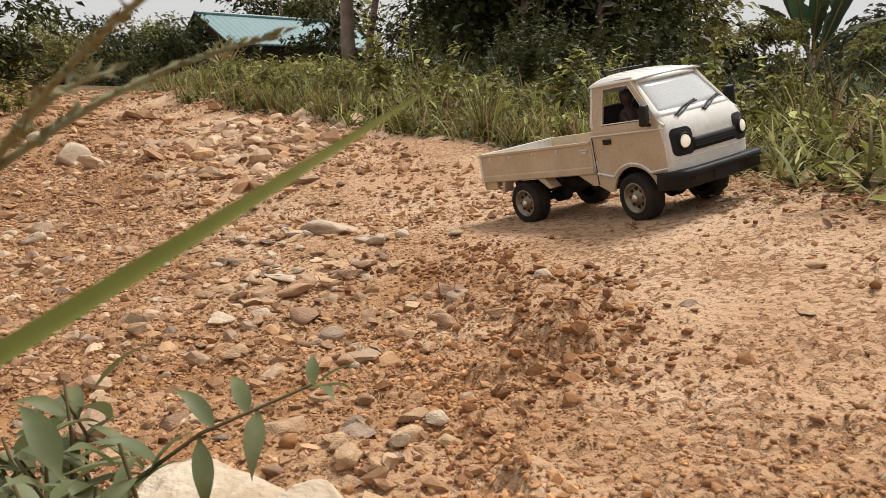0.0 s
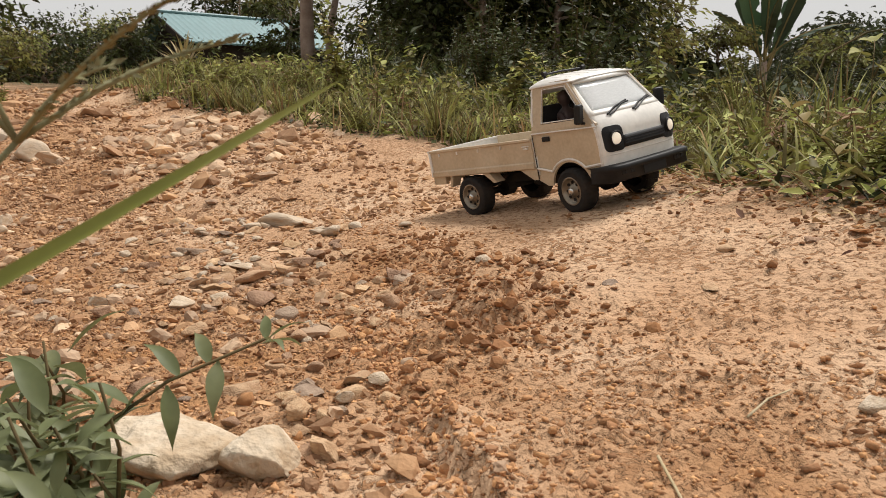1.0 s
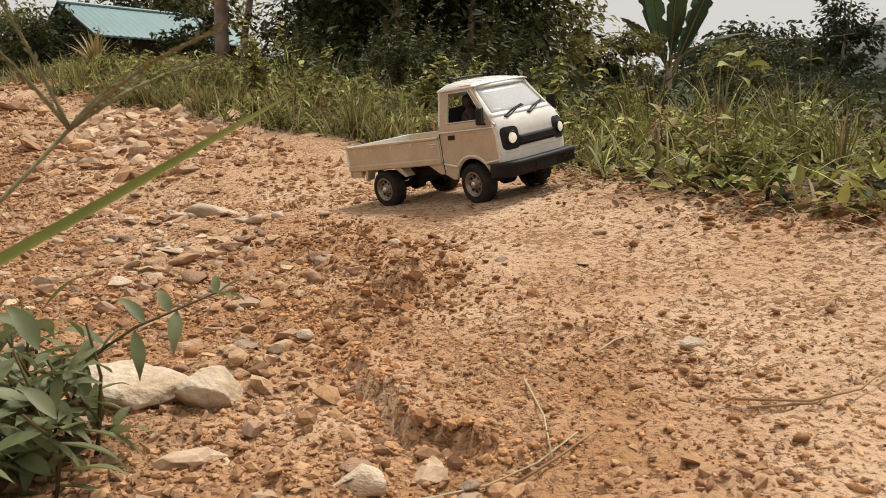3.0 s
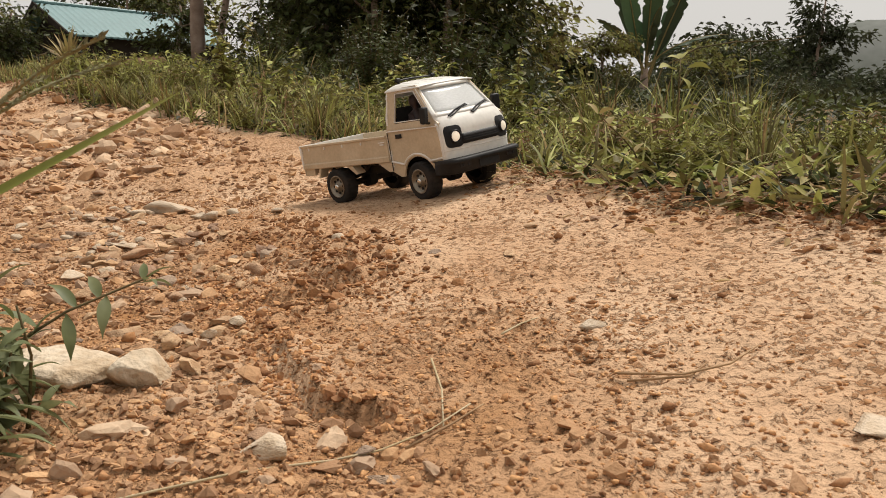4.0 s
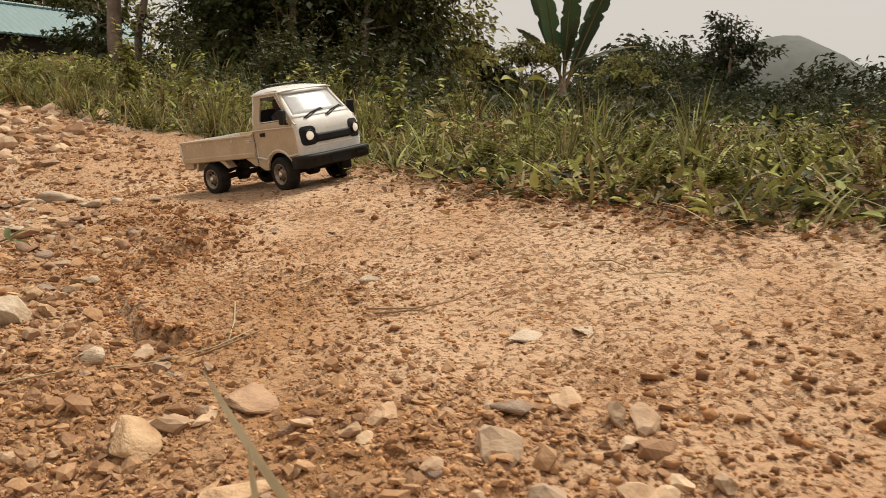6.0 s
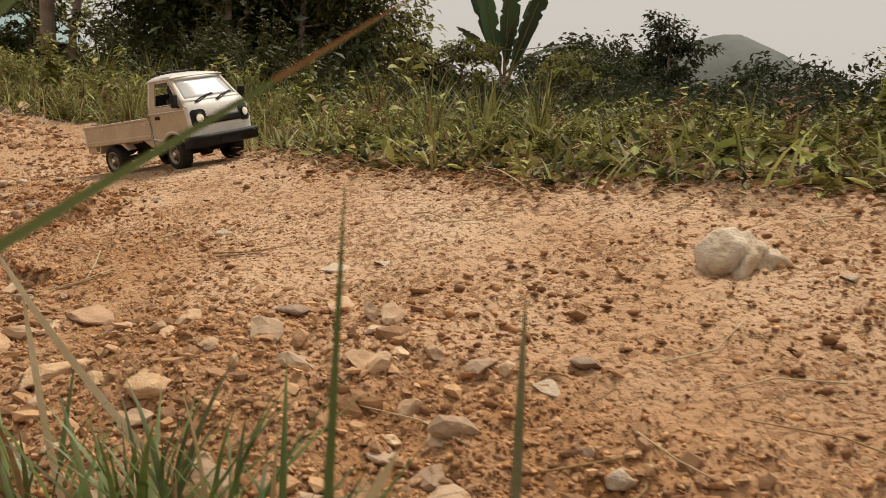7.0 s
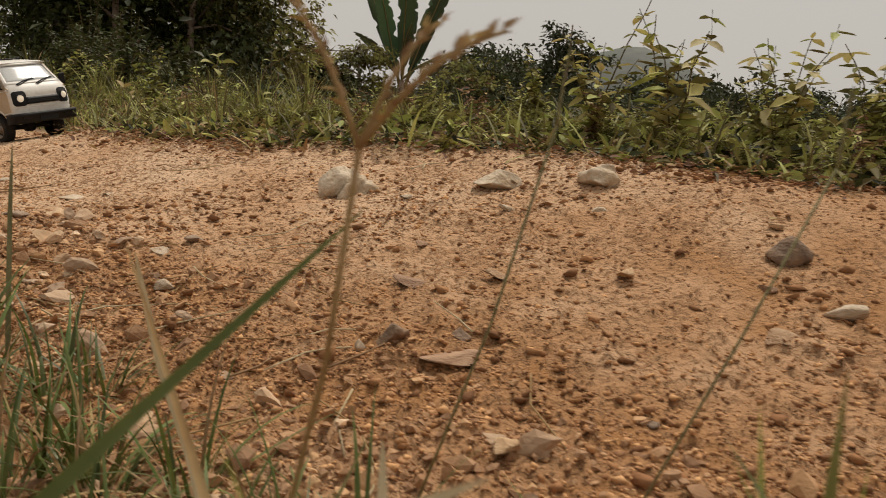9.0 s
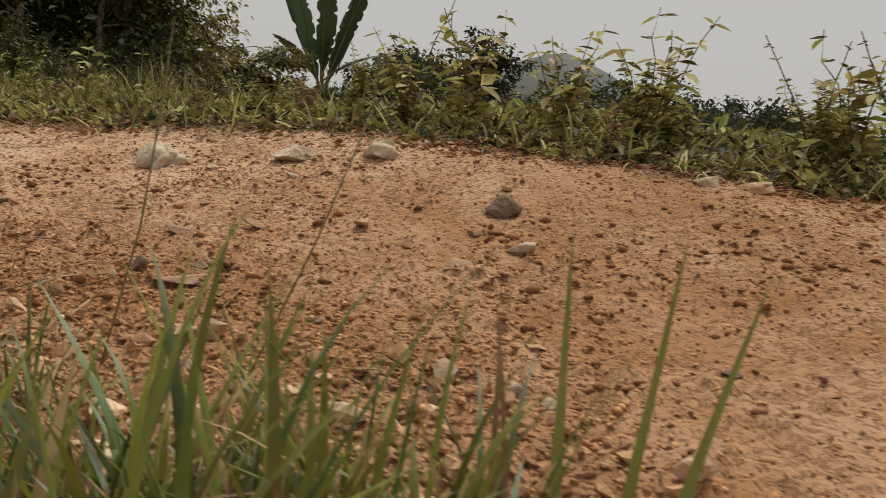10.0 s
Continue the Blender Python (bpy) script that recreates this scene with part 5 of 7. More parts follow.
def weed_plant(seed, height, leaf, pairs, mat, branches=3, flowers=0, yellow=0, name="weed_plant", slim=(0.35, 0.55)):
    """A leafy roadside weed: branching stems with leaves all the way up."""
    r = np.random.default_rng(seed)
    plant = new(name)
    stems, at, head, rise, size = [], [], [], [], []
    tops = []
    for b in range(branches):
        a = r.uniform(0, 2 * np.pi)
        k = height * r.uniform(0.6, 1.05)
        tilt = r.uniform(0.05, 0.5)
        pts = [np.array([tilt * k * t * math.cos(a) * (0.6 + 0.4 * t), tilt * k * t * math.sin(a) * (0.6 + 0.4 * t), k * t]) + r.normal(0, 0.006 * t, 3) for t in np.linspace(0, 1, 7)]
        pts[0][2] = -0.006
        stems.append(tri_tube(pts, max(0.0009, height * 0.008), 5))
        tops.append(pts[-1])
        for i in range(pairs):
            t = 0.15 + 0.85 * (i + r.uniform(0, 0.6)) / pairs
            j = min(int(t * 6), 5)
            p = pts[j] + (pts[j + 1] - pts[j]) * (t * 6 - j)
            h0 = r.uniform(0, 2 * np.pi)
            for s in range(r.integers(2, 4)):
                at.append(p)
                head.append(h0 + s * 2.2 + r.normal(0, 0.3))
                rise.append(r.uniform(-0.5, 0.6))
                size.append(leaf * r.uniform(0.6, 1.2) * (1.15 - 0.55 * t))
    at, head, rise, size = map(np.array, (at, head, rise, size))
    tagged(part("stem", mesh_fast("stem", *stack(*stems), STEM), STEM, plant), kind="stuff")
    n = len(at)
    old = r.random(n) < yellow
    for piece, keep, m in (("foliage", ~old, mat), ("yellow_foliage", old, YELLOW)):
        if keep.any():
            tagged(part(piece, mesh_fast(piece, *leaves(at[keep], head[keep], rise[keep], size[keep], size[keep] * r.uniform(*slim, keep.sum()), r.normal(0, 0.4, keep.sum())), m, True), m, plant), kind="stuff")
    if flowers:
        white = []
        for p in tops[:flowers]:
            for _ in range(5):
                q = p + r.normal(0, 0.005, 3)
                white.append((ICO1[0] * r.uniform(0.001, 0.0022) + q, ICO1[1]))
        tagged(part("blossom", mesh_fast("blossom", *stack(*white), FLOWER, True), FLOWER, plant, "tiny pale flower heads"), kind="stuff")
    return plant


FLOWER = material("pale_flower", (0.55, 0.50, 0.47), 0.8, (0.45, 0.38, 0.36), 60.0, 200.0, see=0.2)


def settle(ob, x, y, s, turn, lean=0.0):
    return pose(x, y, soil_z(x, y), lean, 0, turn) @ Matrix.Scale(s, 4)


TUFTS = [grass_tuft(31 + i, 46, 0.17, 0.0055, GRASS, 0.035, (0.05, 0.7), (0.3, 1.7), 0.1) for i in range(4)]
TALL = [grass_tuft(41 + i, 30, 0.34, 0.008, GRASS, 0.035, (0.0, 0.5), (0.3, 1.5), 0.12) for i in range(3)]
LOW = [weed_plant(51 + i, 0.085, 0.027, 8, WEED, 7, slim=(0.2, 0.4)) for i in range(4)]
MID = [weed_plant(61 + i, 0.21, 0.042, 10, WEED, 4, flowers=2 * (i == 1), yellow=0.04) for i in range(4)]
HIGH = [weed_plant(71 + i, 0.36, 0.046, 16, WEED, 5, flowers=2, yellow=0.1 * (i == 2), slim=(0.45, 0.7)) for i in range(3)]
SPRIG = [weed_plant(76 + i, 0.36, 0.034, 8, WEED, 2) for i in range(2)]
SHRUB = [weed_plant(81 + i, 0.5, 0.05, 20, BUSH, 9, name="shrub") for i in range(3)]
DRY = [weed_plant(95 + i, 0.15, 0.03, 7, DEADLEAF, 5, slim=(0.2, 0.45)) for i in range(2)]
KINDS = [(DRY, "withered brown weed at the edge of the verge", "weed"), (TUFTS, "green grass tuft on the verge, some blades dry", "grass"), (TALL, "tall arching grass clump on the verge", "grass"), (LOW, "low leafy weed creeping over the verge", "weed"), (MID, "leafy green weed on the verge", "weed"), (HIGH, "tall weed with small flower heads on the verge", "weed"), (SPRIG, "thin weed sprig standing above the verge", "weed"), (SHRUB, "dark green shrub behind the verge", "shrub")]
for family, label, category in KINDS:
    for ob in family:
        tagged(ob, label, category, category + " along the verge")
used = set()


def plant(family, x, y, s=1.0, lean=0.0):
    ob = family[int(rng.integers(len(family)))]
    m = settle(ob, x, y, s * rng.uniform(0.8, 1.2), rng.uniform(0, 360), lean)
    if ob.name in used:
        got = copy_thing(ob, m)
        got.matrix_basis = m
    else:
        used.add(ob.name)
        ob.matrix_basis = m


def along(y, d):
    """A place d metres beyond the edge of the track."""
    return float(verge_line(y)) + d / 0.85 - float(ragged(y)), y


def small(y):
    """The weeds are lower half way along the verge."""
    return 0.45 + 0.4 * float(1 - sstep(y, -0.6, 0.1)) + 0.2 * float(sstep(y, 0.9, 1.4))


# northern verge, behind the truck: grass first, shrubs after
for _ in range(70):
    x, y = along(rng.uniform(1.3, 4.4), abs(rng.normal(0, 0.2)) + 0.02)
    plant(TUFTS, x, y, rng.uniform(0.4, 0.75) + 0.03 * max(0, y - 1))
for _ in range(16):
    x, y = along(rng.uniform(1.3, 3.5), rng.uniform(0.08, 0.7))
    plant(TALL, x, y, rng.uniform(0.36, 0.55))
# a stand of tall grass beside the bend of the verge
for _ in range(10):
    plant(TALL, rng.uniform(0.68, 0.98), rng.uniform(1.3, 1.7), rng.uniform(0.45, 0.75))
for _ in range(70):
    x, y = along(rng.uniform(0.7, 4.2), rng.uniform(0.08, 0.65))
    plant(MID if y < 1.7 or rng.random() < 0.8 else HIGH, x, y, rng.uniform(0.5, 0.8) * (0.65 if y < 1.7 else 1.0 if y < 3 else 0.6))
for _ in range(46):
    x, y = along(rng.uniform(0.8, 3.4), rng.uniform(-0.02, 0.4))
    plant(LOW, x, y, rng.uniform(0.5, 0.9))
# southern verge: leafy weeds
for _ in range(76):
    x, y = along(rng.uniform(-1.5, 0.95), abs(rng.normal(0, 0.12)) + 0.03)
    plant(LOW, x, y, rng.uniform(0.6, 1.0) * small(y))
for _ in range(84):
    x, y = along(rng.uniform(-1.6, 0.9), rng.uniform(0.1, 0.8))
    plant(MID, x, y, rng.uniform(0.5, 0.85) * small(y))
for _ in range(16):
    x, y = along(rng.uniform(-1.7, 0.75), rng.uniform(0.2, 0.7))
    plant(HIGH, x, y, rng.uniform(0.42, 0.66) * small(y))
for _ in range(3):
    x, y = along(rng.uniform(0.6, 1.2), rng.uniform(0.1, 0.3))
    plant(TALL, x, y, rng.uniform(0.25, 0.36))
for _ in range(26):
    x, y = along(rng.uniform(-1.3, 0.35), rng.uniform(0.15, 0.6))
    plant(HIGH, x, y, rng.uniform(0.3, 0.48))
for _ in range(5):
    x, y = along(rng.uniform(-0.7, 0.15), rng.uniform(0.12, 0.4))
    plant(SPRIG, x, y, rng.uniform(0.5, 0.72))
for _ in range(30):
    x, y = along(rng.uniform(-1.3, 3.2), rng.uniform(0.02, 0.4))
    plant(DRY, x, y, rng.uniform(0.35, 0.75))
gold = weed_plant(91, 0.26, 0.06, 8, WEED, 5, yellow=0.45)
tagged(gold, "weed with large yellowed leaves on the verge", "weed", "weed along the verge")
for n, (x, y, s) in enumerate(((1.10, 0.02, 0.72), (1.03, 0.10, 0.55), (1.5, -0.36, 0.72), (1.33, -0.13, 0.75), (1.22, -0.05, 0.65))):
    spot = settle(gold, x, y, s, 70 * n)
    if n:
        copy_thing(gold, spot).matrix_basis = spot
    else:
        gold.matrix_basis = spot
# rough ground between the verge and the trees
for _ in range(90):
    y = rng.uniform(2.4, 8.5)
    x = rng.uniform(float(verge_line(y)) + 0.7, 5.0)
    if -0.30 < x / y < -0.13:
        continue
    plant(SHRUB if rng.random() < 0.7 else TALL, x, y, rng.uniform(0.6, 1.0) * (0.5 if x < -0.08 * y or x > 0.24 * y else 1.0) * (0.8 if y < 4.0 else 1.0))
# weeds and rough grass that come down to the road on the other side
for n in range(26):
    y = rng.uniform(2.2, 3.5)
    x = float(verge_line(y)) - (0.72 + 0.35 * rng.random() - 0.18 * (y - 2.2)) / 0.85
    plant((TUFTS, MID, DRY, LOW)[n % 4], x, y, rng.uniform(0.5, 0.85))
# bank on the other side
for _ in range(90):
    y = rng.uniform(2.0, 7.0)
    x = float(verge_line(y)) - (0.95 + 1.6 * rng.random() ** 1.4) / 0.85
    plant((TUFTS, TALL, SHRUB)[int(rng.choice(3, p=[0.55, 0.3, 0.15]))], x, y, rng.uniform(0.6, 1.0))


def undergrowth(name, n, area, leaf, tall, mat, label, seed, lean=0.2, fine=False):
    """Countless small leaves and sprigs that close the gaps between the plants."""
    r = np.random.default_rng(seed)
    x, y, z = area(r, n)
    n = len(x)
    at = np.stack([x, y, ground(x, y) + z * tall], -1)
    size = leaf * r.uniform(0.5, 1.2, n)
    v, f = leaves(at, r.uniform(0, 2 * np.pi, n), r.normal(lean, 0.5, n), size, size * (r.uniform(0.22, 0.42, n) if fine else r.uniform(0.3, 0.6, n)), r.normal(0, 0.6, n), fine)
    return tagged(new(name, mesh_fast(name, v, f, mat, True)), label, "undergrowth", kind="stuff")


def verge_area(lo, hi, near, far, rise=0.25):
    def area(r, n):
        y = r.uniform(lo, hi, n) + r.normal(0, 0.2, n)
        d = near + (far - near) * r.random(n) ** 1.3 * r.uniform(0.7, 1.1, n)
        humps = 0.55 + 0.45 * bumps(verge_line(y) + d, y, 0.23, 41)
        return verge_line(y) + d / 0.85 - ragged(y), y, r.random(n) ** 1.5 * (0.5 + 0.5 * (1 - sstep(y, -0.5, 0.1)) + 0.5 * sstep(y, 0.8, 1.2)) * humps * np.clip((d - near) / rise + 0.15, 0, 1)
    return area


def wide_area(x0, x1, y0, y1, gap):
    def area(r, n):
        x, y = r.uniform(x0, x1, n), r.uniform(y0, y1, n)
        keep = (x > verge_line(y) + gap) | (x < verge_line(y) - 1.9)
        x, y = x[keep], y[keep]
        return x, y, r.random(len(x)) * (0.5 + 0.5 * bumps(x, y, 0.7, 43)) * (0.45 + 0.55 * sstep(x, -1.2, 0.3)) * (1 - 0.7 * sstep(x - 0.24 * y, -0.1, 0.5))
    return area


undergrowth("verge_leaves", 13000, verge_area(-1.9, 1.1, -0.01, 1.1), 0.03, 0.13, WEED, "dense small leaves of weeds along the verge", 51, lean=-0.1, fine=True)
undergrowth("verge_leaves", 11000, verge_area(0.7, 4.5, 0.03, 0.75), 0.03, 0.13, WEED, "mixed low greenery behind the truck", 52, fine=True)
# Dark leaf layer added to stand in for shade under the weeds.
undergrowth("creeping_leaves", 6000, verge_area(-1.9, 4.2, -0.02, 0.7, 0.15), 0.024, 0.06, BUSH, "dark leaves added as shade at the foot of the weeds", 58)
undergrowth("scrub_leaves", 22000, verge_area(-1.8, 4.6, 0.55, 1.7), 0.03, 0.11, BUSH, "dark scrub behind the weeds of the verge", 57)
undergrowth("thicket_leaves", 46000, wide_area(-5, 7, 2.0, 12, 1.2), 0.05, 0.34, BUSH, "tangled low thicket up to the trees", 53)
undergrowth("slope_leaves", 34000, wide_area(3.0, 14, -3, 12, 1.2), 0.046, 0.3, BUSH, "low scrub on the falling slope", 54)
undergrowth("far_scrub", 30000, wide_area(-14, 30, 6, 34, 2.0), 0.13, 0.9, FARLEAF, "dark scrub between the far trees", 55)


def loose_grass(name, n, lo, hi, near, far, length, mat, label, seed, lean=(0.1, 0.9)):
    r = np.random.default_rng(seed)
    y, d = r.uniform(lo, hi, n), near + (far - near) * r.random(n) ** 1.3
    x = verge_line(y) + d / 0.85 - ragged(y)
    at = np.stack([x, y, ground(x, y) - 0.004], -1)
    v, f = blades(at, r.uniform(0, 2 * np.pi, n), r.uniform(*lean, n), length * r.uniform(0.4, 1.2, n), r.uniform(0.0025, 0.005, n), r.uniform(0.2, 1.5, n), 4)
    return tagged(new(name, mesh_fast(name, v, f, mat, True)), label, "grass", kind="stuff")


loose_grass("rough_grass", 2600, 1.1, 4.6, -0.02, 0.7, 0.11, GRASS, "rough green grass behind the truck", 56)
loose_grass("dry_grass", 700, 1.1, 4.6, -0.03, 0.9, 0.12, STRAW, "dry straw among the green grass", 57)
loose_grass("dry_grass", 520, -1.5, 1.2, -0.05, 0.16, 0.075, STRAW, "dry blades lying flat along the foot of the verge", 71, (1.0, 1.6))
loose_grass("lodged_grass", 900, -1.5, 1.2, -0.03, 0.3, 0.1, GRASS, "lodged green blades at the foot of the verge", 73, (0.7, 1.5))
loose_grass("dry_grass", 1100, -1.8, 1.2, -0.04, 0.25, 0.07, STRAW, "dead stalks flattened along the verge", 58, (1.1, 1.5))
loose_grass("rough_grass", 1100, -1.8, 1.2, -0.02, 0.6, 0.085, GRASS, "scattered grass among the weeds", 59)


def fallen_leaves(n, lo, hi, near, far, seed, label):
    """Dry brown leaves lying on the soil along the edge of the greenery."""
    r = np.random.default_rng(seed)
    y, d = r.uniform(lo, hi, n), r.normal((near + far) / 2, (far - near) / 3, n)
    x = verge_line(y) + d / 0.85 - ragged(y)
    size = r.uniform(0.006, 0.018, n)
    at = np.stack([x, y, rough_ground(x, y) + 0.003 + 0.006 * r.random(n)], -1)
    v, f = leaves(at, r.uniform(0, 2 * np.pi, n), r.normal(0.1, 0.3, n), size, size * r.uniform(0.25, 0.6, n), r.normal(0, 0.5, n), True)
    return tagged(new("fallen_leaves", mesh_fast("fallen_leaves", v, f, DEADLEAF, True)), label, "leaf litter", kind="stuff")


fallen_leaves(2600, -1.6, 1.2, -0.08, 0.22, 65, "brown dry leaves strewn along the foot of the weeds")
fallen_leaves(900, 1.2, 3.6, -0.04, 0.5, 66, "brown dry leaves among the grass behind the truck")


# ---- trees ----
def tree(name, x, y, height, crown_r, count, leaf, mat, label, base=0.15, trunk_r=0.05, seed=1, limbs=9, droop=0.3, clump=0.28):
    """A tapered trunk with limbs, and leaves in clumps round their ends, uneven and with gaps."""
    r = np.random.default_rng(seed)
    z0 = float(ground(x, y)) - 0.03
    ob = thing(name, label, "tree", pose(x, y, z0), group="trees beyond the verge")
    lean = r.normal(0, 0.05, 2)
    spine = [np.array([lean[0] * height * t + r.normal(0, 0.02), lean[1] * height * t + r.normal(0, 0.02), height * 0.9 * t]) for t in np.linspace(0, 1, 8)]
    wood = [tri_tube(spine, trunk_r, 9, 0.3)]
    at, heads = [], []
    for i in range(limbs):
        t = base + (1 - base) * (i + r.random()) / limbs
        j = min(int(t * 7), 6)
        p = spine[j]
        a = r.uniform(0, 2 * np.pi)
        L = crown_r * r.uniform(0.5, 1.1) * (1.15 - 0.5 * t)
        end = p + np.array([L * math.cos(a), L * math.sin(a), L * r.uniform(-0.1, 0.7)])
        mid = (p + end) / 2 + np.array([0, 0, 0.12 * L]) + r.normal(0, 0.04 * L, 3)
        wood.append(tri_tube([p, mid, end], trunk_r * 0.35, 6, 0.3))
        for q, w in ((end, 0.5), (mid, 0.3), ((mid + end) / 2, 0.2)):
            n = int(count / limbs * w)
            c = q + r.normal(0, clump * crown_r * 0.5, 3)
            for _ in range(3):
                cc = c + r.normal(0, clump * crown_r, 3) * (1, 1, 0.6)
                at.append(cc + r.normal(0, clump * crown_r * 0.55, (n // 3, 3)) * (1, 1, 0.6))
    at = np.concatenate(at)
    at = at[at[:, 2] > 0.03]
    n = len(at)
    h = np.arctan2(at[:, 1], at[:, 0]) + r.normal(0, 1.0, n)
    size = leaf * r.uniform(0.5, 1.3, n)
    part("trunk", mesh_fast("trunk", *stack(*wood), BARK, True), BARK, ob, "brown bark trunk and limbs")
    part("crown", mesh_fast("crown", *leaves(at, h, r.normal(-droop, 0.5, n), size, size * r.uniform(0.35, 0.6, n), r.normal(0, 0.6, n), False), mat), mat, ob, "uneven leafy crown")
    return ob


def azimuth(deg, dist):
    return dist * math.sin(radians(deg)), dist * math.cos(radians(deg))


LEAFY = "bushy dark green tree beyond the verge"
spots = [(2.6, 11, 3.0), (2.2, 9, 1.5), (4.0, 9.5, 3.0), (5, 8, 2.6), (7.5, 9, 3.0), (10, 8.2, 2.6), (11.6, 9.2, 2.6), (12.4, 9.5, 1.7), (3.2, 12, 3.4), (6, 12, 3.6), (11, 12, 3.2)]
for n, (a, dist, h) in enumerate(spots):
    tree("tree", *azimuth(a, dist), h, 0.85, 6200, 0.088, BUSH if n % 2 and n < 7 else TREELEAF, LEAFY, 0.05, 0.04, 100 + n, 15)
x, y = azimuth(19.5, 14)
tree("tree", x, y, 0.25 + 14 * math.tan(radians(4.0)) - float(ground(x, y)), 0.48, 3600, 0.085, TREELEAF, "small round bushy tree near the banana plant", 0.05, 0.04, 149, 12)
for n, (a, dist, h, w) in enumerate([(17.6, 14, 0.8, 0.45), (25.6, 20, 1.3, 0.7), (27.6, 21, 1.5, 0.8)]):
    tree("tree", *azimuth(a, dist), h, w, 3600, 0.12, TREELEAF if n % 2 else BUSH, "small bushy tree near the banana plant", 0.05, 0.04, 140 + n, 12)
tree("tree", *azimuth(-7.5, 12), 1.15, 0.42, 2600, 0.085, BUSH, "dark bushy tree standing before the house", 0.05, 0.04, 158, 12)
tree("tree", *azimuth(-16.4, 13.5), 1.0, 0.5, 2600, 0.085, BUSH, "dark bushy tree beside the house", 0.05, 0.04, 159, 12)
# twin bare trunks on the near side of the house
for n, (a, dist, r) in enumerate([(-5.7, 9.6, 0.085), (-4.8, 9.8, 0.045)]):
    x, y = azimuth(a, dist)
    t = tree("tree", x, y, 4.2, 1.1, 2200, 0.11, TREELEAF, "tree with a bare pale brown trunk", 0.42, r, 160 + n, 10, clump=0.22)
for n, (a, dist, h) in enumerate([(-8.0, 24, 3.9), (-12, 27, 3.6), (-10, 25, 4.0), (-21.5, 15, 0.95), (-17.8, 18, 1.15), (-19.3, 17, 0.75), (-24.5, 14, 0.6), (-29, 10, 1.2), (-32, 9, 1.3)]):
    tree("tree", *azimuth(a, dist), h, 0.7 + 0.5 * (h > 1.7), 3000, 0.2 if h > 3 else 0.11 if h > 1 else 0.08, BUSH if n % 2 else TREELEAF, "bushy tree beside the road uphill", 0.05, 0.045, 180 + n, 12)
# far woods on the falling ground
def far_tree(a, dist, top, w, seed, mat=FARLEAF, label="dark tree in the valley woods"):
    x, y = azimuth(a, dist)
    h = 0.25 + dist * math.tan(radians(top)) - float(ground(x, y))
    return tree("tree", x, y, h, w, 2500, 0.055 * w + 0.0055 * dist, mat, label, 0.1, 0.02 * w + 0.05, seed, 11)


for n in range(34):
    a = 24 + 32 * (n + rng.random()) / 34
    dist = rng.uniform(28, 46)
    far_tree(a, dist, (3.3 if a < 31 else -0.2 if a < 40.5 else 2.0 if a < 46 else -0.3) - rng.random() * 1.2, rng.uniform(1.2, 1.9), 300 + n)
for n in range(14):
    far_tree(23 + 17 * (n + rng.random()) / 14, rng.uniform(19, 26), -0.2 - rng.random() * 1.0, rng.uniform(0.9, 1.3), 340 + n)
far_tree(32.0, 26, 6.6, 0.8, 360, FARLEAF, "tall dark tree hung with creepers")
far_tree(31.2, 27, 4.2, 0.6, 361, FARLEAF, "tall dark tree hung with creepers")
for n in range(16):
    far_tree(-32 + 3.0 * n + rng.random() * 2, rng.uniform(26, 34), rng.uniform(-0.8, 0.4), 1.5, 380 + n)


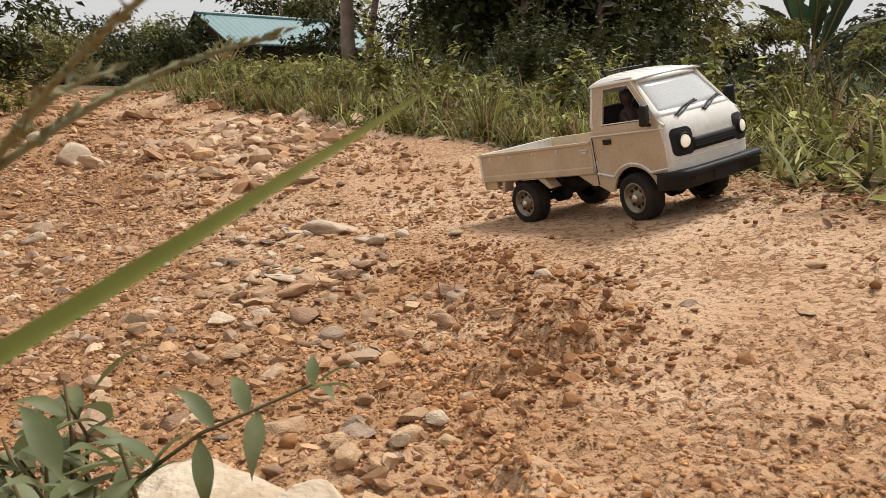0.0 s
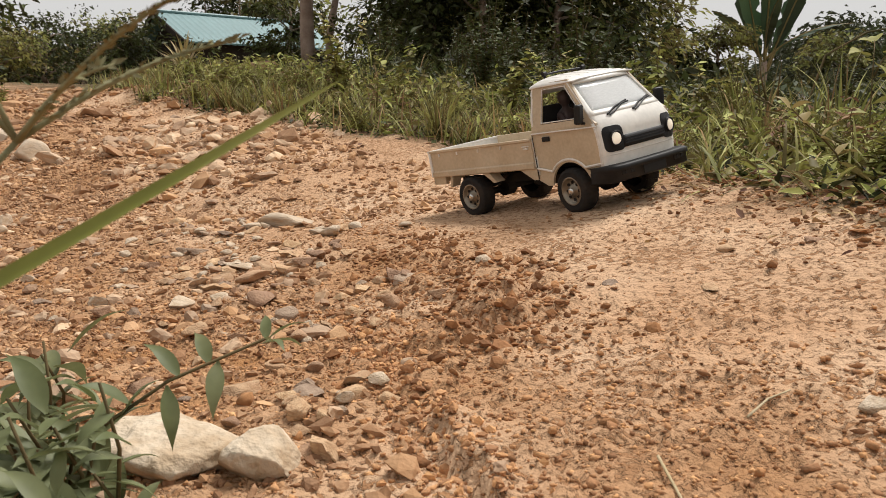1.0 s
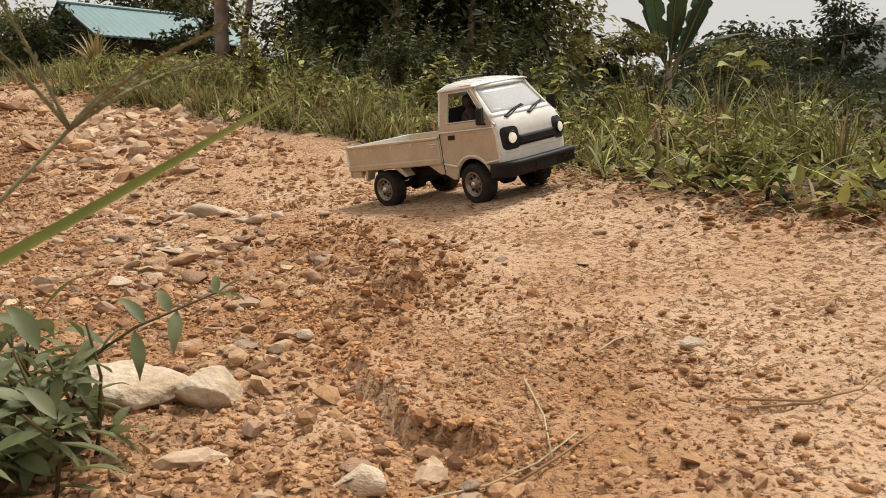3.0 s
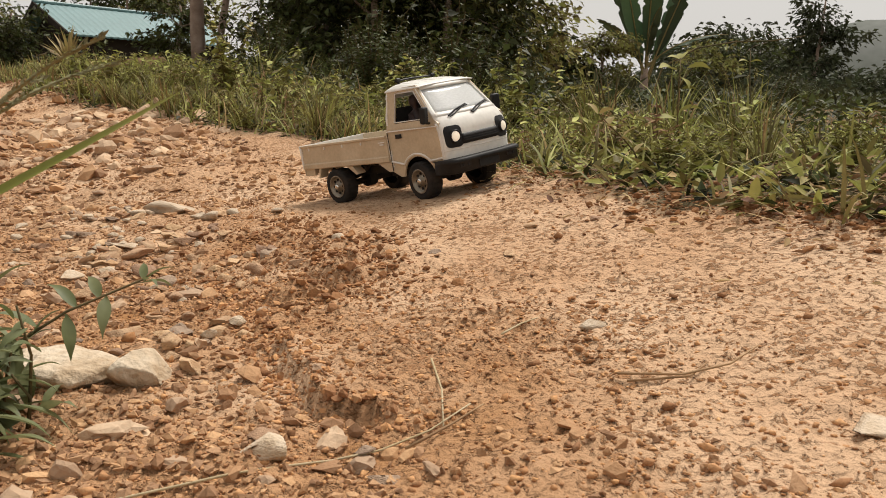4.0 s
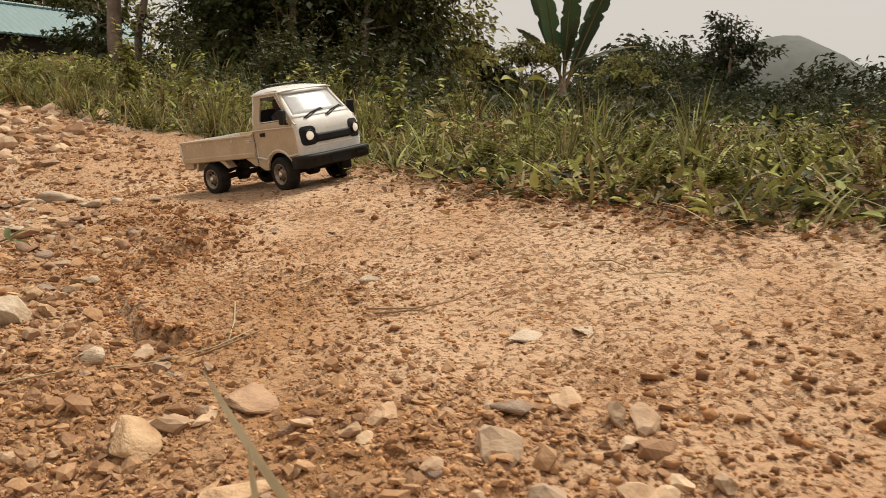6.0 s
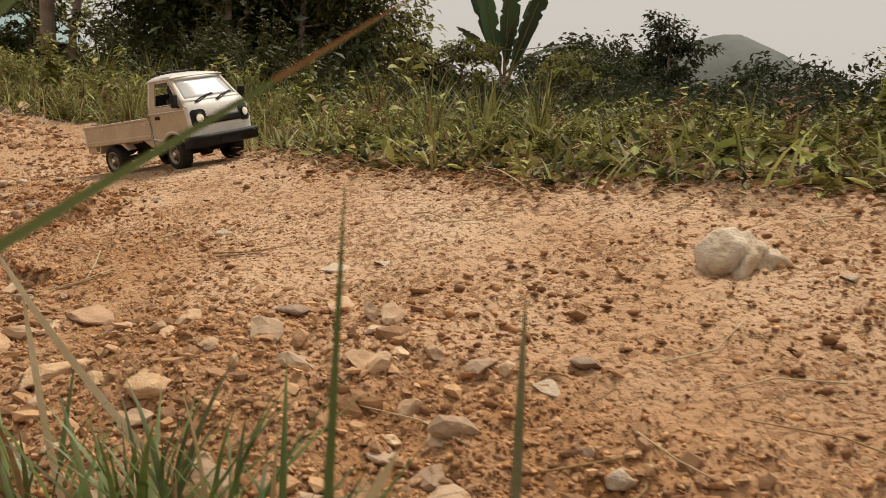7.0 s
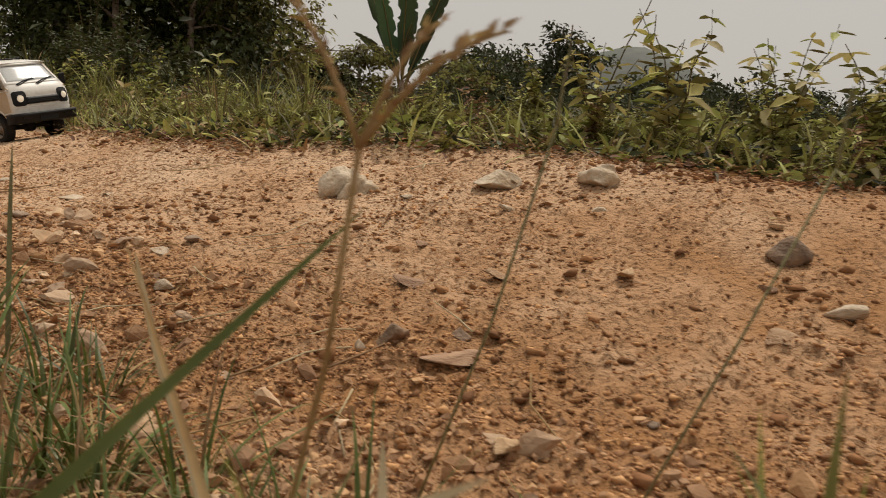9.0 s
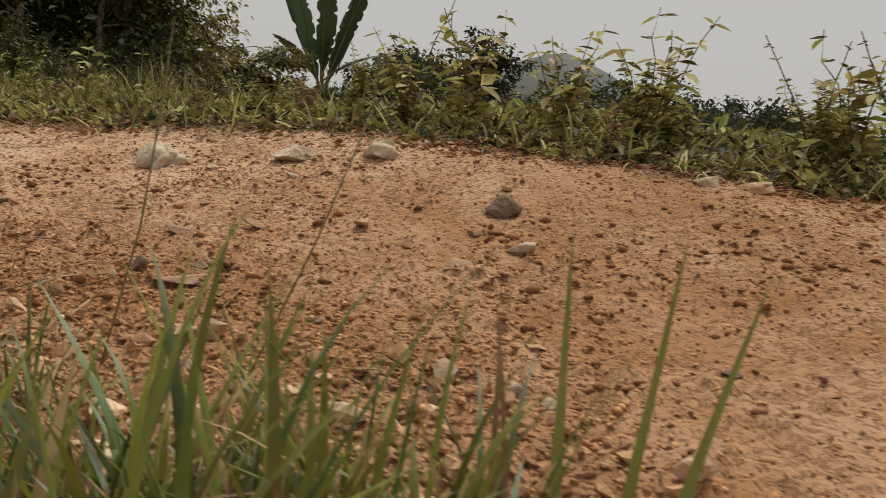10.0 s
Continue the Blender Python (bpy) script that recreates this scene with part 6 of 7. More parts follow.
def banana_plant(x, y):
    z0 = float(ground(x, y))
    ob = thing("banana_plant", "banana plant with broad torn dark green leaves", "banana plant", pose(x, y, z0))
    r = np.random.default_rng(77)
    part("pseudostem", mesh_fast("pseudostem", *tri_tube([(0, 0, -0.1), (0.02, 0, 0.25), (0.03, 0.02, 0.55)], 0.09, 12, 0.6), BARK, True), BARK, ob)
    fans = (-0.32, 0.2, 0.08, -0.3, 0.3, 0.1, -0.1)
    for k in range(10):
        a = r.uniform(0, 2 * np.pi) if k > 6 else (1.2, -1.9)[k % 2] + r.normal(0, 0.3)
        fan = r.uniform(-0.5, 0.5) if k > 6 else fans[k] * (1 if k % 2 == 0 else -1)
        L, w = (r.uniform(2.0, 2.5), r.uniform(0.14, 0.18)) if k < 7 else (1.4, 0.2)
        tilt, droop = (r.uniform(0.03, 0.2), r.uniform(0.1, 0.4)) if k < 7 else (r.uniform(0.4, 0.8), r.uniform(0.6, 1.3))
        v, f, p, ang = [], [], np.array([0.04, 0.01, 0.2 + 0.04 * k]), tilt
        n = 48
        out, side = np.array([math.cos(a), math.sin(a), 0]), np.array([-math.sin(a), math.cos(a), 0])
        spin = r.normal(0, 0.5)
        spine_line = []
        flat_side = side * math.cos(spin) + out * math.sin(spin)
        for i in range(n + 1):
            t = i / n
            spine_line.append(p.copy())
            ww = w * max(0.03, math.sin(math.pi * min(1, max(0.0, t - 0.16) / 0.84)) ** 0.6 if t > 0.16 else 0.03) 
            torn = 1 - 0.5 * (r.random() < 0.2) * r.random()
            v += [p + flat_side * ww * torn + out * 0.45 * ww, p, p - flat_side * ww * (1 - 0.5 * (r.random() < 0.2) * r.random()) + out * 0.45 * ww]
            ang += droop / n
            p = p + L / n * (out * math.sin(ang) + side * fan + np.array([0, 0, math.cos(ang)]))
        for i in range(n):
            for c in (0, 1):
                f += [(3 * i + c, 3 * i + c + 1, 3 * i + c + 4), (3 * i + c, 3 * i + c + 4, 3 * i + c + 3)]
        blade = part("leaf", mesh_fast("leaf", np.array(v), np.array(f), BANANA, True), BANANA, ob)
        part("midrib", mesh_fast("midrib", *tri_tube(spine_line, 0.02, 6, 0.3), YELLOWGREEN, True), YELLOWGREEN, blade, "pale green midrib")
    return ob


banana_plant(*azimuth(22.3, 15.0))
spiky = grass_tuft(211, 54, 0.3, 0.024, YELLOWGREEN, 0.03, (0.05, 1.35), (0.05, 0.7), 0.0)
tagged(spiky, "spiky yellow-green plant beside the road uphill", "shrub")
foot = float(ground(*azimuth(-13.5, 7.2)))
spiky.matrix_world = pose(*azimuth(-13.5, 7.2), foot)
for piece in spiky.children:
    piece.location.z = 0.36 - foot
part("trunk", mesh_fast("trunk", *tri_tube([(0, 0, -0.03), (0.02, 0.01, 0.2), (0, 0, 0.39 - foot)], 0.035, 8, 0.8), BARK, True), BARK, spiky, "short brown trunk")
mound = stone(*azimuth(-9.4, 8.8), 0.5, 0.42, "brown", 950, 0.2, "stones on the track")
tagged(mound, "rounded brown earth boulder among the bushes", "boulder")


# ---- house and hill ----
def house():
    """A low dark house under a teal ribbed roof; its ridge runs away from the road."""
    along_ridge = Vector((math.sin(0.71), math.cos(0.71), 0))
    out = Vector((along_ridge.y, -along_ridge.x, 0))
    m = Matrix((( *out, 0), (*along_ridge, 0), (0, 0, 1, 0), (0, 0, 0, 1))).transposed()
    m.translation = (-4.306, 15.696, 0)
    ob = thing("house", "low dark house under a teal corrugated metal roof", "house", m)
    L, ridge, foot = 3.6, 1.43, -1.2
    for s, w, eave in ((-1, 1.05, 0.34), (1, 0.92, 0.91)):
        n = 80
        v, f = [], []
        for i in range(n + 1):
            y = L * i / n
            rib = 0.008 * (i % 3 == 0)
            v += [(0, y, ridge + rib), (s * w, y, eave + rib), (s * w, y, eave + rib - 0.03), (0, y, ridge - 0.04)]
        for i in range(n):
            f += [(4 * i, 4 * i + 1, 4 * i + 5, 4 * i + 4), (4 * i + 1, 4 * i + 2, 4 * i + 6, 4 * i + 5), (4 * i + 2, 4 * i + 3, 4 * i + 7, 4 * i + 6)]
        part("roof", (v, f), ROOFING, ob, "teal corrugated metal roof")
        part("wall", box(s * (w - 0.2) - 0.04, s * (w - 0.2) + 0.04, 0.3, L - 0.3, foot, eave + 0.08), PLANKING, ob)
        part("barge_board", ([(0, -0.02, ridge + 0.01), (s * w, -0.02, eave + 0.01), (s * w, -0.02, eave - 0.09), (0, -0.02, ridge - 0.1), (0, 0.02, ridge + 0.01), (s * w, 0.02, eave + 0.01), (s * w, 0.02, eave - 0.09), (0, 0.02, ridge - 0.1)], [(0, 1, 2, 3), (7, 6, 5, 4), (0, 4, 5, 1), (1, 5, 6, 2), (2, 6, 7, 3), (3, 7, 4, 0)]), PLANKING, ob)
    for y in (0.3, L - 0.38):
        g = [(-0.85, foot), (0.72, foot), (0.72, 0.98), (0, ridge - 0.06), (-0.85, 0.5)]
        v = [(x, yy, z) for yy in (y, y + 0.08) for x, z in g]
        part("gable_wall", (v, [(0, 1, 2, 3, 4), (9, 8, 7, 6, 5)] + [(i, (i + 1) % 5, 5 + (i + 1) % 5, 5 + i) for i in range(5)]), PLANKING, ob)
    part("ridge_cap", tube([(0, 0, ridge + 0.012), (0, L, ridge + 0.012)], 0.035, 8), ROOFING, ob)
    return ob


house()


def hill(centre, dist, top, half, seed, name="hill"):
    """A wooded hill on the skyline, its haze painted into the colour."""
    r = np.random.default_rng(seed)
    n, rows = 60, 10
    v, f = [], []
    crest = dist * math.tan(radians(top))
    for j in range(rows):
        for i in range(n):
            u = 2 * i / (n - 1) - 1
            shape = max(0, math.exp(-((u / 0.42) ** 2)) * 0.62 + 0.38 * max(0, 1 - abs(u)) ** 0.6)
            fine = 0.03 * noise.noise((u * 9, seed, 0)) + 0.015 * noise.noise((u * 31, seed, 3))
            x, y = azimuth(centre + half * u, dist + 60 * (1 - abs(2 * j / (rows - 1) - 1)) * 0 + 40 * j)
            v.append((x, y, -60 + (60 + crest * (shape + fine)) * math.sin(math.pi * j / (rows - 1)) ** 0.7))
    for j in range(rows - 1):
        for i in range(n - 1):
            f.append((j * n + i, j * n + i + 1, (j + 1) * n + i + 1, (j + 1) * n + i))
    return tagged(new(name, mesh_of(name, v, f, HILL, True)), "wooded hill on the skyline, blue-grey haze in its colour", "hill", kind="structure")


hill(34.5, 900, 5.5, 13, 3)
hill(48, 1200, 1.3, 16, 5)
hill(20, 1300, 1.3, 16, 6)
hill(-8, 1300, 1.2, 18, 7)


# ---- plants close to the camera ----
def ribbon(points, width, n=26, tip=2.0, fold=0.2, face=(0.15, 0.3, 0.94)):
    """A single broad grass blade along smooth points from root to tip."""
    pts = [np.array(p, float) for p in points]
    t = np.linspace(0, len(pts) - 1.0001, n + 1)
    def at(s):
        i = int(s)
        p0, p1, p2, p3 = pts[max(i - 1, 0)], pts[i], pts[i + 1], pts[min(i + 2, len(pts) - 1)]
        u = s - i
        return 0.5 * (2 * p1 + (p2 - p0) * u + (2 * p0 - 5 * p1 + 4 * p2 - p3) * u**2 + (3 * p1 - p0 - 3 * p2 + p3) * u**3)
    line = np.array([at(s) for s in t])
    v, f = [], []
    for i, p in enumerate(line):
        ahead = line[min(i + 1, n)] - line[max(i - 1, 0)]
        ahead = ahead / np.linalg.norm(ahead)
        side = np.cross(ahead, face)
        side /= np.linalg.norm(side)
        up = np.cross(side, ahead)
        w = width * (1 - (i / n) ** tip) * (0.6 + 0.4 * min(1, 5 * i / n)) + 0.0002
        v += [p + side * w / 2, p - up * w * fold, p - side * w / 2]
    for i in range(n):
        for a in (0, 1):
            q = 3 * i + a
            f += [(q, q + 1, q + 4), (q, q + 4, q + 3)]
    return np.array(v), np.array(f)


def single_blade(points, width, mat, label, tip=2.0):
    v, f = ribbon(points, width, n=60, tip=tip, face=(-0.25, -0.85, 0.45))
    root = np.array(points[0], float)
    ob = new("tall_grass", mesh_fast("tall_grass", v - root, f, mat, True))
    ob.location = root
    return tagged(ob, label, "grass", "blades near the camera")


def root(x, y, dz=-0.004):
    return (x, y, soil_z(x, y) + dz)


single_blade([root(-0.35, 0.005), (-0.22, 0.055, 0.112), (-0.073, 0.116, 0.195), (0.014, 0.153, 0.247)], 0.0048, BLADE, "long fresh green grass blade leaning over the track edge", 5.0)
green_blade = single_blade([root(-0.15, -0.49), (-0.06, -0.485, 0.06), (0.09, -0.468, 0.155), (0.249, -0.447, 0.257)], 0.0062, DARKBLADE, "long green blade with a withered orange tip")
single_blade([root(-0.02, -0.55), (0.04, -0.52, 0.075), (0.118, -0.477, 0.166), (0.235, -0.417, 0.305)], 0.0062, DARKBLADE, "long green blade rising beside the track")
single_blade([root(0.238, -0.44), (0.239, -0.43, 0.1), (0.248, -0.399, 0.223)], 0.0042, DARKBLADE, "upright green grass blade")
single_blade([root(0.20, -0.80), (0.27, -0.795, 0.07), (0.34, -0.79, 0.14), (0.41, -0.78, 0.201)], 0.0065, DARKBLADE, "green blade with a yellow tip across the track edge")
single_blade([root(0.388, -0.99), (0.385, -0.9, 0.09), (0.361, -0.733, 0.184)], 0.0045, STRAW, "dry straw-coloured blade by the track")

full_v, full_f = ribbon([root(-0.15, -0.49), (-0.06, -0.485, 0.06), (0.09, -0.468, 0.155), (0.249, -0.447, 0.257)], 0.0064, n=60, face=(-0.25, -0.85, 0.45))
dead = full_f[full_f.min(1) >= 3 * 56]
part("tip", mesh_fast("tip", full_v - np.array(root(-0.15, -0.49)) + np.array((0, -0.0003, 0.0002)), dead, RUST, True), RUST, green_blade, "withered orange-brown tip")


def seed_head(stalk, tips, mat, label, thick=0.0011):
    """A grass stalk that splits at its top into spikes set with small seeds."""
    base = np.array(stalk[0], float)
    ob = thing("seed_grass", label, "grass", Matrix.Translation(base), group="blades near the camera")
    part("stalk", mesh_fast("stalk", *tri_tube([np.array(p) - base for p in stalk], thick, 7, 0.7), mat, True), mat, ob)
    node = np.array(stalk[-1], float)
    r = np.random.default_rng(int(1000 * abs(tips[0][0])) + 3)
    for tip in tips:
        tip = np.array(tip, float)
        line = [node + (tip - node) * t + np.array([0, 0, 0.004 * math.sin(math.pi * t)]) - base for t in np.linspace(0, 1, 9)]
        pieces = [tri_tube(line, thick * 0.8, 6, 0.5)]
        L = np.linalg.norm(tip - node)
        count = int(L / 0.0016)
        t = np.linspace(0.12, 1, count)
        at = (node - base) + (tip - node) * t[:, None]
        at[:, 2] += 0.004 * np.sin(np.pi * t)
        head = math.atan2(*(tip - node)[1::-1])
        pieces.append(leaves(at, head + np.where(np.arange(count) % 2, 0.5, -0.5) + r.normal(0, 0.15, count), np.full(count, math.asin((tip - node)[2] / L)) + r.normal(0, 0.3, count), np.full(count, 0.0042), np.full(count, 0.0016), r.normal(0, 1, count), False))
        part("spike", mesh_fast("spike", *stack(*pieces), mat, True), mat, ob)
    return ob


seed_head([root(-0.27, 0.09), (-0.18, 0.14, 0.12), (-0.1, 0.166, 0.196), (-0.068, 0.172, 0.231)], [(-0.019, 0.207, 0.258), (-0.008, 0.122, 0.266), (-0.097, 0.166, 0.29), (-0.108, 0.16, 0.275), (-0.045, 0.178, 0.25)], SEED, "grey-green grass seed head with spreading spikes")
seed_head([root(0.394, -0.73), (0.393, -0.76, 0.09), (0.396, -0.80, 0.17), (0.396, -0.816, 0.216)], [(0.413, -0.81, 0.240), (0.418, -0.828, 0.238), (0.385, -0.795, 0.245)], STRAW, "dry brown grass seed head with forked spikes", 0.0009)
for x, y, tx, ty, tz in ((0.50, -0.60, 0.53, -0.66, 0.25), (0.58, -0.66, 0.64, -0.70, 0.24)):
    seed_head([root(x, y), ((x + tx) / 2 + 0.004, (y + ty) / 2, 0.13), (tx - 0.003, ty, tz - 0.03)], [(tx, ty, tz)], SEED, "thin grass stalk with a single seed spike", 0.0008)

NEAR = [grass_tuft(131 + i, 22, 0.165, 0.0054, DARKBLADE, 0.028, (0.05, 1.1), (0.1, 1.3), 0.28) for i in range(4)]
for ob in NEAR:
    tagged(ob, "fresh green grass tuft at the near edge of the track", "grass", "tufts near the camera")
for x, y, s in ((0.15, -0.16, 0.5), (0.19, -0.21, 0.55), (0.235, -0.26, 0.55), (0.21, -0.28, 0.65), (0.29, -0.36, 0.55), (0.30, -0.41, 0.6), (0.335, -0.41, 0.55), (0.365, -0.405, 0.45), (0.36, -0.51, 0.5), (0.40, -0.55, 0.5), (0.43, -0.63, 0.5), (0.46, -0.66, 0.45), (0.40, -0.62, 0.55), (0.17, -0.30, 0.75), (0.215, -0.33, 0.7), (0.16, -0.37, 0.8), (0.25, -0.38, 0.6), (0.27, -0.46, 0.65), (0.31, -0.53, 0.6), (0.345, -0.60, 0.5), (0.41, -0.80, 0.7), (0.46, -0.84, 0.75), (0.51, -0.86, 0.8), (0.56, -0.88, 0.75), (0.44, -0.88, 0.85), (0.615, -0.90, 0.6), (0.48, -0.80, 0.6), (0.49, -0.92, 0.9), (0.37, -0.72, 0.6), (0.199, -0.206, 0.5), (0.225, -0.243, 0.6), (0.249, -0.276, 0.6), (0.217, -0.276, 0.8), (0.244, -0.30, 0.75), (0.19, -0.25, 0.8), (0.33, -0.50, 0.6), (0.36, -0.53, 0.6), (0.425, -0.84, 0.6), (0.45, -0.86, 0.55), (0.485, -0.865, 0.6), (0.515, -0.89, 0.6), (0.54, -0.865, 0.5), (0.395, -0.845, 0.6)):
    plant(NEAR, x, y, s)
FRESH = [grass_tuft(151 + i, 22, 0.17, 0.0072, BLADE, 0.024, (0.05, 0.9), (0.1, 1.0), 0.1) for i in range(2)]
for ob in FRESH:
    tagged(ob, "bright fresh grass tuft at the near edge of the track", "grass", "tufts near the camera")
for x, y, s in ((0.40, -0.87, 0.85), (0.435, -0.83, 0.7), (0.47, -0.87, 0.85), (0.50, -0.84, 0.75), (0.53, -0.89, 0.85), (0.56, -0.85, 0.7), (0.585, -0.90, 0.7), (0.42, -0.92, 0.9), (0.46, -0.93, 0.9), (0.52, -0.93, 0.8), (0.38, -0.82, 0.7), (0.47, -0.765, 0.55), (0.55, -0.80, 0.55)):
    plant(FRESH, x, y, s)
for x, y, tx, ty, tz in ((0.66, -0.88, 0.70, -0.82, 0.155), (0.68, -0.90, 0.745, -0.855, 0.16), (0.70, -0.91, 0.79, -0.87, 0.14), (0.84, -0.97, 0.90, -0.93, 0.12)):
    single_blade([root(x, y), ((2 * x + tx) / 3, (2 * y + ty) / 3, 0.07), (tx, ty, tz)], 0.0065, BLADE, "broad fresh grass blade at the track edge")


def broad_weed(name, stems, leaf_rows, label, wide=0.27, mat=BIGWEED):
    """A knee-high weed: arching stems with broad pointed leaves, drawn leaf by leaf."""
    base = np.array(stems[0][0], float)
    ob = thing(name, label, "weed", Matrix.Translation(base))
    for s in stems:
        part("stem", mesh_fast("stem", *tri_tube([np.array(p) - base for p in s], 0.0012, 7, 0.6), STEM, True), STEM, ob)
    for k, (x, y, z, h, up, L) in enumerate(leaf_rows):
        v, f = ribbon([(0, 0, 0), (0.35 * L, 0, 0.06 * L), (0.7 * L, 0, 0.04 * L), (L, 0, -0.12 * L)], L * wide, 12, 2.2, 0.16)
        w = v.copy()
        taper = np.sin(np.pi * np.clip(v[:, 0] / L, 0.03, 1)) ** 0.7
        mid = np.repeat(v[1::3], 3, 0)
        w = mid + (v - mid) * taper[:, None] * 1.25
        m = Matrix.Translation(np.array((x, y, z)) - base) @ pose(0, 0, 0, 0, -up, h)
        part("leaf", mesh_fast("leaf", np.array([m @ Vector(q) for q in w]), f, mat, True), mat, ob)
    return ob


A = (-0.165, 0.325, soil_z(-0.165, 0.325) - 0.004)
broad_weed("leafy_weed", [[A, (-0.12, 0.335, 0.083), (-0.086, 0.36, 0.103), (-0.039, 0.365, 0.123)]],
    [(-0.039, 0.365, 0.123, 10, 25, 0.022), (-0.039, 0.365, 0.123, -60, 5, 0.024), (-0.039, 0.365, 0.122, 100, 30, 0.02), (-0.042, 0.365, 0.121, 40, -10, 0.026), (-0.062, 0.362, 0.113, -90, -50, 0.03), (-0.066, 0.361, 0.111, 120, 30, 0.026),
     (-0.08, 0.36, 0.105, 150, 35, 0.028), (-0.086, 0.358, 0.102, -70, -60, 0.032), (-0.1, 0.35, 0.095, 200, 30, 0.03), (-0.105, 0.345, 0.092, 30, 40, 0.026), (-0.12, 0.335, 0.082, -100, 0, 0.034), (-0.13, 0.333, 0.075, 170, 15, 0.036)],
    "leafy green weed with white buds leaning over stones")
for n, (x, y, k) in enumerate(((-0.155, 0.345, 11), (-0.13, 0.30, 11), (-0.175, 0.315, 10), (-0.115, 0.275, 9), (-0.195, 0.37, 9), (-0.10, 0.315, 8), (-0.15, 0.27, 10), (-0.20, 0.33, 9))):
    r = np.random.default_rng(900 + n)
    z = soil_z(x, y)
    top = 0.05 + 0.03 * r.random()
    rows = [(x + r.normal(0, 0.006), y + r.normal(0, 0.006), z + top * (0.3 + 0.7 * i / k), float(r.uniform(0, 360)), float(r.uniform(-40, 45)), float(r.uniform(0.02, 0.036))) for i in range(k)]
    broad_weed("leafy_weed", [[(x, y, z - 0.004), (x + 0.004, y, z + top * 0.6), (x + r.normal(0, 0.006), y + r.normal(0, 0.006), z + top)]], rows, "low broad-leaved weed among the stones")

for n in range(34):
    r = np.random.default_rng(940 + n)
    x, y = (r.uniform(-0.22, -0.12), r.uniform(0.28, 0.44)) if n < 16 else (r.uniform(-0.20, -0.095), r.uniform(0.25, 0.34))
    z, top, k = soil_z(x, y), r.uniform(0.035, 0.07), int(r.integers(8, 12))
    rows = [(x + r.normal(0, 0.008), y + r.normal(0, 0.008), z + top * (0.25 + 0.75 * i / k), float(r.uniform(0, 360)), float(r.uniform(-45, 40)), float(r.uniform(0.022, 0.042))) for i in range(k)]
    broad_weed("leafy_weed", [[(x, y, z - 0.004), (x + 0.004, y, z + top * 0.6), (x + r.normal(0, 0.006), y + r.normal(0, 0.006), z + top)]], rows, "low broad-leaved weed among the stones")
# leafy shoots that stand out of the verge: round leaves, a budded stem, a woody sprig with yellowed leaves
broad_weed("leafy_shoot", [[root(0.662, 1.10), (0.656, 1.115, 0.205), (0.648, 1.105, 0.27), (0.66, 1.13, 0.31)], [(0.65, 1.105, 0.262), (0.662, 1.108, 0.285), (0.672, 1.11, 0.293)]],
    [(0.65, 1.12, 0.292, 200, 5, 0.04), (0.662, 1.112, 0.296, -15, 0, 0.04), (0.648, 1.10, 0.281, -75, -35, 0.032), (0.652, 1.10, 0.263, -30, -5, 0.026), (0.66, 1.13, 0.31, 60, 20, 0.03), (0.66, 1.13, 0.308, 170, 10, 0.024), (0.656, 1.115, 0.228, -20, 10, 0.036), (0.654, 1.115, 0.215, 190, 0, 0.036), (0.656, 1.112, 0.2, -70, -20, 0.034)],
    "green shoot with rounded leaves rising from the verge", 0.6, WEED)
broad_weed("leafy_shoot", [[root(0.784, 1.105), (0.785, 1.124, 0.23), (0.782, 1.133, 0.276), (0.784, 1.143, 0.326)]],
    [(0.782, 1.139, 0.308, 190, 5, 0.022), (0.782, 1.139, 0.308, -10, 5, 0.022), (0.785, 1.125, 0.236, -5, 25, 0.03), (0.785, 1.125, 0.234, 200, -10, 0.03), (0.785, 1.122, 0.22, -60, -30, 0.03), (0.785, 1.122, 0.216, 140, 10, 0.028), (0.785, 1.118, 0.2, 250, -15, 0.03)],
    "thin budded stem with paired green leaves", 0.4, WEED)
SPRIG_LINE = [root(0.497, 0.852), (0.485, 0.858, 0.178), (0.470, 0.866, 0.196), (0.454, 0.874, 0.211), (0.442, 0.88, 0.225)]
broad_weed("leafy_shoot", [SPRIG_LINE],
    [(*SPRIG_LINE[4], 150, 40, 0.022), (*SPRIG_LINE[4], -40, 20, 0.024), (*SPRIG_LINE[3], 60, 30, 0.024), (*SPRIG_LINE[3], -80, -10, 0.022), (*SPRIG_LINE[2], 10, 35, 0.026), (*SPRIG_LINE[2], -60, -20, 0.022), (*SPRIG_LINE[1], 30, 30, 0.028), (*SPRIG_LINE[1], -20, 10, 0.026)],
    "woody sprig with yellowed leaves leaning out of the verge", 0.5, YELLOWGREEN)
# pale dry stalks bowing over the near edge
single_blade([root(0.235, -0.185), (0.2, -0.163, 0.07), (0.156, -0.138, 0.124), (0.13, -0.12, 0.162)], 0.0034, PALESTRAW, "pale dry grass stalk bowing over the track edge", 6.0)
single_blade([root(0.165, -0.165), (0.155, -0.15, 0.08), (0.145, -0.135, 0.14)], 0.0034, PALESTRAW, "pale dry grass stalk bowing over the track edge", 6.0)
single_blade([root(0.309, -0.362), (0.311, -0.354, 0.126), (0.313, -0.347, 0.184)], 0.0034, SEED, "brownish green grass blade", 3.0)
single_blade([root(0.27, -0.45), (0.262, -0.42, 0.08), (0.248, -0.40, 0.13)], 0.0045, DEADLEAF, "withered dark brown grass blade", 3.0)
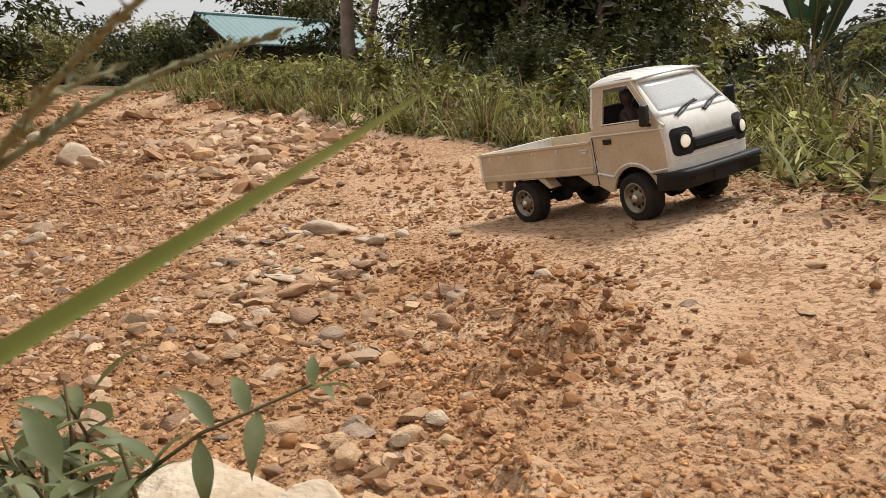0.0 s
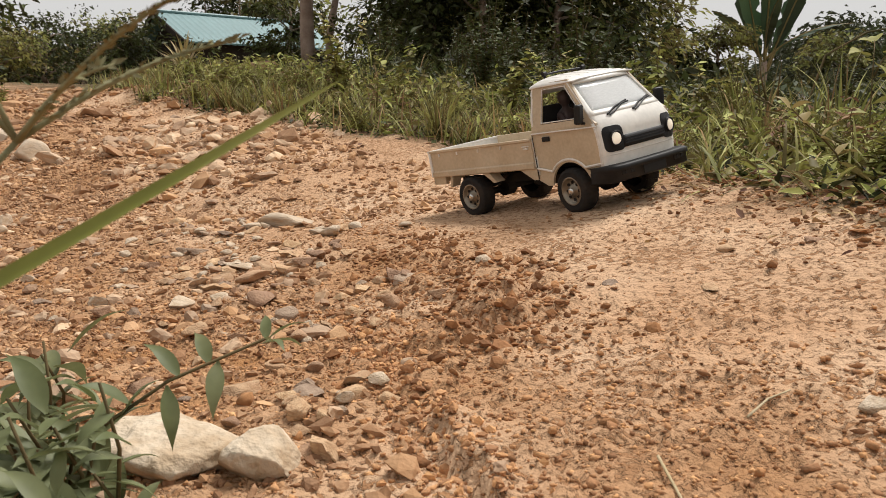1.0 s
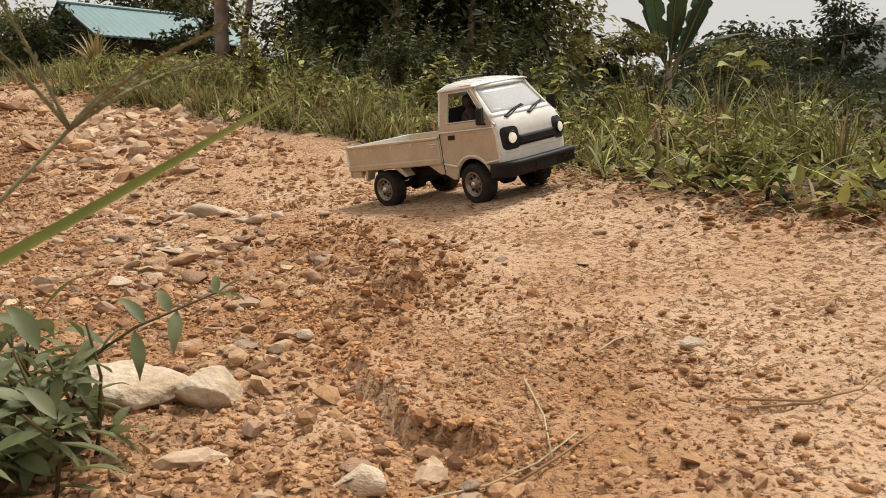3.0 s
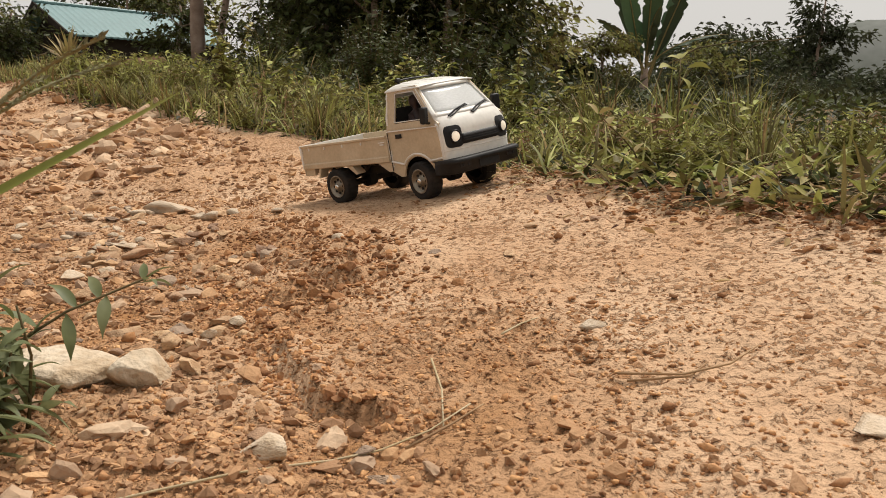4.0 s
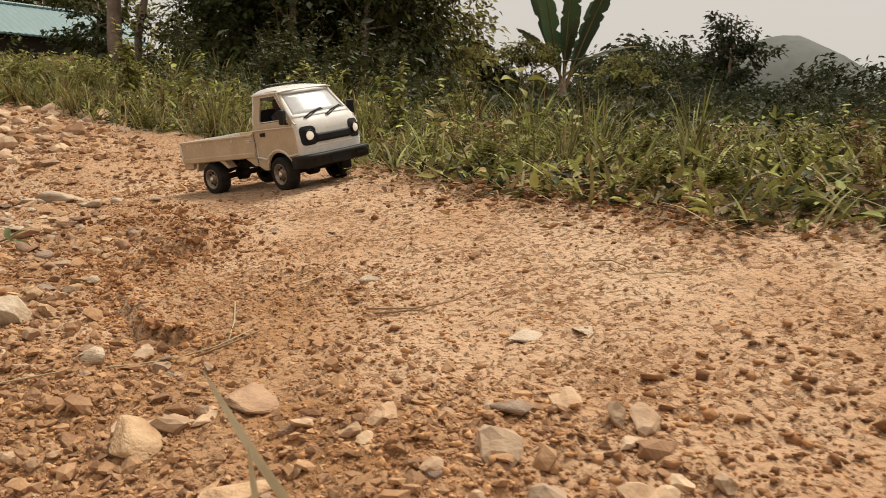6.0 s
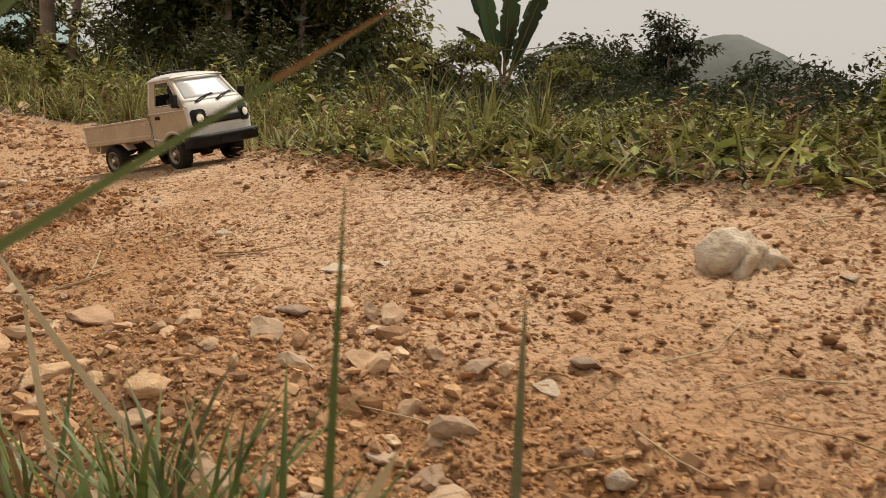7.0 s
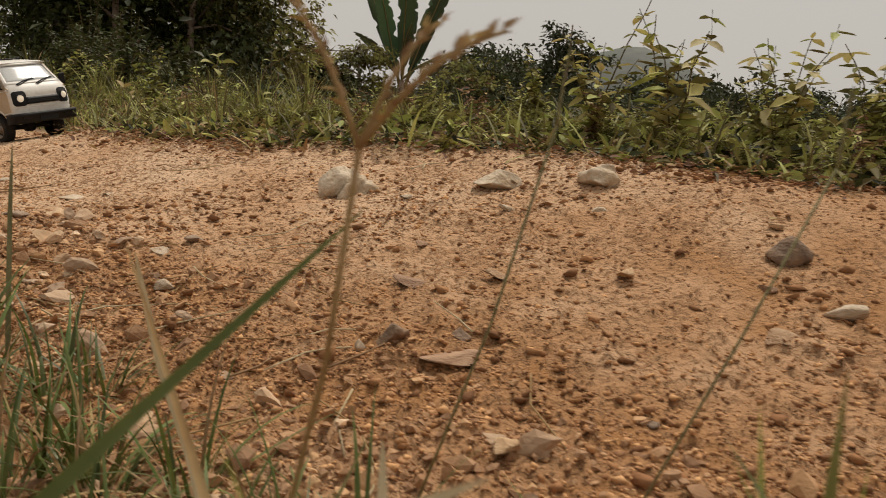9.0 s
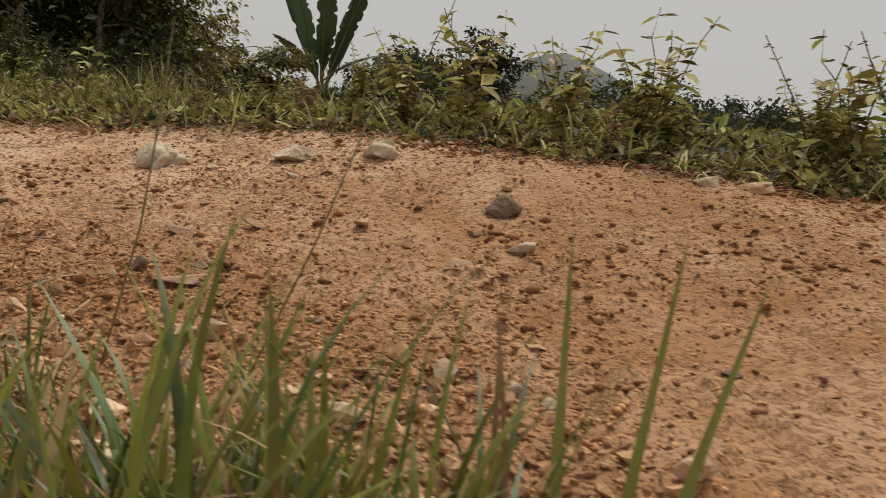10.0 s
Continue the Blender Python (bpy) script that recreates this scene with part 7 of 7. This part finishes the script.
# bare arching bramble and a dead branching weed in the verge
def bramble(points, thick, label, sprigs=0, seed=1):
    r = np.random.default_rng(seed)
    base = np.array(points[0], float)
    ob = thing("bramble", label, "branch", Matrix.Translation(base))
    pts = [np.array(p) - base for p in points]
    part("stem", mesh_fast("stem", *tri_tube(pts, thick, 7, 0.4), STEM, True), STEM, ob)
    for _ in range(sprigs):
        i = int(r.integers(1, len(pts)))
        q = pts[i - 1] + (pts[i] - pts[i - 1]) * r.random()
        e = q + r.normal(0, 0.035, 3) + np.array([0, 0, 0.03])
        part("twig", mesh_fast("twig", *tri_tube([q, (q + e) / 2 + r.normal(0, 0.004, 3), e], thick * 0.5, 5, 0.4), STEM, True), STEM, ob)
    return ob


bramble([root(0.79, 1.72), (0.855, 1.742, 0.202), (0.895, 1.757, 0.313), (0.977, 1.756, 0.36), (1.065, 1.748, 0.377), (1.152, 1.737, 0.382), (1.23, 1.73, 0.396)], 0.0028, "bare brown bramble arching over the verge", 2, 3)
bramble([root(0.80, 1.45), (0.74, 1.47, 0.165), (0.69, 1.5, 0.21), (0.66, 1.52, 0.235)], 0.004, "dead brown branching weed at the verge edge", 9, 5)
bramble([root(0.93, 1.32), (0.90, 1.33, 0.13), (0.84, 1.35, 0.15)], 0.003, "dead brown branching weed at the verge edge", 8, 8)


# ---- twigs and straw on the clay ----
def lying(name, places, thick, mat, label):
    pts = [np.array((x, y, soil_z(x, y) + thick * 0.9 + 0.003)) for x, y in places]
    mids = [pts[0]]
    for a, b in zip(pts, pts[1:]):
        m = (a + b) / 2
        m[2] = max(m[2], soil_z(m[0], m[1]) + thick)
        mids += [m, b]
    v, f = tri_tube([p - pts[0] for p in mids], thick, 6, 0.6)
    ob = new(name, mesh_fast(name, v, f, mat, True))
    ob.location = pts[0]
    return tagged(ob, label, name, "twigs and straw on the track")


for places in ([(-0.045, 0.197), (0.027, 0.207), (0.077, 0.215), (0.104, 0.221), (0.132, 0.235), (0.159, 0.257)], [(0.146, 0.325), (0.145, 0.275), (0.14, 0.237)], [(0.199, 0.354), (0.218, 0.375), (0.232, 0.38)], [(0.47, 0.241), (0.502, 0.228), (0.535, 0.22)], [(0.341, -0.267), (0.372, -0.256), (0.402, -0.262), (0.452, -0.29)], [(0.386, -0.321), (0.419, -0.317), (0.465, -0.325)], [(0.494, -0.386), (0.516, -0.384), (0.535, -0.384)], [(0.326, -0.242), (0.337, -0.267), (0.344, -0.285)], [(0.728, 0.034), (0.755, 0.04), (0.77, 0.025)], [(0.74, 0.02), (0.752, 0.045), (0.748, 0.07)], [(0.6, 0.45), (0.62, 0.41), (0.65, 0.39)], [(0.55, 0.52), (0.59, 0.5), (0.62, 0.51)]):
    lying("straw", places, 0.0008, PALESTRAW, "pale dry straw lying on the clay")
rs = np.random.default_rng(77)
for _ in range(46):
    x, y, a, k = rs.uniform(0.2, 0.72), rs.uniform(-0.8, -0.12), rs.uniform(0, 6.28), rs.uniform(0.015, 0.05)
    if x < 0.30 - 0.2 * y + 0.25:
        lying("straw", [(x, y), (x + k * math.cos(a), y + k * math.sin(a)), (x + 2 * k * math.cos(a + 0.2), y + 2 * k * math.sin(a + 0.2))], 0.0007, (STRAW, PALESTRAW)[int(rs.integers(2))], "pale dry straw lying on the clay")
single_blade([root(0.40, -0.69), (0.388, -0.674, 0.087), (0.376, -0.662, 0.13), (0.368, -0.652, 0.168)], 0.003, PALESTRAW, "broad pale dry stalk beside the track", 6.0)
single_blade([root(0.228, -0.378), (0.241, -0.378, 0.099), (0.268, -0.377, 0.153)], 0.0045, PALESTRAW, "broad pale dry stalk beside the track", 6.0)
for places in ([(0.117, 0.219), (0.145, 0.238), (0.166, 0.254)], [(0.25, 0.265), (0.285, 0.25), (0.317, 0.254), (0.342, 0.269)], [(0.454, 0.289), (0.465, 0.275), (0.475, 0.259)], [(0.253, 0.256), (0.29, 0.251), (0.308, 0.265)], [(0.48, -0.271), (0.491, -0.286), (0.498, -0.297)], [(0.439, -0.432), (0.459, -0.419), (0.469, -0.412)], [(0.501, -0.437), (0.527, -0.429), (0.545, -0.422)]):
    lying("twig", places, 0.0009, DEADLEAF, "thin dark twig lying on the clay")
single_blade([root(0.29, -0.858), (0.33, -0.857, 0.12), (0.371, -0.856, 0.156), (0.406, -0.857, 0.169)], 0.0028, PALESTRAW, "pale dry stalk bent over beside the track", 6.0)
single_blade([root(0.421, -0.80), (0.416, -0.79, 0.1), (0.417, -0.779, 0.144)], 0.003, PALESTRAW, "upright pale dry stalk beside the track", 6.0)
single_blade([root(0.33, -0.79), (0.378, -0.793, 0.094), (0.412, -0.792, 0.103), (0.449, -0.797, 0.106)], 0.003, PALESTRAW, "pale dry stalk bent over beside the track", 6.0)
